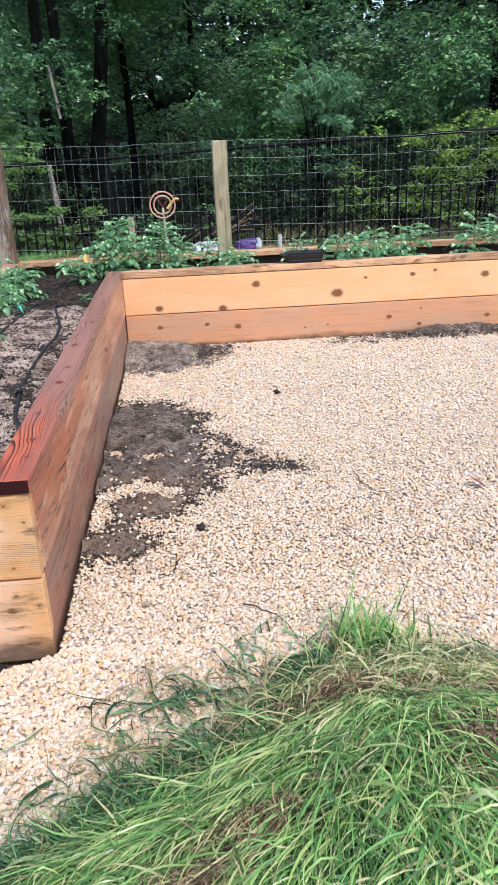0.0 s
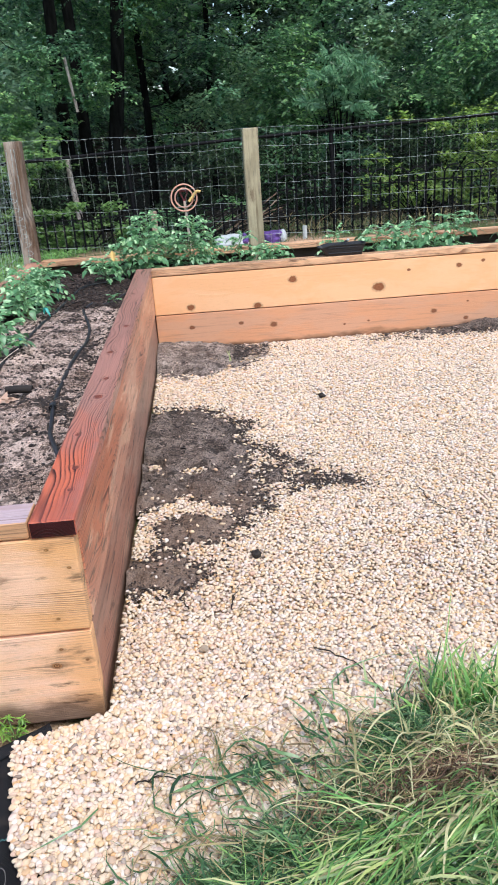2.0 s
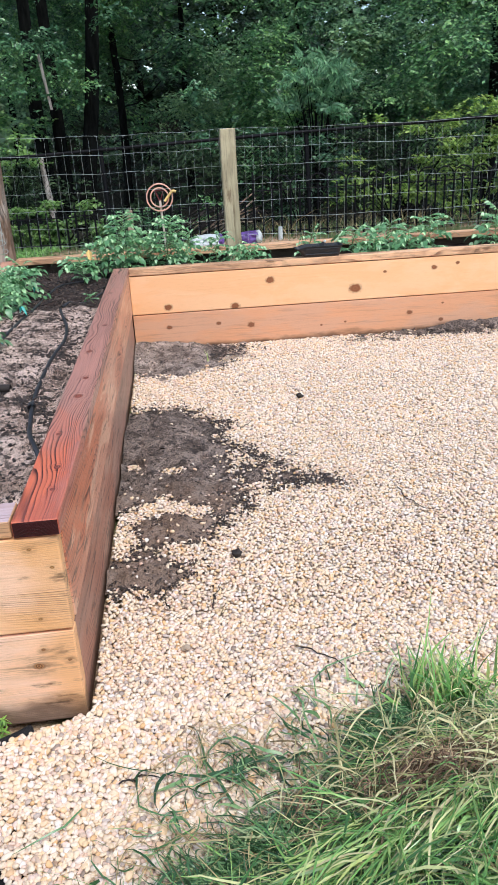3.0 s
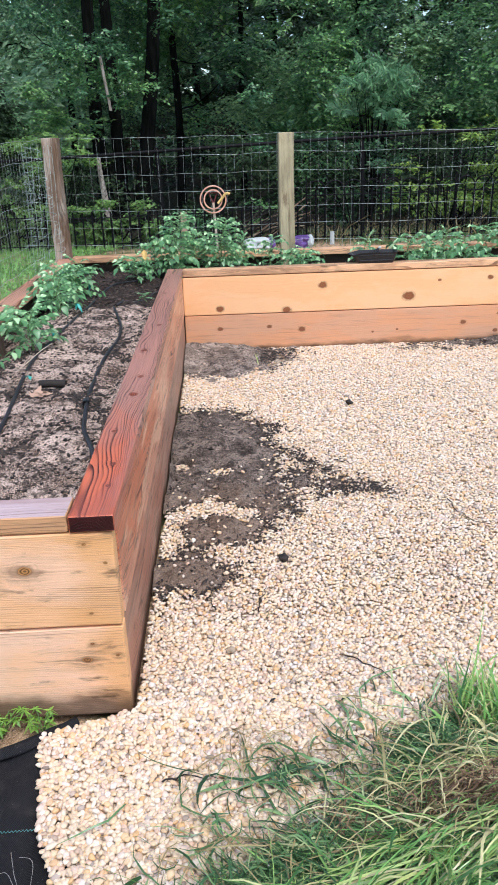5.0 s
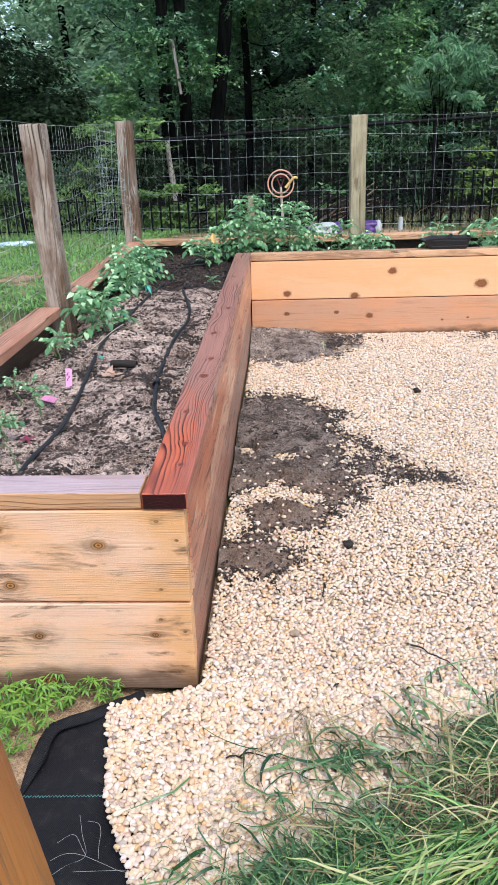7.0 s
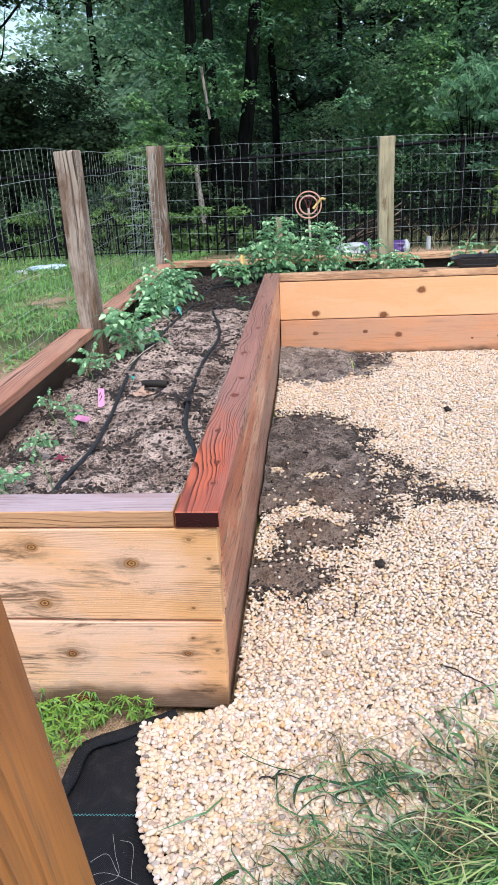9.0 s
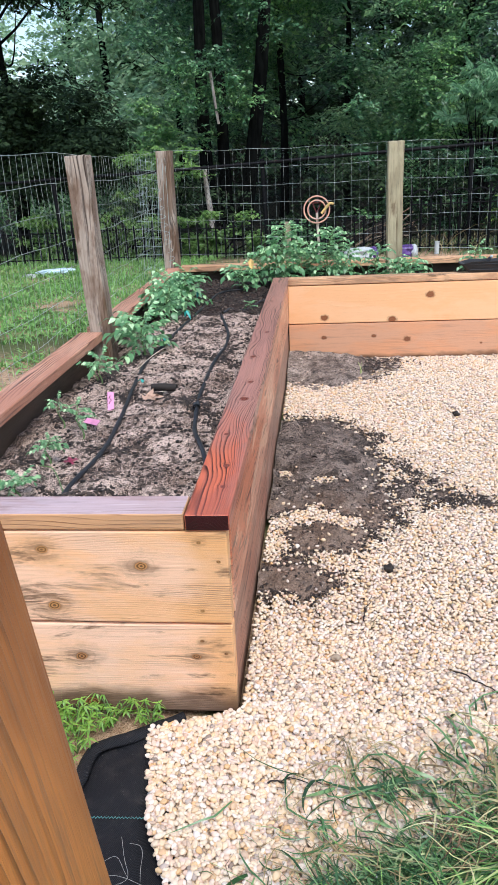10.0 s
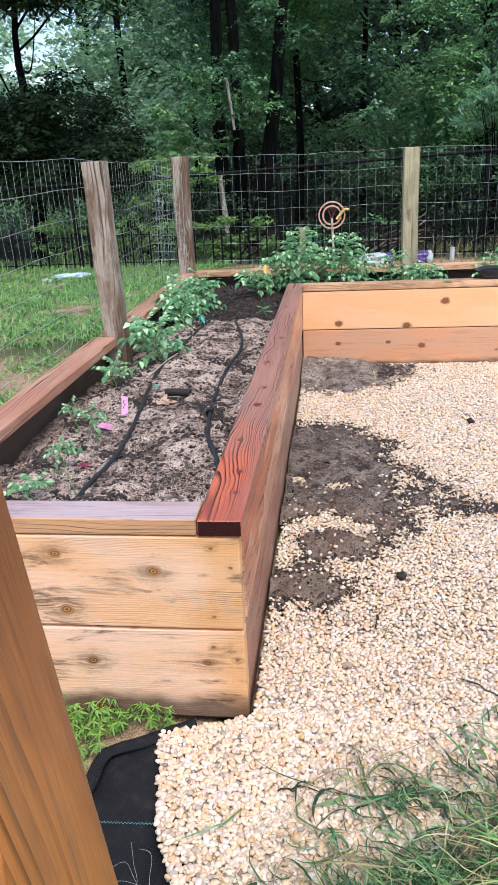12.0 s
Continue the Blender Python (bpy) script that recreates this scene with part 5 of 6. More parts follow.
sandy = np.column_stack([rng.uniform(-2.2, -1.0, 900), rng.uniform(1.0, 3.6, 900)])
mat("lawn_litter", sandy, rng.uniform(0, 6.28, 900), 0.05, 0.005, 1.0, 0.006, M_STRAW, "dry stalks and bits on bare sandy ground", ground_z, 0.01, "litter")
sandy = np.column_stack([rng.uniform(-2.2, -1.02, 420), rng.uniform(1.0, 3.6, 420)])
mat("lawn", sandy, rng.uniform(0, 6.28, 420), 0.06, 0.008, 1.0, 0.02, M_LAWN, "sparse green sprouts on bare sandy ground", ground_z, 0.02, "lawn")

# ---- trees ----
def tree(x, y, lean, radius, height, clumps, per, size, material, label, limbs=6, seed=1, wiggle=0.05):
    """A tapered trunk with limbs and a crown of leaf sprays."""
    g = np.random.default_rng(seed)
    z0 = float(ground_z(x, y)) - 0.15
    ob = empty("tree", x, y, z0)
    t = np.linspace(0, 1, 14)
    line = np.column_stack([lean * t * height + wiggle * np.sin(t * 9 + seed), wiggle * np.cos(t * 7 + seed), t * height])
    rad = radius * (1 - 0.72 * t) * (1 + 0.5 * np.exp(-t * height / 0.25))
    pieces = [tube(line, rad, 10)]
    for k in range(limbs):
        u = g.uniform(0.25, 0.9)
        base = np.array([np.interp(u, t, line[:, i]) for i in range(3)])
        az = g.uniform(0, 6.28)
        reach = g.uniform(0.9, 2.2)
        s = np.linspace(0, 1, 7)
        l = base + np.column_stack([np.cos(az) * reach * s, np.sin(az) * reach * s, reach * (0.35 * s + 0.12 * np.sin(s * 5 + k))])
        pieces.append(tube(l, radius * 0.18 * (1 - 0.8 * s), 6))
    v, f = join(pieces)
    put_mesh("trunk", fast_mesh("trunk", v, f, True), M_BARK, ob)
    if len(clumps):
        c = np.asarray(clumps, float).copy()
        c[:, :3] -= np.array((x, y, z0))
        v, f = clump_leaves(c, per, size)
        put_mesh("crown", fast_mesh("crown", v, f), material, ob)
    return tagged(ob, label, "tree", "woodland trees")


tree(-1.68, 12.0, -0.02, 0.13, 9.0, spread_clumps(34, (-2.9, -0.6), (11.8, 14.0), (2.9, 6.5), (0.35, 0.75), 11, -0.05), 420, 0.072, M_WOODS, "forked woodland tree with silhouette-black trunk and drooping green leaves", 3, 3)
tree(-1.36, 12.1, -0.045, 0.12, 9.0, spread_clumps(26, (-2.4, 0.4), (12.2, 14.0), (2.8, 6.5), (0.35, 0.75), 12, 0.0), 420, 0.072, M_WOODS, "woodland tree with silhouette-black trunk leaning over its twin", 3, 4)
tree(-1.12, 11.6, 0.125, 0.14, 9.0, spread_clumps(34, (-0.6, 2.2), (11.6, 13.6), (2.0, 6.5), (0.35, 0.8), 13, 0.0), 420, 0.072, M_WOODS, "woodland tree with silhouette-black trunk and spreading low limbs", 9, 5)
tree(-0.55, 14.5, 0.0, 0.09, 9.0, spread_clumps(20, (-1.6, 1.4), (13.5, 15.5), (2.4, 6.0), (0.4, 0.8), 14), 360, 0.08, M_WOODS, "slender dark woodland tree behind the fence", 5, 6)
tree(6.1, 12.4, 0.03, 0.13, 9.0, spread_clumps(44, (4.2, 7.6), (10.8, 13.2), (1.0, 5.6), (0.4, 0.8), 15, -0.2), 420, 0.08, M_WOODS, "leafy green woodland tree at the garden's edge", 8, 7)
tree(8.6, 37.0, 0.0, 0.24, 16.0, spread_clumps(16, (6.5, 10.5), (36, 38), (7, 12), (0.8, 1.4), 16), 120, 0.3, M_WOODS, "tall bare grey trunk far back in the woods", 4, 8)
tree(4.0, 20.0, 0.01, 0.13, 12.0, spread_clumps(26, (2.4, 5.8), (18.5, 21.5), (2.0, 7.5), (0.5, 1.0), 17), 180, 0.17, M_WOODS, "woodland tree deep behind the fence", 6, 9)
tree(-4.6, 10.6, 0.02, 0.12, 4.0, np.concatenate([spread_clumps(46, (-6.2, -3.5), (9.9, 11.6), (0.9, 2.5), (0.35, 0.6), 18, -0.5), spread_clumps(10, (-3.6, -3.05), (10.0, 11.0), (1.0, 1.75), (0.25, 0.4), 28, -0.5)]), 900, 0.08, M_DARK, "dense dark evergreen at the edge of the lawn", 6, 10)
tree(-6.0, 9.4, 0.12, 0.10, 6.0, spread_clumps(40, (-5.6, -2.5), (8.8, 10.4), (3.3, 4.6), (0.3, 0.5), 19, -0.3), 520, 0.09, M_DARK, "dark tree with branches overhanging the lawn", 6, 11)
for i, (tx, ty, rr) in enumerate(((-6.5, 24, 0.14), (-9.5, 30, 0.18), (-3.4, 19, 0.09), (0.9, 17.5, 0.08), (2.0, 23, 0.12), (6.8, 26, 0.15), (7.6, 18, 0.10), (-0.4, 28, 0.15))):
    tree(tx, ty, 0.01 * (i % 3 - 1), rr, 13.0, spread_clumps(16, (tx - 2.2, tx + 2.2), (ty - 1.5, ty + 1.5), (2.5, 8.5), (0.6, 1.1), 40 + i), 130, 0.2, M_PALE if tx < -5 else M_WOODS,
         "slim woodland tree far behind the fence", 5, 20 + i)

# dead pale pole leaning between the forked trunks, and the bleached stump below
pole = tubes("dead_pole", [[(-1.36 - 0.085 * t, 10.85, 1.72 + 0.74 * t) for t in np.linspace(0, 1, 8)]], 0.023, M_SNAG, None, 7)
tagged(pole, "bleached dead pole leaning between dark trunks", "dead branch")
sv, sf = tube([(-1.57 + 0.03 * math.sin(5 * t), 10.7, -0.2 + 1.27 * t) for t in np.linspace(0, 1, 10)], 0.062 * (1 - 0.45 * np.linspace(0, 1, 10)), 9)
tagged(put_mesh("tree_snag", fast_mesh("tree_snag", sv, sf, True), M_SNAG), "pale broken tree stump among dark trunks", "tree stump")


def sumac():
    z0 = float(ground_z(2.9, 12.0)) - 0.1
    ob = empty("sumac_tree", 2.9, 12.0, z0)
    pieces, lv = [], []
    g = np.random.default_rng(5)
    for k in range(20):
        a = g.uniform(0, 6.28)
        tip = np.array((0.66 * math.cos(a) * g.uniform(0.15, 1), 0.6 * math.sin(a), g.uniform(1.7, 2.62)))
        s = np.linspace(0, 1, 6)[:, None]
        base = np.array((0, 0, 0.0))
        pieces.append(tube(base + (tip - base) * s + np.array((0, 0, 0.25)) * np.sin(s * 3.14), 0.02 * (1.1 - s[:, 0]), 5))
        for m in range(5):
            az = m * 1.26 + g.uniform(0, 0.5)
            dirn = np.array((math.cos(az), 0.7 * math.sin(az) - 0.3, g.uniform(-0.2, 0.8)))
            length = g.uniform(0.20, 0.32)
            u = np.linspace(0.15, 1, 8)
            mid = tip + dirn * (length * u)[:, None] + np.array((0, 0, -0.22 * length)) * (u ** 2)[:, None]
            side = np.cross(dirn, np.array((0, -0.75, 0.65)))
            for sg in (1, -1):
                c = mid
                ax = np.tile(side * sg + dirn * 0.55 + np.array((0, 0, -0.25)), (8, 1))
                nr = np.tile(np.array((0, -0.6, 0.75)), (8, 1)) + g.normal(0, 0.3, (8, 3))
                ll = np.full(8, 0.145) * (1.1 - 0.4 * u) * g.uniform(0.8, 1.2, 8)
                lv.append(leaves(c, ax + g.normal(0, 0.12, (8, 3)), nr, ll, ll * 0.27))
    v, f = join(pieces)
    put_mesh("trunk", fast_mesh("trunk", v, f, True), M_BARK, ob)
    v, f = join(lv)
    put_mesh("crown", fast_mesh("crown", v, f), M_SUMAC, ob)
    return tagged(ob, "young sumac with long feathery bright green leaves", "tree")


sumac()


def shrub(x, y, clumps, per, size, material, label):
    z0 = float(ground_z(x, y)) - 0.05
    ob = empty("shrub", x, y, z0)
    c = np.asarray(clumps, float).copy()
    c[:, :3] -= np.array((x, y, z0))
    pieces = []
    for q in c[:: max(1, len(c) // 14)]:
        s = np.linspace(0, 1, 5)[:, None]
        pieces.append(tube(q[None, :3] * s * np.array((1, 1, 1.0)) + np.array((0.04, 0, 0)) * np.sin(s * 3), 0.012 * (1.2 - s[:, 0]), 4))
    v, f = join(pieces)
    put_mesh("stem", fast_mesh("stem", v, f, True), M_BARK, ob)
    v, f = clump_leaves(c, per, size, 0.15)
    put_mesh("foliage", fast_mesh("foliage", v, f), material, ob)
    return tagged(ob, label, "shrub", "shrubs by the fence")


shrub(3.7, 10.1, spread_clumps(26, (3.0, 4.5), (9.6, 10.6), (0.1, 1.35), (0.12, 0.28), 61, -0.25), 190, 0.055, M_SHRUB, "yellow-green leggy shrub behind the black fence")
shrub(5.0, 10.0, spread_clumps(34, (4.3, 5.7), (9.5, 10.5), (0.0, 1.55), (0.14, 0.3), 62, -0.35), 200, 0.055, M_SHRUB, "dense yellow-green shrub climbing the black fence")
shrub(-1.3, 9.6, spread_clumps(22, (-1.9, -0.75), (9.45, 9.9), (-0.05, 0.45), (0.1, 0.18), 63, -0.5), 210, 0.07, M_VINE, "bright green broad-leaved vine low on the fence")
shrub(-2.9, 9.8, spread_clumps(40, (-4.2, -2.0), (9.5, 10.4), (-0.1, 0.5), (0.15, 0.3), 64, -0.4), 200, 0.06, M_VINE, "low green scrub under the dark evergreen")
shrub(-2.3, 10.2, spread_clumps(16, (-2.7, -1.7), (9.9, 10.6), (0.7, 1.35), (0.15, 0.25), 65, -0.5), 200, 0.06, M_VINE, "light green bush behind the corner post")
shrub(0.6, 10.6, spread_clumps(26, (-0.5, 2.4), (10.4, 11.4), (-0.1, 0.6), (0.15, 0.3), 66, -0.2), 200, 0.06, M_WOODS, "low dark undergrowth behind the fence")
shrub(2.3, 10.4, spread_clumps(20, (1.5, 3.1), (9.9, 11.0), (0.4, 1.3), (0.15, 0.3), 67, -0.1), 220, 0.07, M_WOODS, "green bush behind the black fence")


def glade(c):
    """Leaves an opening in the far canopy at the wood's west end."""
    return c[(c[:, 0] > -0.315 * c[:, 1]) | (c[:, 2] < 5.2)]


def woods(name, clumps, per, size, material, label):
    v, f = clump_leaves(clumps, per, size)
    return tagged(put_mesh(name, fast_mesh(name, v, f), material), label, "woods", kind="stuff")


woods("woods", np.concatenate([spread_clumps(190, (-2.6, 9), (12.5, 17), (1.4, 6.0), (0.35, 0.8), 71, 0.0), spread_clumps(70, (1.5, 9), (12.5, 17), (-0.1, 2.5), (0.4, 0.8), 72, -0.1)]), 350, 0.088, M_WOODS, "dense green broadleaf woods behind the fences")
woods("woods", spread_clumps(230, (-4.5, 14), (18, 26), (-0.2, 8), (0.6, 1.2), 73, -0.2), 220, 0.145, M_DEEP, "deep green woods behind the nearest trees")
woods("woods", spread_clumps(200, (-6, 13), (26, 34), (-0.2, 9), (0.8, 1.5), 74, -0.5), 200, 0.22, M_DARK, "depths of the woods, leaves coloured dark for shade")
woods("woods", np.concatenate([glade(spread_clumps(230, (-11, -4.5), (22, 36), (-0.3, 8.4), (0.9, 1.7), 75, -0.35)), spread_clumps(90, (-20, -10.5), (24, 38), (-0.3, 5.0), (0.8, 1.5), 81, -0.25), spread_clumps(60, (-20, -13.2), (26, 36), (3.5, 9.0), (0.9, 1.6), 87, -0.5), spread_clumps(24, (-13, -9), (26, 34), (7.6, 10), (0.8, 1.3), 88, -0.5), spread_clumps(60, (-7.5, -3.4), (15, 20), (-0.2, 3.0), (0.5, 0.9), 78, -0.3)]), 250, 0.21, M_PALE, "far trees, haze coloured into their pale green leaves")
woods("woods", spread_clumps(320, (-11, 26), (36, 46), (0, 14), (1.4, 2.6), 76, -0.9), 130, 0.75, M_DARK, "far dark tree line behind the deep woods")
# Mostly unseen big leaves, added overhead to darken the woods below.
woods("woods", spread_clumps(170, (-5, 16), (11, 34), (7.0, 12), (0.8, 1.6), 77, -0.3), 60, 0.4, M_WOODS, "high leaf canopy added to shade the woods")
woods("woods", spread_clumps(130, (-3.0, 5.5), (10.9, 13.8), (-0.2, 1.2), (0.25, 0.5), 79, -0.3), 130, 0.085, M_DARK, "undergrowth behind the chain-link fence, coloured dark for shade")
woods("woods", spread_clumps(70, (-11, -3.6), (11.5, 14.5), (-0.2, 1.3), (0.35, 0.7), 80, -0.6), 150, 0.09, M_WOODS, "low scrub along the far side of the lawn")

woods("woods", np.concatenate([spread_clumps(20, (-1.3, 0.9), (11.0, 11.5), (1.0, 2.5), (0.12, 0.3), 82, -0.1), spread_clumps(16, (-3.4, -1.6), (11.2, 12.0), (1.0, 2.2), (0.2, 0.35), 83, -0.2), spread_clumps(16, (-2.4, 0.2), (10.9, 11.3), (2.0, 3.6), (0.25, 0.45), 86, -0.2)]), 260, 0.065, M_WOODS, "thin leafy sprays before the dark trunks")

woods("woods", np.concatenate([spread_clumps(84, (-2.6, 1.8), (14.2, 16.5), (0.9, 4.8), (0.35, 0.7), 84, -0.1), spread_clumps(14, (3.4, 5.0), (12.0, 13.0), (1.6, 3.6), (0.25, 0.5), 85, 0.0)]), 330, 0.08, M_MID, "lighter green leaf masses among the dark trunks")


# ---- tomato plants ----
def leaflet(length, width, droop):
    """A lobed leaflet along +x, folded on its midrib."""
    t = np.array([0, 0.18, 0.36, 0.52, 0.76, 1.0])
    w = np.array([0.03, 0.38, 0.45, 0.42, 0.24, 0.0]) * width
    m = len(t)
    mid = np.column_stack([t * length, np.zeros(m), -droop * length * t ** 2])
    l = mid + np.column_stack([0.04 * length * np.sin(t * 9), w, 0.22 * w])
    r = mid + np.column_stack([0.04 * length * np.sin(t * 9), -w, 0.22 * w])
    v = np.concatenate([l, mid, r])
    i = np.arange(m - 1)
    f = np.concatenate([np.stack([i, i + m, i + m + 1, i + 1], -1), np.stack([i + m, i + 2 * m, i + 2 * m + 1, i + m + 1], -1)])
    return v, f


def turned(v, yaw, pitch, roll, at):
    m = np.array(Euler((roll, pitch, yaw)).to_matrix())
    return v @ m.T + np.asarray(at)


def tomato_leaf(seed, droop):
    g = np.random.default_rng(seed)
    pieces = []
    u = np.linspace(0, 1, 7)
    line = np.column_stack([u - 0.12 * u ** 3, 0.05 * np.sin(u * 3 + seed), 0.10 * u - droop * u ** 2])
    pieces.append(tube(line, 0.012 * (1.15 - u), 4))
    for s, size in ((0.22, 0.14), (0.36, 0.22), (0.50, 0.14), (0.62, 0.25), (0.80, 0.22)):
        at = np.array([np.interp(s, u, line[:, i]) for i in range(3)])
        slope = 2 * droop * s
        for side in (1, -1):
            v, f = leaflet(size * g.uniform(0.85, 1.15), size * 0.72, g.uniform(0.05, 0.5))
            pieces.append((turned(v, side * g.uniform(0.8, 1.2), slope * 0.6 + g.uniform(0, 0.4), side * g.uniform(-0.5, 0.2), at), f))
    v, f = leaflet(0.32, 0.23, g.uniform(0.3, 0.6))
    pieces.append((turned(v, g.uniform(-0.2, 0.2), 1.9 * droop, 0, line[-1]), f))
    v, f = join(pieces)
    me = fast_mesh("leaf", v, f, True)
    me.materials.append(M_TOMATO)
    return me


TOMATO_LEAVES = [tomato_leaf(s, d) for s, d in ((1, 0.22), (2, 0.36), (3, 0.52), (4, 0.28), (5, 0.66), (6, 0.12))]


def tomato(x, y, height, count, size, seed, label, spread=1.0):
    if y < 3.3 and height > 0.14 and x < -0.3:
        count, size = int(count * 2.3), size * 0.82
    g = np.random.default_rng(seed)
    z = float(bed_z(x, y)) - 0.01
    ob = empty("tomato_plant", x, y, z)
    t = np.linspace(0, 1, 8)
    bend = g.uniform(-0.12, 0.12, 2) * height
    line = np.column_stack([bend[0] * t ** 2 + 0.008 * np.sin(t * 8), bend[1] * t ** 2, t * height])
    v, f = tube(line, (0.0045 if height > 0.14 else 0.0024) * (1.3 - 0.8 * t), 5)
    put_mesh("stem", fast_mesh("stem", v, f, True), M_STEM, ob)
    if y >= 3.3:
        count, size = int(count * 1.9), size * 0.90
    low = 0.55 if height < 0.14 else 0.22
    for k in range(count):
        s = low + (1 - low) * (k + 0.5) / count
        at = [float(np.interp(s, t, line[:, i])) for i in range(3)]
        leaf = put_mesh("leaf", TOMATO_LEAVES[int(g.integers(0, 6))], None, ob)
        l = (0.98 if height < 0.14 else 1.24) * size * g.uniform(0.75, 1.2) * (1.0 - 0.35 * max(0, s - 0.7) / 0.3)
        up = -g.uniform(5, 35) - 40 * max(0, s - 0.7)
        leaf.matrix_basis = pose(*at, g.uniform(-15, 15), up, k * 137.5 + g.uniform(-25, 25)) @ Matrix.Diagonal((l, l * spread, l, 1))
    return tagged(ob, label, "tomato plant", "tomato plants in the bed")


SMALL = "small tomato seedling with drooping pale green leaves"
MID = "young leafy tomato plant tied up in the bed"
BIG = "bushy green tomato plant against the rear fence"
RAIL_PLANTS = ((-0.585, 0.300, 0.070, 15, 0.066, SMALL), (-0.585, 0.526, 0.085, 16, 0.058, SMALL), (-0.555, 0.745, 0.125, 8, 0.066, SMALL), (-0.650, 0.840, 0.110, 7, 0.068, SMALL),
    (-0.645, 1.270, 0.125, 12, 0.088, SMALL), (-0.710, 1.420, 0.100, 7, 0.075, SMALL), (-0.585, 1.730, 0.200, 12, 0.150, MID), (-0.690, 1.950, 0.150, 8, 0.120, MID),
    (-0.620, 2.480, 0.190, 12, 0.145, MID), (-0.690, 2.750, 0.230, 14, 0.150, MID), (-0.615, 2.980, 0.210, 12, 0.140, MID), (-0.730, 3.220, 0.170, 10, 0.130, MID),
    (-0.20, 2.80, 0.060, 6, 0.075, SMALL))
REAR_PLANTS = ((-0.30, 3.36, 0.170, 14, 0.120, BIG), (-0.18, 3.50, 0.270, 20, 0.125, BIG), (-0.045, 3.44, 0.415, 30, 0.125, BIG), (0.07, 3.58, 0.270, 18, 0.120, BIG),
    (0.235, 3.45, 0.375, 26, 0.125, BIG), (0.36, 3.54, 0.240, 14, 0.115, BIG), (0.55, 3.48, 0.240, 12, 0.105, BIG), (0.75, 3.44, 0.160, 14, 0.120, MID),
    (0.68, 3.52, 0.10, 7, 0.11, MID))
BACK_PLANTS = ((1.17, 3.50, 0.225, 9, 0.105, MID), (1.45, 3.46, 0.210, 11, 0.145, MID), (1.56, 3.38, 0.140, 8, 0.135, MID), (1.68, 3.48, 0.240, 12, 0.145, MID),
    (1.83, 3.42, 0.200, 11, 0.140, MID), (1.98, 3.47, 0.280, 12, 0.140, MID), (2.42, 3.46, 0.290, 13, 0.150, MID), (2.62, 3.50, 0.27, 10, 0.14, MID))
for first, plants in ((100, RAIL_PLANTS), (113, REAR_PLANTS), (122, BACK_PLANTS)):
    for k, (x, y, hh, c, s, lab) in enumerate(plants):
        tomato(x, y, hh, c, s, first + k, lab)
flower = tagged(put_mesh("fallen_leaf", fast_mesh("fallen_leaf", *leaves(np.array([[-0.245, 3.36, 0.60]]), np.array([[0.1, -0.5, -1.0]]), np.array([[0, -1.0, 0.3]]), np.array([0.07]), np.array([0.04]))), M_YELLOW),
                "yellowed tomato leaf hanging in the green foliage", "leaf")


# ---- things in the bed ----
def spline(points, n=60):
    """A smooth line through points."""
    p = np.asarray(points, float)
    p = np.concatenate([2 * p[:1] - p[1:2], p, 2 * p[-1:] - p[-2:-1]])
    out = []
    m = len(p) - 3
    for i in range(m):
        t = np.linspace(0, 1, max(2, n // m), endpoint=i == m - 1)[:, None]
        a, b, c, d = p[i:i + 4]
        out.append(0.5 * (2 * b + (c - a) * t + (2 * a - 5 * b + 4 * c - d) * t ** 2 + (3 * b - a - 3 * c + d) * t ** 3))
    return np.concatenate(out)


def hose(points, radius, label, lift=0.006):
    l = spline(points, 90)
    z = bed_z(l[:, 0], l[:, 1])
    z = np.convolve(np.pad(z, 4, "edge"), np.ones(9) / 9, "valid") + lift
    v, f = tube(np.column_stack([l[:, 0], l[:, 1], z]), radius, 10)
    return tagged(put_mesh("soaker_hose", fast_mesh("soaker_hose", v, f, True), M_HOSE), label, "hose", "soaker hoses")


hose([(-0.462, 0.06), (-0.464, 0.33), (-0.45, 0.60), (-0.468, 0.86), (-0.520, 1.33), (-0.540, 1.65), (-0.520, 2.00), (-0.500, 2.50), (-0.485, 3.08), (-0.42, 3.30), (-0.25, 3.38)], 0.0070, "black soaker hose snaking along the bed soil")
hose([(-0.115, 0.42), (-0.137, 0.56), (-0.195, 0.75), (-0.222, 0.93), (-0.240, 1.20), (-0.252, 1.54), (-0.235, 1.85), (-0.258, 2.15), (-0.315, 2.42), (-0.345, 2.58)], 0.0074, "black soaker hose curving beside the red rail")
hose([(-0.345, 2.66), (-0.28, 2.80), (-0.19, 2.90), (-0.10, 3.05), (0.1, 3.25)], 0.0066, "black soaker hose running into the rear bed")
fit_clip = tubes("hose_coupling", [[(-0.229, 0.985, 0.409), (-0.231, 1.010, 0.409)]], 0.0125, M_HOSE, None, 10)
tagged(fit_clip, "short black coupling on the soaker hose", "hose coupling")


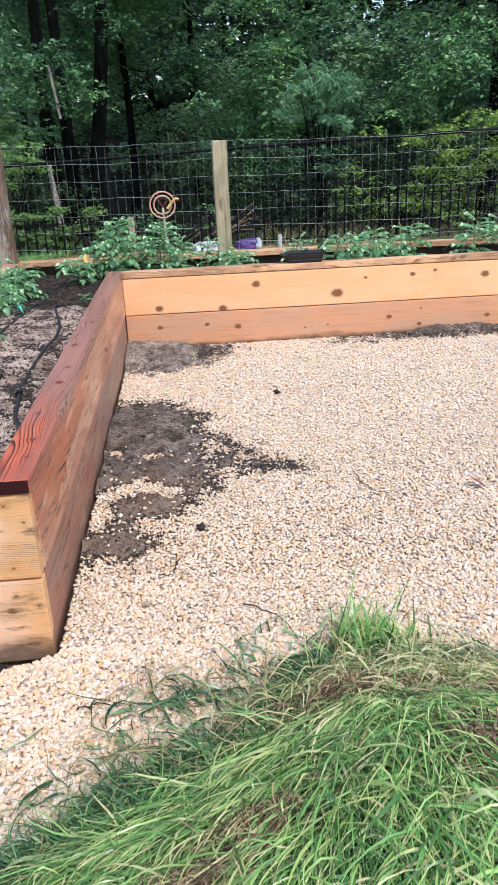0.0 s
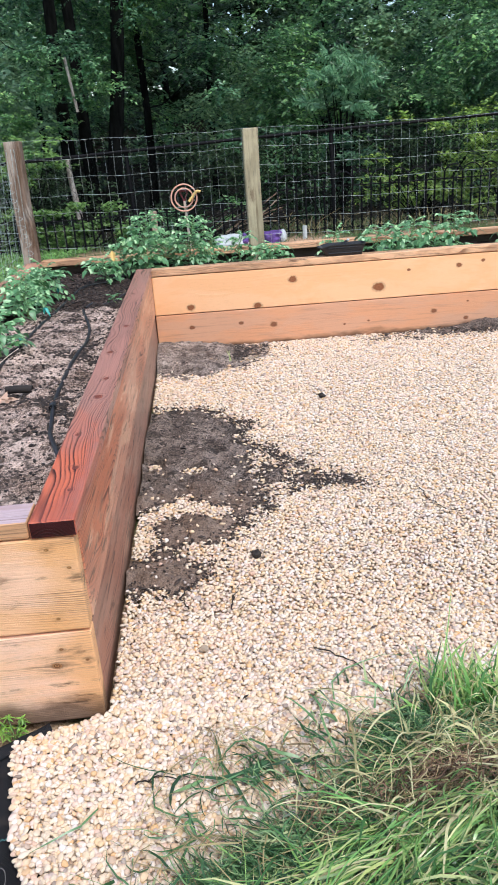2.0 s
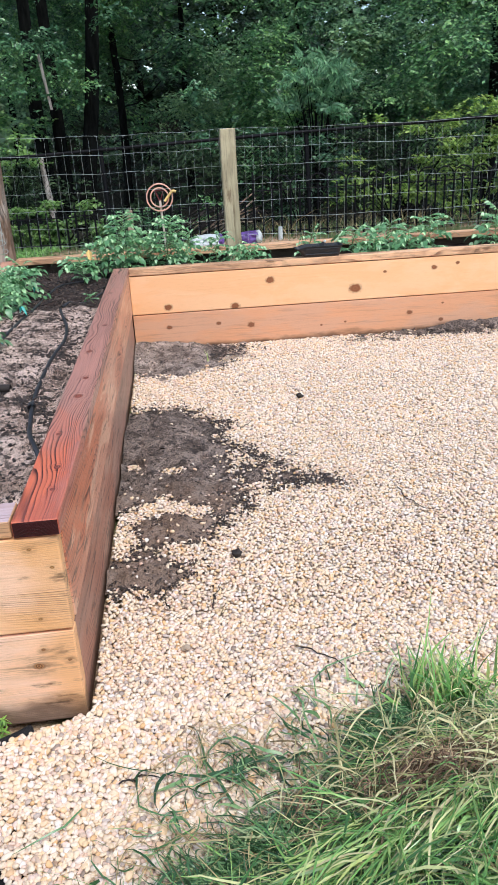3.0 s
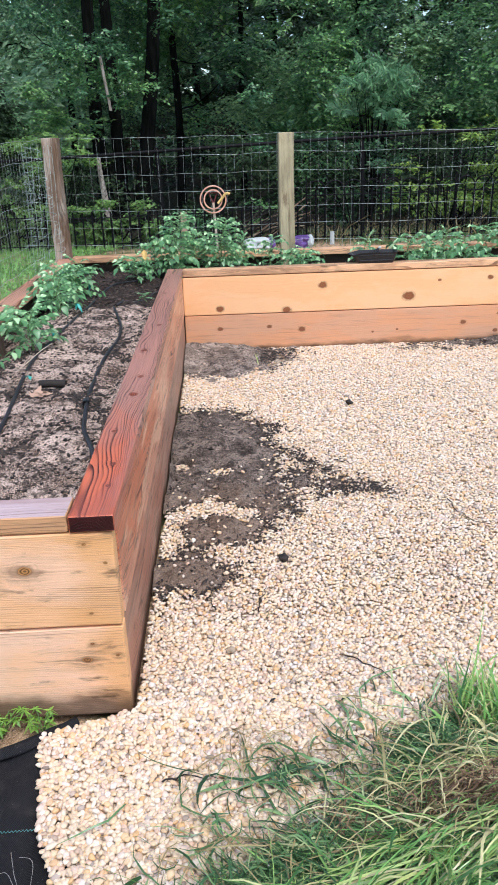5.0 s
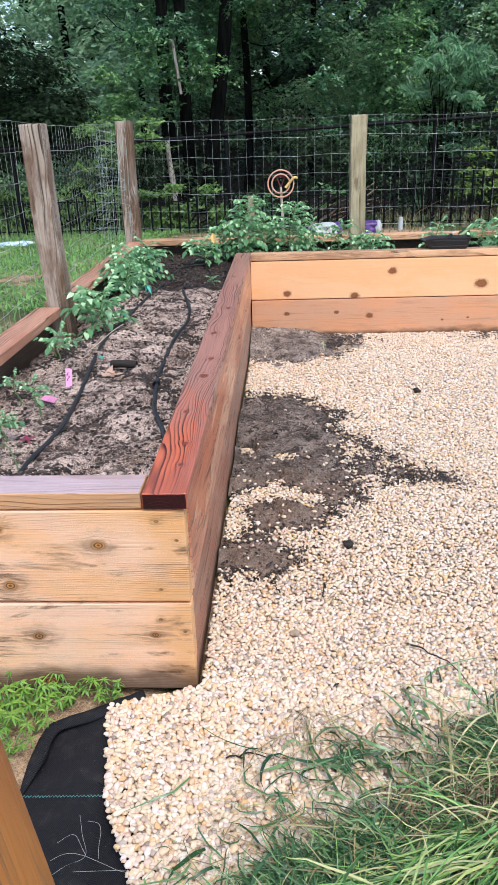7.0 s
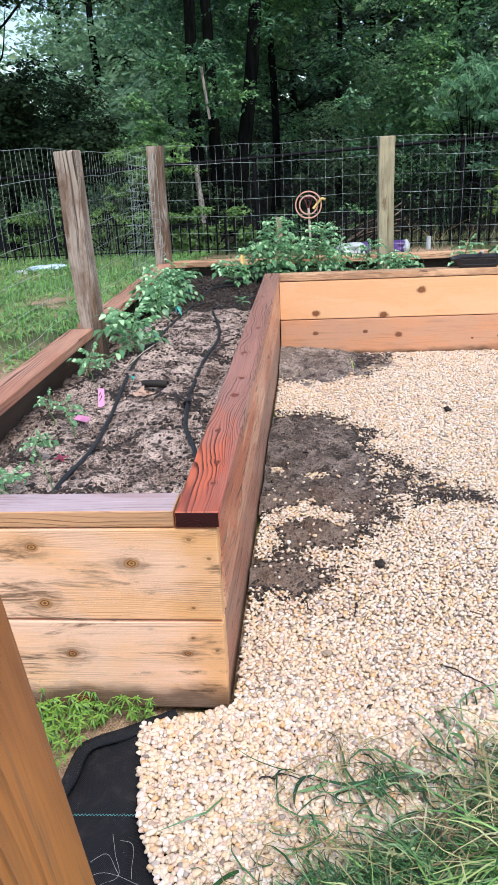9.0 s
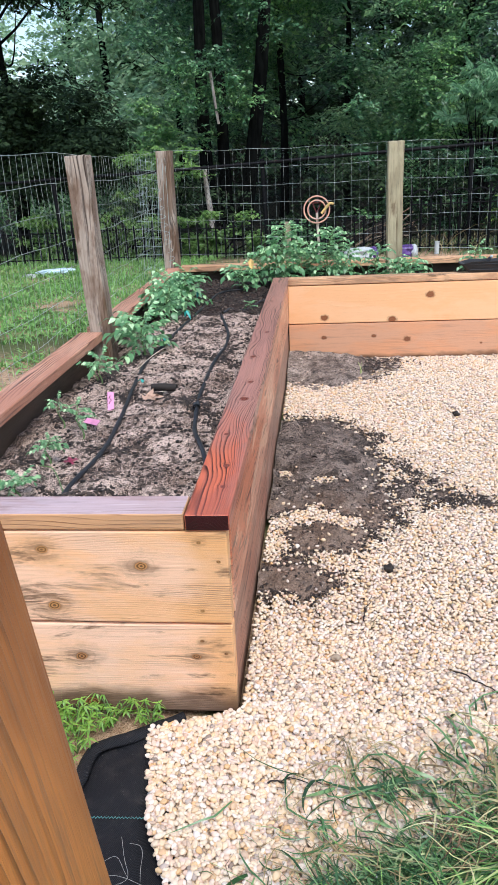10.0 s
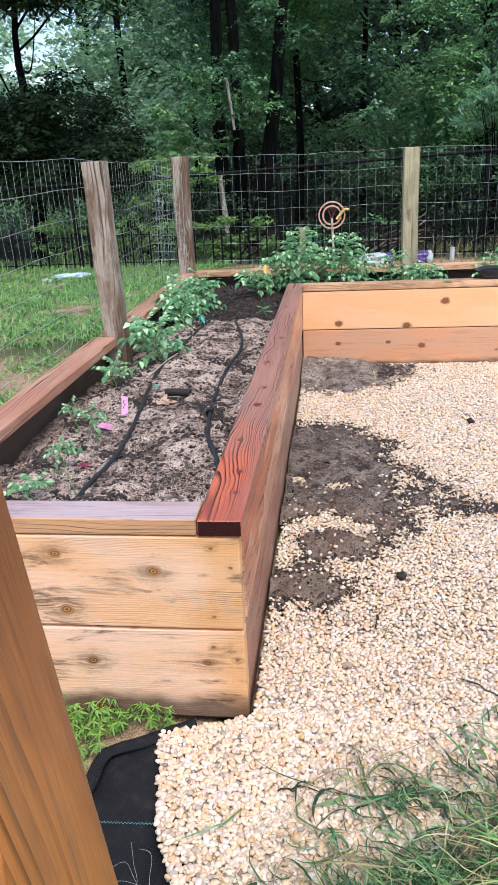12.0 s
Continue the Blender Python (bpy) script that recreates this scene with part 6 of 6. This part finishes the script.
def tag_strip(x, y, yaw, tilt, label, flat=False):
    ob = empty("plant_tag", x, y, float(bed_z(x, y)), yaw)
    bm = box_bm(0.022, 0.0012, 0.085 if flat else 0.066, 0.0004, 1)
    blade = part("strip", bm, M_PINK, ob)
    m = pose(0, 0, 0.022, 0, 0, 90) @ pose(0, 0, 0, 84, 0, 0) @ pose(0, 0, 0, 0, 0, 32) if flat else pose(0, 0, 0.030, tilt, 8, 0)
    blade.matrix_basis = m
    for k, (zz, w) in enumerate(((0.014, 0.012), (0.004, 0.009), (-0.006, 0.011))):
        bar = part("writing", box_bm(0.0032, 0.0006, w, 0), M_INK, blade, "dark pen stroke" if k == 0 else "")
        bar.matrix_basis = pose(-0.004 + 0.005 * (k % 2), -0.0011, zz, 0, 25 - 30 * (k % 2), 0)
    return tagged(ob, label, "plant tag", "pink plant tags")


tag_strip(-0.540, 1.035, 20, -28, "pink plastic plant tag with dark pen marks, stuck upright in soil")
tag_strip(-0.548, 0.835, -43, 0, "pink plastic plant tag lying flat on the soil", True)


def tie(x, y, z, yaw, label):
    ob = empty("plant_tie", x, y, z, yaw)
    for k, a in enumerate((-35, 30, 160)):
        v, f = leaflet(0.050 - 0.008 * k, 0.016, 0.5)
        p = put_mesh("ribbon", fast_mesh("ribbon", turned(v, radians(a), 0.5 + 0.2 * k, 0.3, (0, 0, 0)), f, True), M_TEAL, ob)
    return tagged(ob, label, "plant tie", "teal plant ties")


tie(-0.505, 1.77, 0.470, 30, "teal plastic tape tied round a tomato stem")
tie(-0.500, 2.38, 0.470, -20, "teal plastic tape tied round a tomato stem")
tie(-0.520, 2.88, 0.480, 60, "teal plastic tape tied round a tomato stem")
tie(-0.505, 1.33, 0.412, 10, "teal plastic tape lying on the hose")

tube_line = [(-0.430, 1.205, 0.415), (-0.385, 1.200, 0.417), (-0.335, 1.196, 0.414)]
tagged(tubes("bark_stick", [tube_line], 0.0145, M_CORK, None, 9), "short dark piece of bark-covered branch", "stick")
for k, (x, y, size, yaw) in enumerate(((-0.432, 1.120, 0.062, 0.5), (-0.392, 1.085, 0.048, 2.2), (-0.372, 1.050, 0.036, 4.0))):
    lobes = []
    for m, (a, l) in enumerate(((0.0, 1.0), (0.8, 0.75), (-0.85, 0.8), (1.7, 0.5), (-1.8, 0.45))):
        v, f = leaflet(size * l, size * 0.62 * l, -0.55 if m % 2 else 0.35)
        lobes.append((turned(v, yaw + a, -0.25 + 0.14 * m, 0.5 - 0.25 * m, (x, y, float(bed_z(x, y)) + 0.012)), f))
    v, f = join(lobes)
    tagged(put_mesh("dead_leaf", fast_mesh("dead_leaf", v, f, True), M_DEAD), "curled tan dead leaf on the bed soil", "leaf", "dead leaves")
red = empty("red_seedling", -0.520, 0.530, float(bed_z(-0.52, 0.53)))
for k in range(6):
    v, f = leaflet(0.026, 0.014, 0.4)
    put_mesh("leaf", fast_mesh("leaf", turned(v, k * 1.05, -0.7 + 0.2 * (k % 2), 0, (0, 0, 0.004)), f, True), M_RED, red)
tagged(red, "tiny crimson-leaved seedling in the soil", "seedling")
stick = tubes("stalk", [spline([(-0.565, 0.42, 0.44), (-0.52, 0.40, 0.435), (-0.46, 0.30, 0.405)], 12)], 0.0018, M_STEM, None, 5)
tagged(stick, "pale fallen plant stalk on the soil", "stalk")
stick = tubes("stalk", [spline([(-0.452, 1.56, 0.475), (-0.49, 1.505, 0.458), (-0.53, 1.447, 0.43), (-0.566, 1.395, 0.408)], 14)], 0.0014, M_PALEWOOD, None, 5)
tagged(stick, "pale dry stalk leaning across the soil", "stalk")
v, f = ribbons(np.array([[-0.70, 0.22, 0.39], [-0.695, 0.225, 0.39], [-0.705, 0.23, 0.39]]), unit(np.array([[0.0, 0, 1.0], [0.15, 0, 1], [-0.25, 0.1, 1]])), np.array([[0.02, 0, -0.02], [0.1, 0, -0.1], [-0.3, 0, -0.3]]), np.array([0.16, 0.13, 0.10]), np.array([0.008, 0.007, 0.006]))
tagged(put_mesh("grass_sprout", fast_mesh("grass_sprout", v, f, True), M_GRASS), "green grass sprout in the bed's corner", "grass")


# black tray standing on the back rail
def trough(x, y, z, yaw):
    ob = empty("planter_tray", x, y, z, yaw)
    lx, ly, h, wall = 0.25, 0.11, 0.066, 0.004
    bm = bmesh.new()
    rings = []
    for sx, sy, zz in ((0.84, 0.72, 0.0), (1.0, 1.0, h), (1.03, 1.08, h), (1.03, 1.08, h - 0.004), (0.97, 0.93, h - 0.003), (0.82, 0.68, wall)):
        ring = []
        for k in range(28):
            a = 2 * math.pi * k / 28
            c, s = math.cos(a), math.sin(a)
            px = math.copysign(abs(c) ** 0.22, c) * lx / 2 * sx
            py = math.copysign(abs(s) ** 0.22, s) * ly / 2 * sy
            if px < -0.10 and sx > 0.9:
                px -= 0.03
                zlow = 0.012
            else:
                zlow = 0.0
            ring.append(bm.verts.new((px, py, zz - zlow)))
        rings.append(ring)
    for a, b in zip(rings, rings[1:]):
        for k in range(28):
            bm.faces.new((a[k], a[(k + 1) % 28], b[(k + 1) % 28], b[k]))
    bm.faces.new(list(reversed(rings[0])))
    bm.faces.new(rings[-1])
    part("tray", bm, M_TROUGH, ob)
    for zz in (0.018, 0.05):
        bar = part("rib", box_bm(0.20, 0.004, 0.006, 0.001, 1), M_TROUGH, ob)
        bar.matrix_basis = pose(0.0, -0.047 - 0.06 * (zz - 0.018) * 2, zz, -12, 0, 0)
    return tagged(ob, "long black plastic planter tray standing on the timber rail", "planter tray")


trough(1.165, 3.105, TOP, -2)
clip = empty("garden_clip", 1.175, 3.115, TOP + 0.060)
v, f = tube([(0, 0, -0.02), (0.004, 0, 0.012), (0.012, -0.004, 0.020)], [0.010, 0.011, 0.006], 8)
put_mesh("body", fast_mesh("body", v, f, True), M_TROUGH, clip)
bm = bmesh.new()
bmesh.ops.create_icosphere(bm, subdivisions=2, radius=0.009)
part("tip", bm, M_WHITE, clip, "white tip").location = (0.016, -0.006, 0.024)
tagged(clip, "small black clip with a white tip on the tray", "clip")

# ---- ground cloth, threads and weeds before the bed's end ----
CLOTH_L = ((-0.130, -0.014), (-0.185, -0.048), (-0.235, -0.080), (-0.280, -0.098), (-0.312, -0.118), (-0.324, -0.153), (-0.326, -0.200), (-0.329, -0.243), (-0.332, -0.323), (-0.335, -0.420), (-0.345, -0.560), (-0.36, -0.80), (-0.36, -1.1))
edge_line = spline(CLOTH_L, 110)
rows = []
for px, py in edge_line:
    u = np.linspace(0, 1, 34)
    end = -0.03 + 0.09 * float(smoothstep(-0.04, -0.16, py))
    rows.append(np.column_stack([px + (end - px) * u, py - 0.02 * u * (1 - u), u * abs(end - px)]))
rows = np.array(rows)
gx, gy, gd = rows[..., 0], rows[..., 1], rows[..., 2]
from_end = np.minimum(gd, 10)
gz = ground_z(gx, gy) + 0.012 + 0.009 * wobble(gx, gy, 0.11, 3) + 0.018 * smoothstep(-0.155, -0.185, gx + 0.12 * (gy + 0.2)) * smoothstep(-0.33, -0.20, gx)
nv, nu = gx.shape
i, j = np.meshgrid(np.arange(nv - 1), np.arange(nu - 1), indexing="ij")
a = i * nu + j
base = (np.stack([gx, gy, gz], -1).reshape(-1, 3), np.stack([a, a + 1, a + nu + 1, a + nu], -1).reshape(-1, 4))
# the loose edge turned over on itself
lip = edge_line[edge_line[:, 1] > -0.34]
along = unit(np.gradient(lip, axis=0))
inward = np.column_stack([-along[:, 1], along[:, 0]])
inward *= np.where(inward[:, :1] + 0.3 * -inward[:, 1:] < 0, -1, 1)
thick = 1 - smoothstep(-0.20, -0.33, lip[:, 1])
fold = []
for off, up in ((0.000, 0.004), (-0.004, 0.014), (-0.001, 0.023), (0.007, 0.028), (0.017, 0.027), (0.024, 0.022), (0.026, 0.018)):
    ripple = 1 + 0.25 * wobble(lip[:, 0] * 1.0, lip[:, 1], 0.05, 2)
    xy = lip + inward * (off * thick * ripple)[:, None]
    fold.append(np.column_stack([xy, ground_z(xy[:, 0], xy[:, 1]) + 0.012 + up * thick * ripple]))
fold = np.stack(fold, 1)
i, j = np.meshgrid(np.arange(fold.shape[0] - 1), np.arange(fold.shape[1] - 1), indexing="ij")
a = i * fold.shape[1] + j
flap = (fold.reshape(-1, 3), np.stack([a, a + 1, a + fold.shape[1] + 1, a + fold.shape[1]], -1).reshape(-1, 4))
v, f = join([base, flap])
cloth = put_mesh("ground_cloth", fast_mesh("ground_cloth", v, f, True), M_CLOTH)
solid = cloth.modifiers.new("thickness", "SOLIDIFY")
solid.thickness = 0.002
tagged(cloth, "black woven weed-barrier cloth, folded at its edge under the gravel", "ground cloth")


def on_cloth(x, y):
    return ground_z(np.asarray(x), np.asarray(y)) + 0.036


zig = [(x, -0.303 + 0.02 * (x + 0.17) + (0.0022 if k % 2 else -0.0022), float(on_cloth(x, -0.30))) for k, x in enumerate(np.arange(-0.315, -0.15, 0.0035))]
tagged(tubes("stitching", [zig], 0.0008, M_CYAN, None, 3), "cyan zigzag stitch across the black cloth", "thread")
THREADS = (((-0.218, -0.475), (-0.19, -0.449), (-0.158, -0.429), (-0.174, -0.388), (-0.189, -0.347)), ((-0.158, -0.429), (-0.121, -0.444), (-0.087, -0.457), (-0.054, -0.459)),
           ((-0.171, -0.359), (-0.15, -0.364), (-0.141, -0.381), (-0.138, -0.409), (-0.133, -0.435)), ((-0.22, -0.439), (-0.201, -0.427), (-0.182, -0.424), (-0.158, -0.429)),
           ((-0.217, -0.404), (-0.197, -0.388), (-0.184, -0.391), (-0.169, -0.412), (-0.158, -0.427)), ((-0.173, -0.459), (-0.109, -0.456), (-0.042, -0.453)))
for k, pts in enumerate(THREADS):
    l = spline(pts, 24)
    z = on_cloth(l[:, 0], l[:, 1]) + 0.002
    tagged(tubes("thread", [np.column_stack([l, z])], 0.00042, M_THREAD, None, 4), "loose white thread lying on the black cloth", "thread", "loose threads")


def weed(x, y, height, seed, label):
    g = np.random.default_rng(seed)
    ob = empty("weed", x, y, float(ground_z(x, y)) + 0.005)
    for k in range(int(g.integers(6, 10))):
        az = k * 2.4 + g.uniform(0, 0.6)
        reach = height * g.uniform(0.3, 0.9)
        tip = np.array((math.cos(az) * reach, math.sin(az) * reach, height * g.uniform(0.5, 1.1)))
        s = np.linspace(0, 1, 6)[:, None]
        v, f = tube(tip * s + np.array((0, 0, 0.012)) * np.sin(s * 3.1), 0.0014, 4)
        put_mesh("stem", fast_mesh("stem", v, f, True), M_STEM, ob)
        pieces = []
        for m in range(12):
            lv, lf = leaflet(height * (0.30 if m < 6 else 0.24) * g.uniform(0.75, 1.2), height * 0.085, 0.5)
            pieces.append((turned(lv, m * 1.05 + g.uniform(-0.25, 0.25), g.uniform(-0.5, 0.35), g.uniform(-0.4, 0.4), tip * (1.0 if m < 6 else 0.6)), lf))
        v, f = join(pieces)
        put_mesh("leaf_whorl", fast_mesh("leaf_whorl", v, f, True), M_WEED, ob)
    return tagged(ob, label, "weed", "weeds by the bed")


for k, (x, y, hh) in enumerate(((-0.376, -0.060, 0.07), (-0.355, -0.115, 0.06), (-0.410, -0.090, 0.07), (-0.400, -0.020, 0.07), (-0.311, -0.045, 0.055), (-0.295, -0.020, 0.07), (-0.206, -0.025, 0.06), (-0.450, -0.05, 0.07), (-0.44, -0.14, 0.07),
                                (-0.385, -0.175, 0.05), (-0.49, -0.10, 0.06), (-0.53, -0.03, 0.07), (-0.37, -0.30, 0.05), (-0.42, -0.24, 0.06))):
    weed(x, y, hh, 300 + k, "bright green narrow-leaved weed growing by the bed's end")
v, f = ribbons(np.array([[-0.425, -0.016, -0.03], [-0.420, -0.012, -0.03], [-0.39, -0.014, -0.03]]), unit(np.array([[-0.1, 0, 1.0], [0.05, 0, 1], [0.3, 0, 1]])), np.array([[-0.05, 0, -0.02], [0.02, 0, -0.1], [0.2, 0, -0.2]]), np.array([0.14, 0.13, 0.11]), np.array([0.008, 0.007, 0.007]))
tagged(put_mesh("grass_sprout", fast_mesh("grass_sprout", v, f, True), M_GRASS), "tall grass blades against the end plank", "grass")


# ---- loose things on the gravel ----
def twig(points, radius, label):
    l = spline(points, 16)
    l = l + rng.normal(0, 0.0022, l.shape)
    z = gravel_z(l[:, 0], l[:, 1]) + 0.010 + 0.004 * np.sin(np.arange(len(l)))
    u = np.linspace(0, 1, len(l))
    v, f = tube(np.column_stack([l, z]), radius * (1.2 - 0.7 * u), 5)
    return tagged(put_mesh("twig", fast_mesh("twig", v, f, True), M_CORK), label, "twig", "twigs on the gravel")


for pts in (((0.302, 0.329), (0.312, 0.39), (0.332, 0.45)), ((0.166, 0.402), (0.180, 0.44), (0.215, 0.489)), ((0.186, 0.35), (0.172, 0.39), (0.160, 0.41)), ((1.000, 0.945), (1.010, 0.86), (1.036, 0.80), (1.09, 0.745)),
            ((0.50, 0.14), (0.56, 0.10), (0.61, 0.03), (0.63, -0.05)), ((0.08, -0.22), (0.13, -0.205), (0.19, -0.22)), ((0.66, 1.32), (0.70, 1.30), (0.74, 1.275)), ((0.50, 1.62), (0.53, 1.66), (0.56, 1.70))):
    twig(pts, 0.0017, "thin dark twig lying on pale gravel")


def dark_stone(x, y, r, label, material):
    bm = bmesh.new()
    bmesh.ops.create_icosphere(bm, subdivisions=3, radius=r)
    for v in bm.verts:
        v.co *= 1 + 0.55 * noise.noise(v.co * 75 + Vector((x, y, 0)) * 7)
        v.co.z *= 0.7
    ob = part("dark_stone", bm, material)
    ob.location = (x, y, float(gravel_z(x, y)) + r * 0.55 + 0.004)
    return tagged(ob, label, "stone", "dark stones on the gravel")


dark_stone(0.392, 0.600, 0.016, "dark brown clod on the pale gravel", M_CORK)
dark_stone(0.372, 0.500, 0.009, "reddish brown clod on the pale gravel", M_DEAD)
dark_stone(0.831, 1.990, 0.016, "small dark stone on the pale gravel", M_CORK)
dark_stone(0.225, 0.175, 0.011, "grey stone among the pale pebbles", M_STAKE)
v, f = leaflet(0.07, 0.04, -0.3)
tagged(put_mesh("dead_leaf", fast_mesh("dead_leaf", turned(v, 2.6, -0.2, 0.3, (1.44, 0.74, 0.02)), f, True), M_RED), "curled red-brown leaf on the gravel", "leaf", "dead leaves")
v, f = ribbons(np.array([[0.42, 2.66, 0.03], [0.424, 2.662, 0.03], [0.416, 2.657, 0.03]]), unit(np.array([[0.2, 0, 1.0], [-0.2, 0, 1], [0.05, 0.1, 1]])), np.array([[0.1, 0, -0.1], [-0.1, 0, -0.1], [0, 0, 0]]), np.array([0.09, 0.08, 0.07]), np.array([0.006, 0.005, 0.005]))
tagged(put_mesh("grass_sprout", fast_mesh("grass_sprout", v, f, True), M_GRASS), "small green sprout through the spilled soil", "grass")

# ---- post close to the way ----
gate_post = empty("gate_post", 0.0, 0.0, 0.0)
bm = box_bm(1.35, 0.089, 0.089, 0.007, 3)
p = part("post", bm, M_HANDRAIL, gate_post)
p.matrix_basis = pose(0.064, -0.998, 0.761, 7.6, -1.5, 0) @ pose(-0.0475, -0.0445, 0.05) @ pose(0, 0, 0, 0, -90, 0)
tagged(gate_post, "oiled orange-brown square timber post leaning over the bank", "gate post")


# ---- beyond the beds ----
def garden_tool(x, y):
    z0 = float(ground_z(x, y)) - 0.05
    ob = empty("garden_fork", x, y, z0)
    h = 0.52 - z0
    tubes("shaft", [[(0.03, 0, 0.0), (0, 0, h - 0.02)]], 0.016, M_PALEWOOD, ob, 8)
    tubes("grip", [[(-0.055, 0, h + 0.105), (0.055, 0, h + 0.105)]], 0.013, M_MAROON, ob, 8, label="maroon D-shaped grip")
    for s in (-1, 1):
        tubes("grip_arm", [[(0, 0, h - 0.03), (s * 0.03, 0, h + 0.04), (s * 0.055, 0, h + 0.105)]], 0.009, M_MAROON, ob, 6)
    for r in (0.165, 0.115):
        a = np.linspace(0, 2 * np.pi, 41)
        tubes("ring", [np.column_stack([r * np.cos(a), np.full(41, -0.03), h + 0.02 + r * np.sin(a)])], 0.011, M_RING, ob, 6, label="pinkish hose ring")
    tubes("clasp", [spline([(0.06, -0.05, h - 0.03), (0.12, -0.05, h + 0.04), (0.17, -0.05, h + 0.09), (0.215, -0.05, h + 0.08)], 12)], 0.018, M_YELLOW, ob, 7, label="yellow clasp")
    return tagged(ob, "garden fork with maroon grip hung with pink hose rings", "garden fork")


garden_tool(0.155, 8.55)


def bag(x, y, sx, sy, sz, yaw, material, label, end=None):
    z0 = float(ground_z(x, y)) - 0.01
    ob = empty("soil_bag", x, y, z0, yaw)
    bm = bmesh.new()
    bmesh.ops.create_icosphere(bm, subdivisions=4, radius=1.0)
    for v in bm.verts:
        c = v.co
        c.x, c.y, c.z = (math.copysign(abs(k) ** 0.6, k) for k in c)
        c *= 1 + 0.30 * noise.noise(c * 1.6 + Vector((x * 9, 0, 0))) + 0.16 * noise.noise(c * 4.5 + Vector((0, x * 5, 0)))
        c.x *= sx / 2
        c.y *= sy / 2
        c.z = (c.z + 1) * sz / 2
    body = part("bag", bm, material, ob)
    for f in body.data.polygons:
        f.use_smooth = True
    if end is not None:
        bm = bmesh.new()
        bmesh.ops.create_icosphere(bm, subdivisions=3, radius=1.0)
        for v in bm.verts:
            c = v.co
            c *= 1 + 0.12 * noise.noise(c * 3 + Vector((y, 3, 0)))
            c.x *= sx * 0.16
            c.y *= sy * 0.54
            c.z = (c.z + 1) * sz * 0.54
        e = part("bag_end", bm, end, ob, "purple printed end")
        e.location = (sx * 0.42, 0, 0)
    return tagged(ob, label, "bag", "bags by the fence")


bag(0.72, 8.45, 0.40, 0.26, 0.15, 8, M_WHITE, "white plastic soil bag with a purple end", M_BAG_PURPLE)
bag(1.27, 8.45, 0.32, 0.24, 0.17, -6, M_BAG_PURPLE, "purple and white plastic soil bag lying by the fence", M_WHITE)
bag(-3.28, 8.15, 0.46, 0.17, 0.07, 20, M_BAG_BLUE, "crumpled pale blue plastic bag on the lawn")
bag(-3.55, 7.85, 0.17, 0.10, 0.05, -20, M_WHITE, "crumpled white plastic bag on the lawn")
stake = empty("wooden_stake", -0.14, 6.5, float(ground_z(-0.14, 6.5)) - 0.1)
p = part("stake", box_bm(0.78, 0.06, 0.06, 0.004), M_STAKE, stake)
p.matrix_basis = pose(0, 0, 0.36) @ pose(0, 0, 0, 0, -90, 0)
tagged(stake, "grey wooden stake standing in the grass", "stake")
pipe = tubes("white_pipe", [[(1.74, 8.75, -0.15), (1.74, 8.75, 0.06)]], 0.030, M_WHITE, None, 12)
tagged(pipe, "short white plastic pipe standing by the fence", "pipe")
sticks = []
g = np.random.default_rng(9)
brush = empty("brush_pile", 0.75, 9.6, -0.1)
for k in range(46):
    x0, y0 = g.uniform(-0.75, 0.2), g.uniform(-0.25, 0.3)
    l = g.uniform(0.5, 1.0)
    a = g.uniform(0.25, 0.6)
    b = np.array([(x0, y0, 0.02), (x0 + 0.5 * l, y0 + g.uniform(-0.1, 0.1), 0.55 * l * math.sin(a) + 0.05), (x0 + l * math.cos(a), y0 + g.uniform(-0.2, 0.2), l * math.sin(a) + g.uniform(-0.05, 0.1))])
    tubes("stick", [spline(b, 8)], g.uniform(0.005, 0.011), M_CORK if k % 4 else M_STAKE, brush, 5)
tagged(brush, "heap of bare cut branches behind the fence", "brush pile")
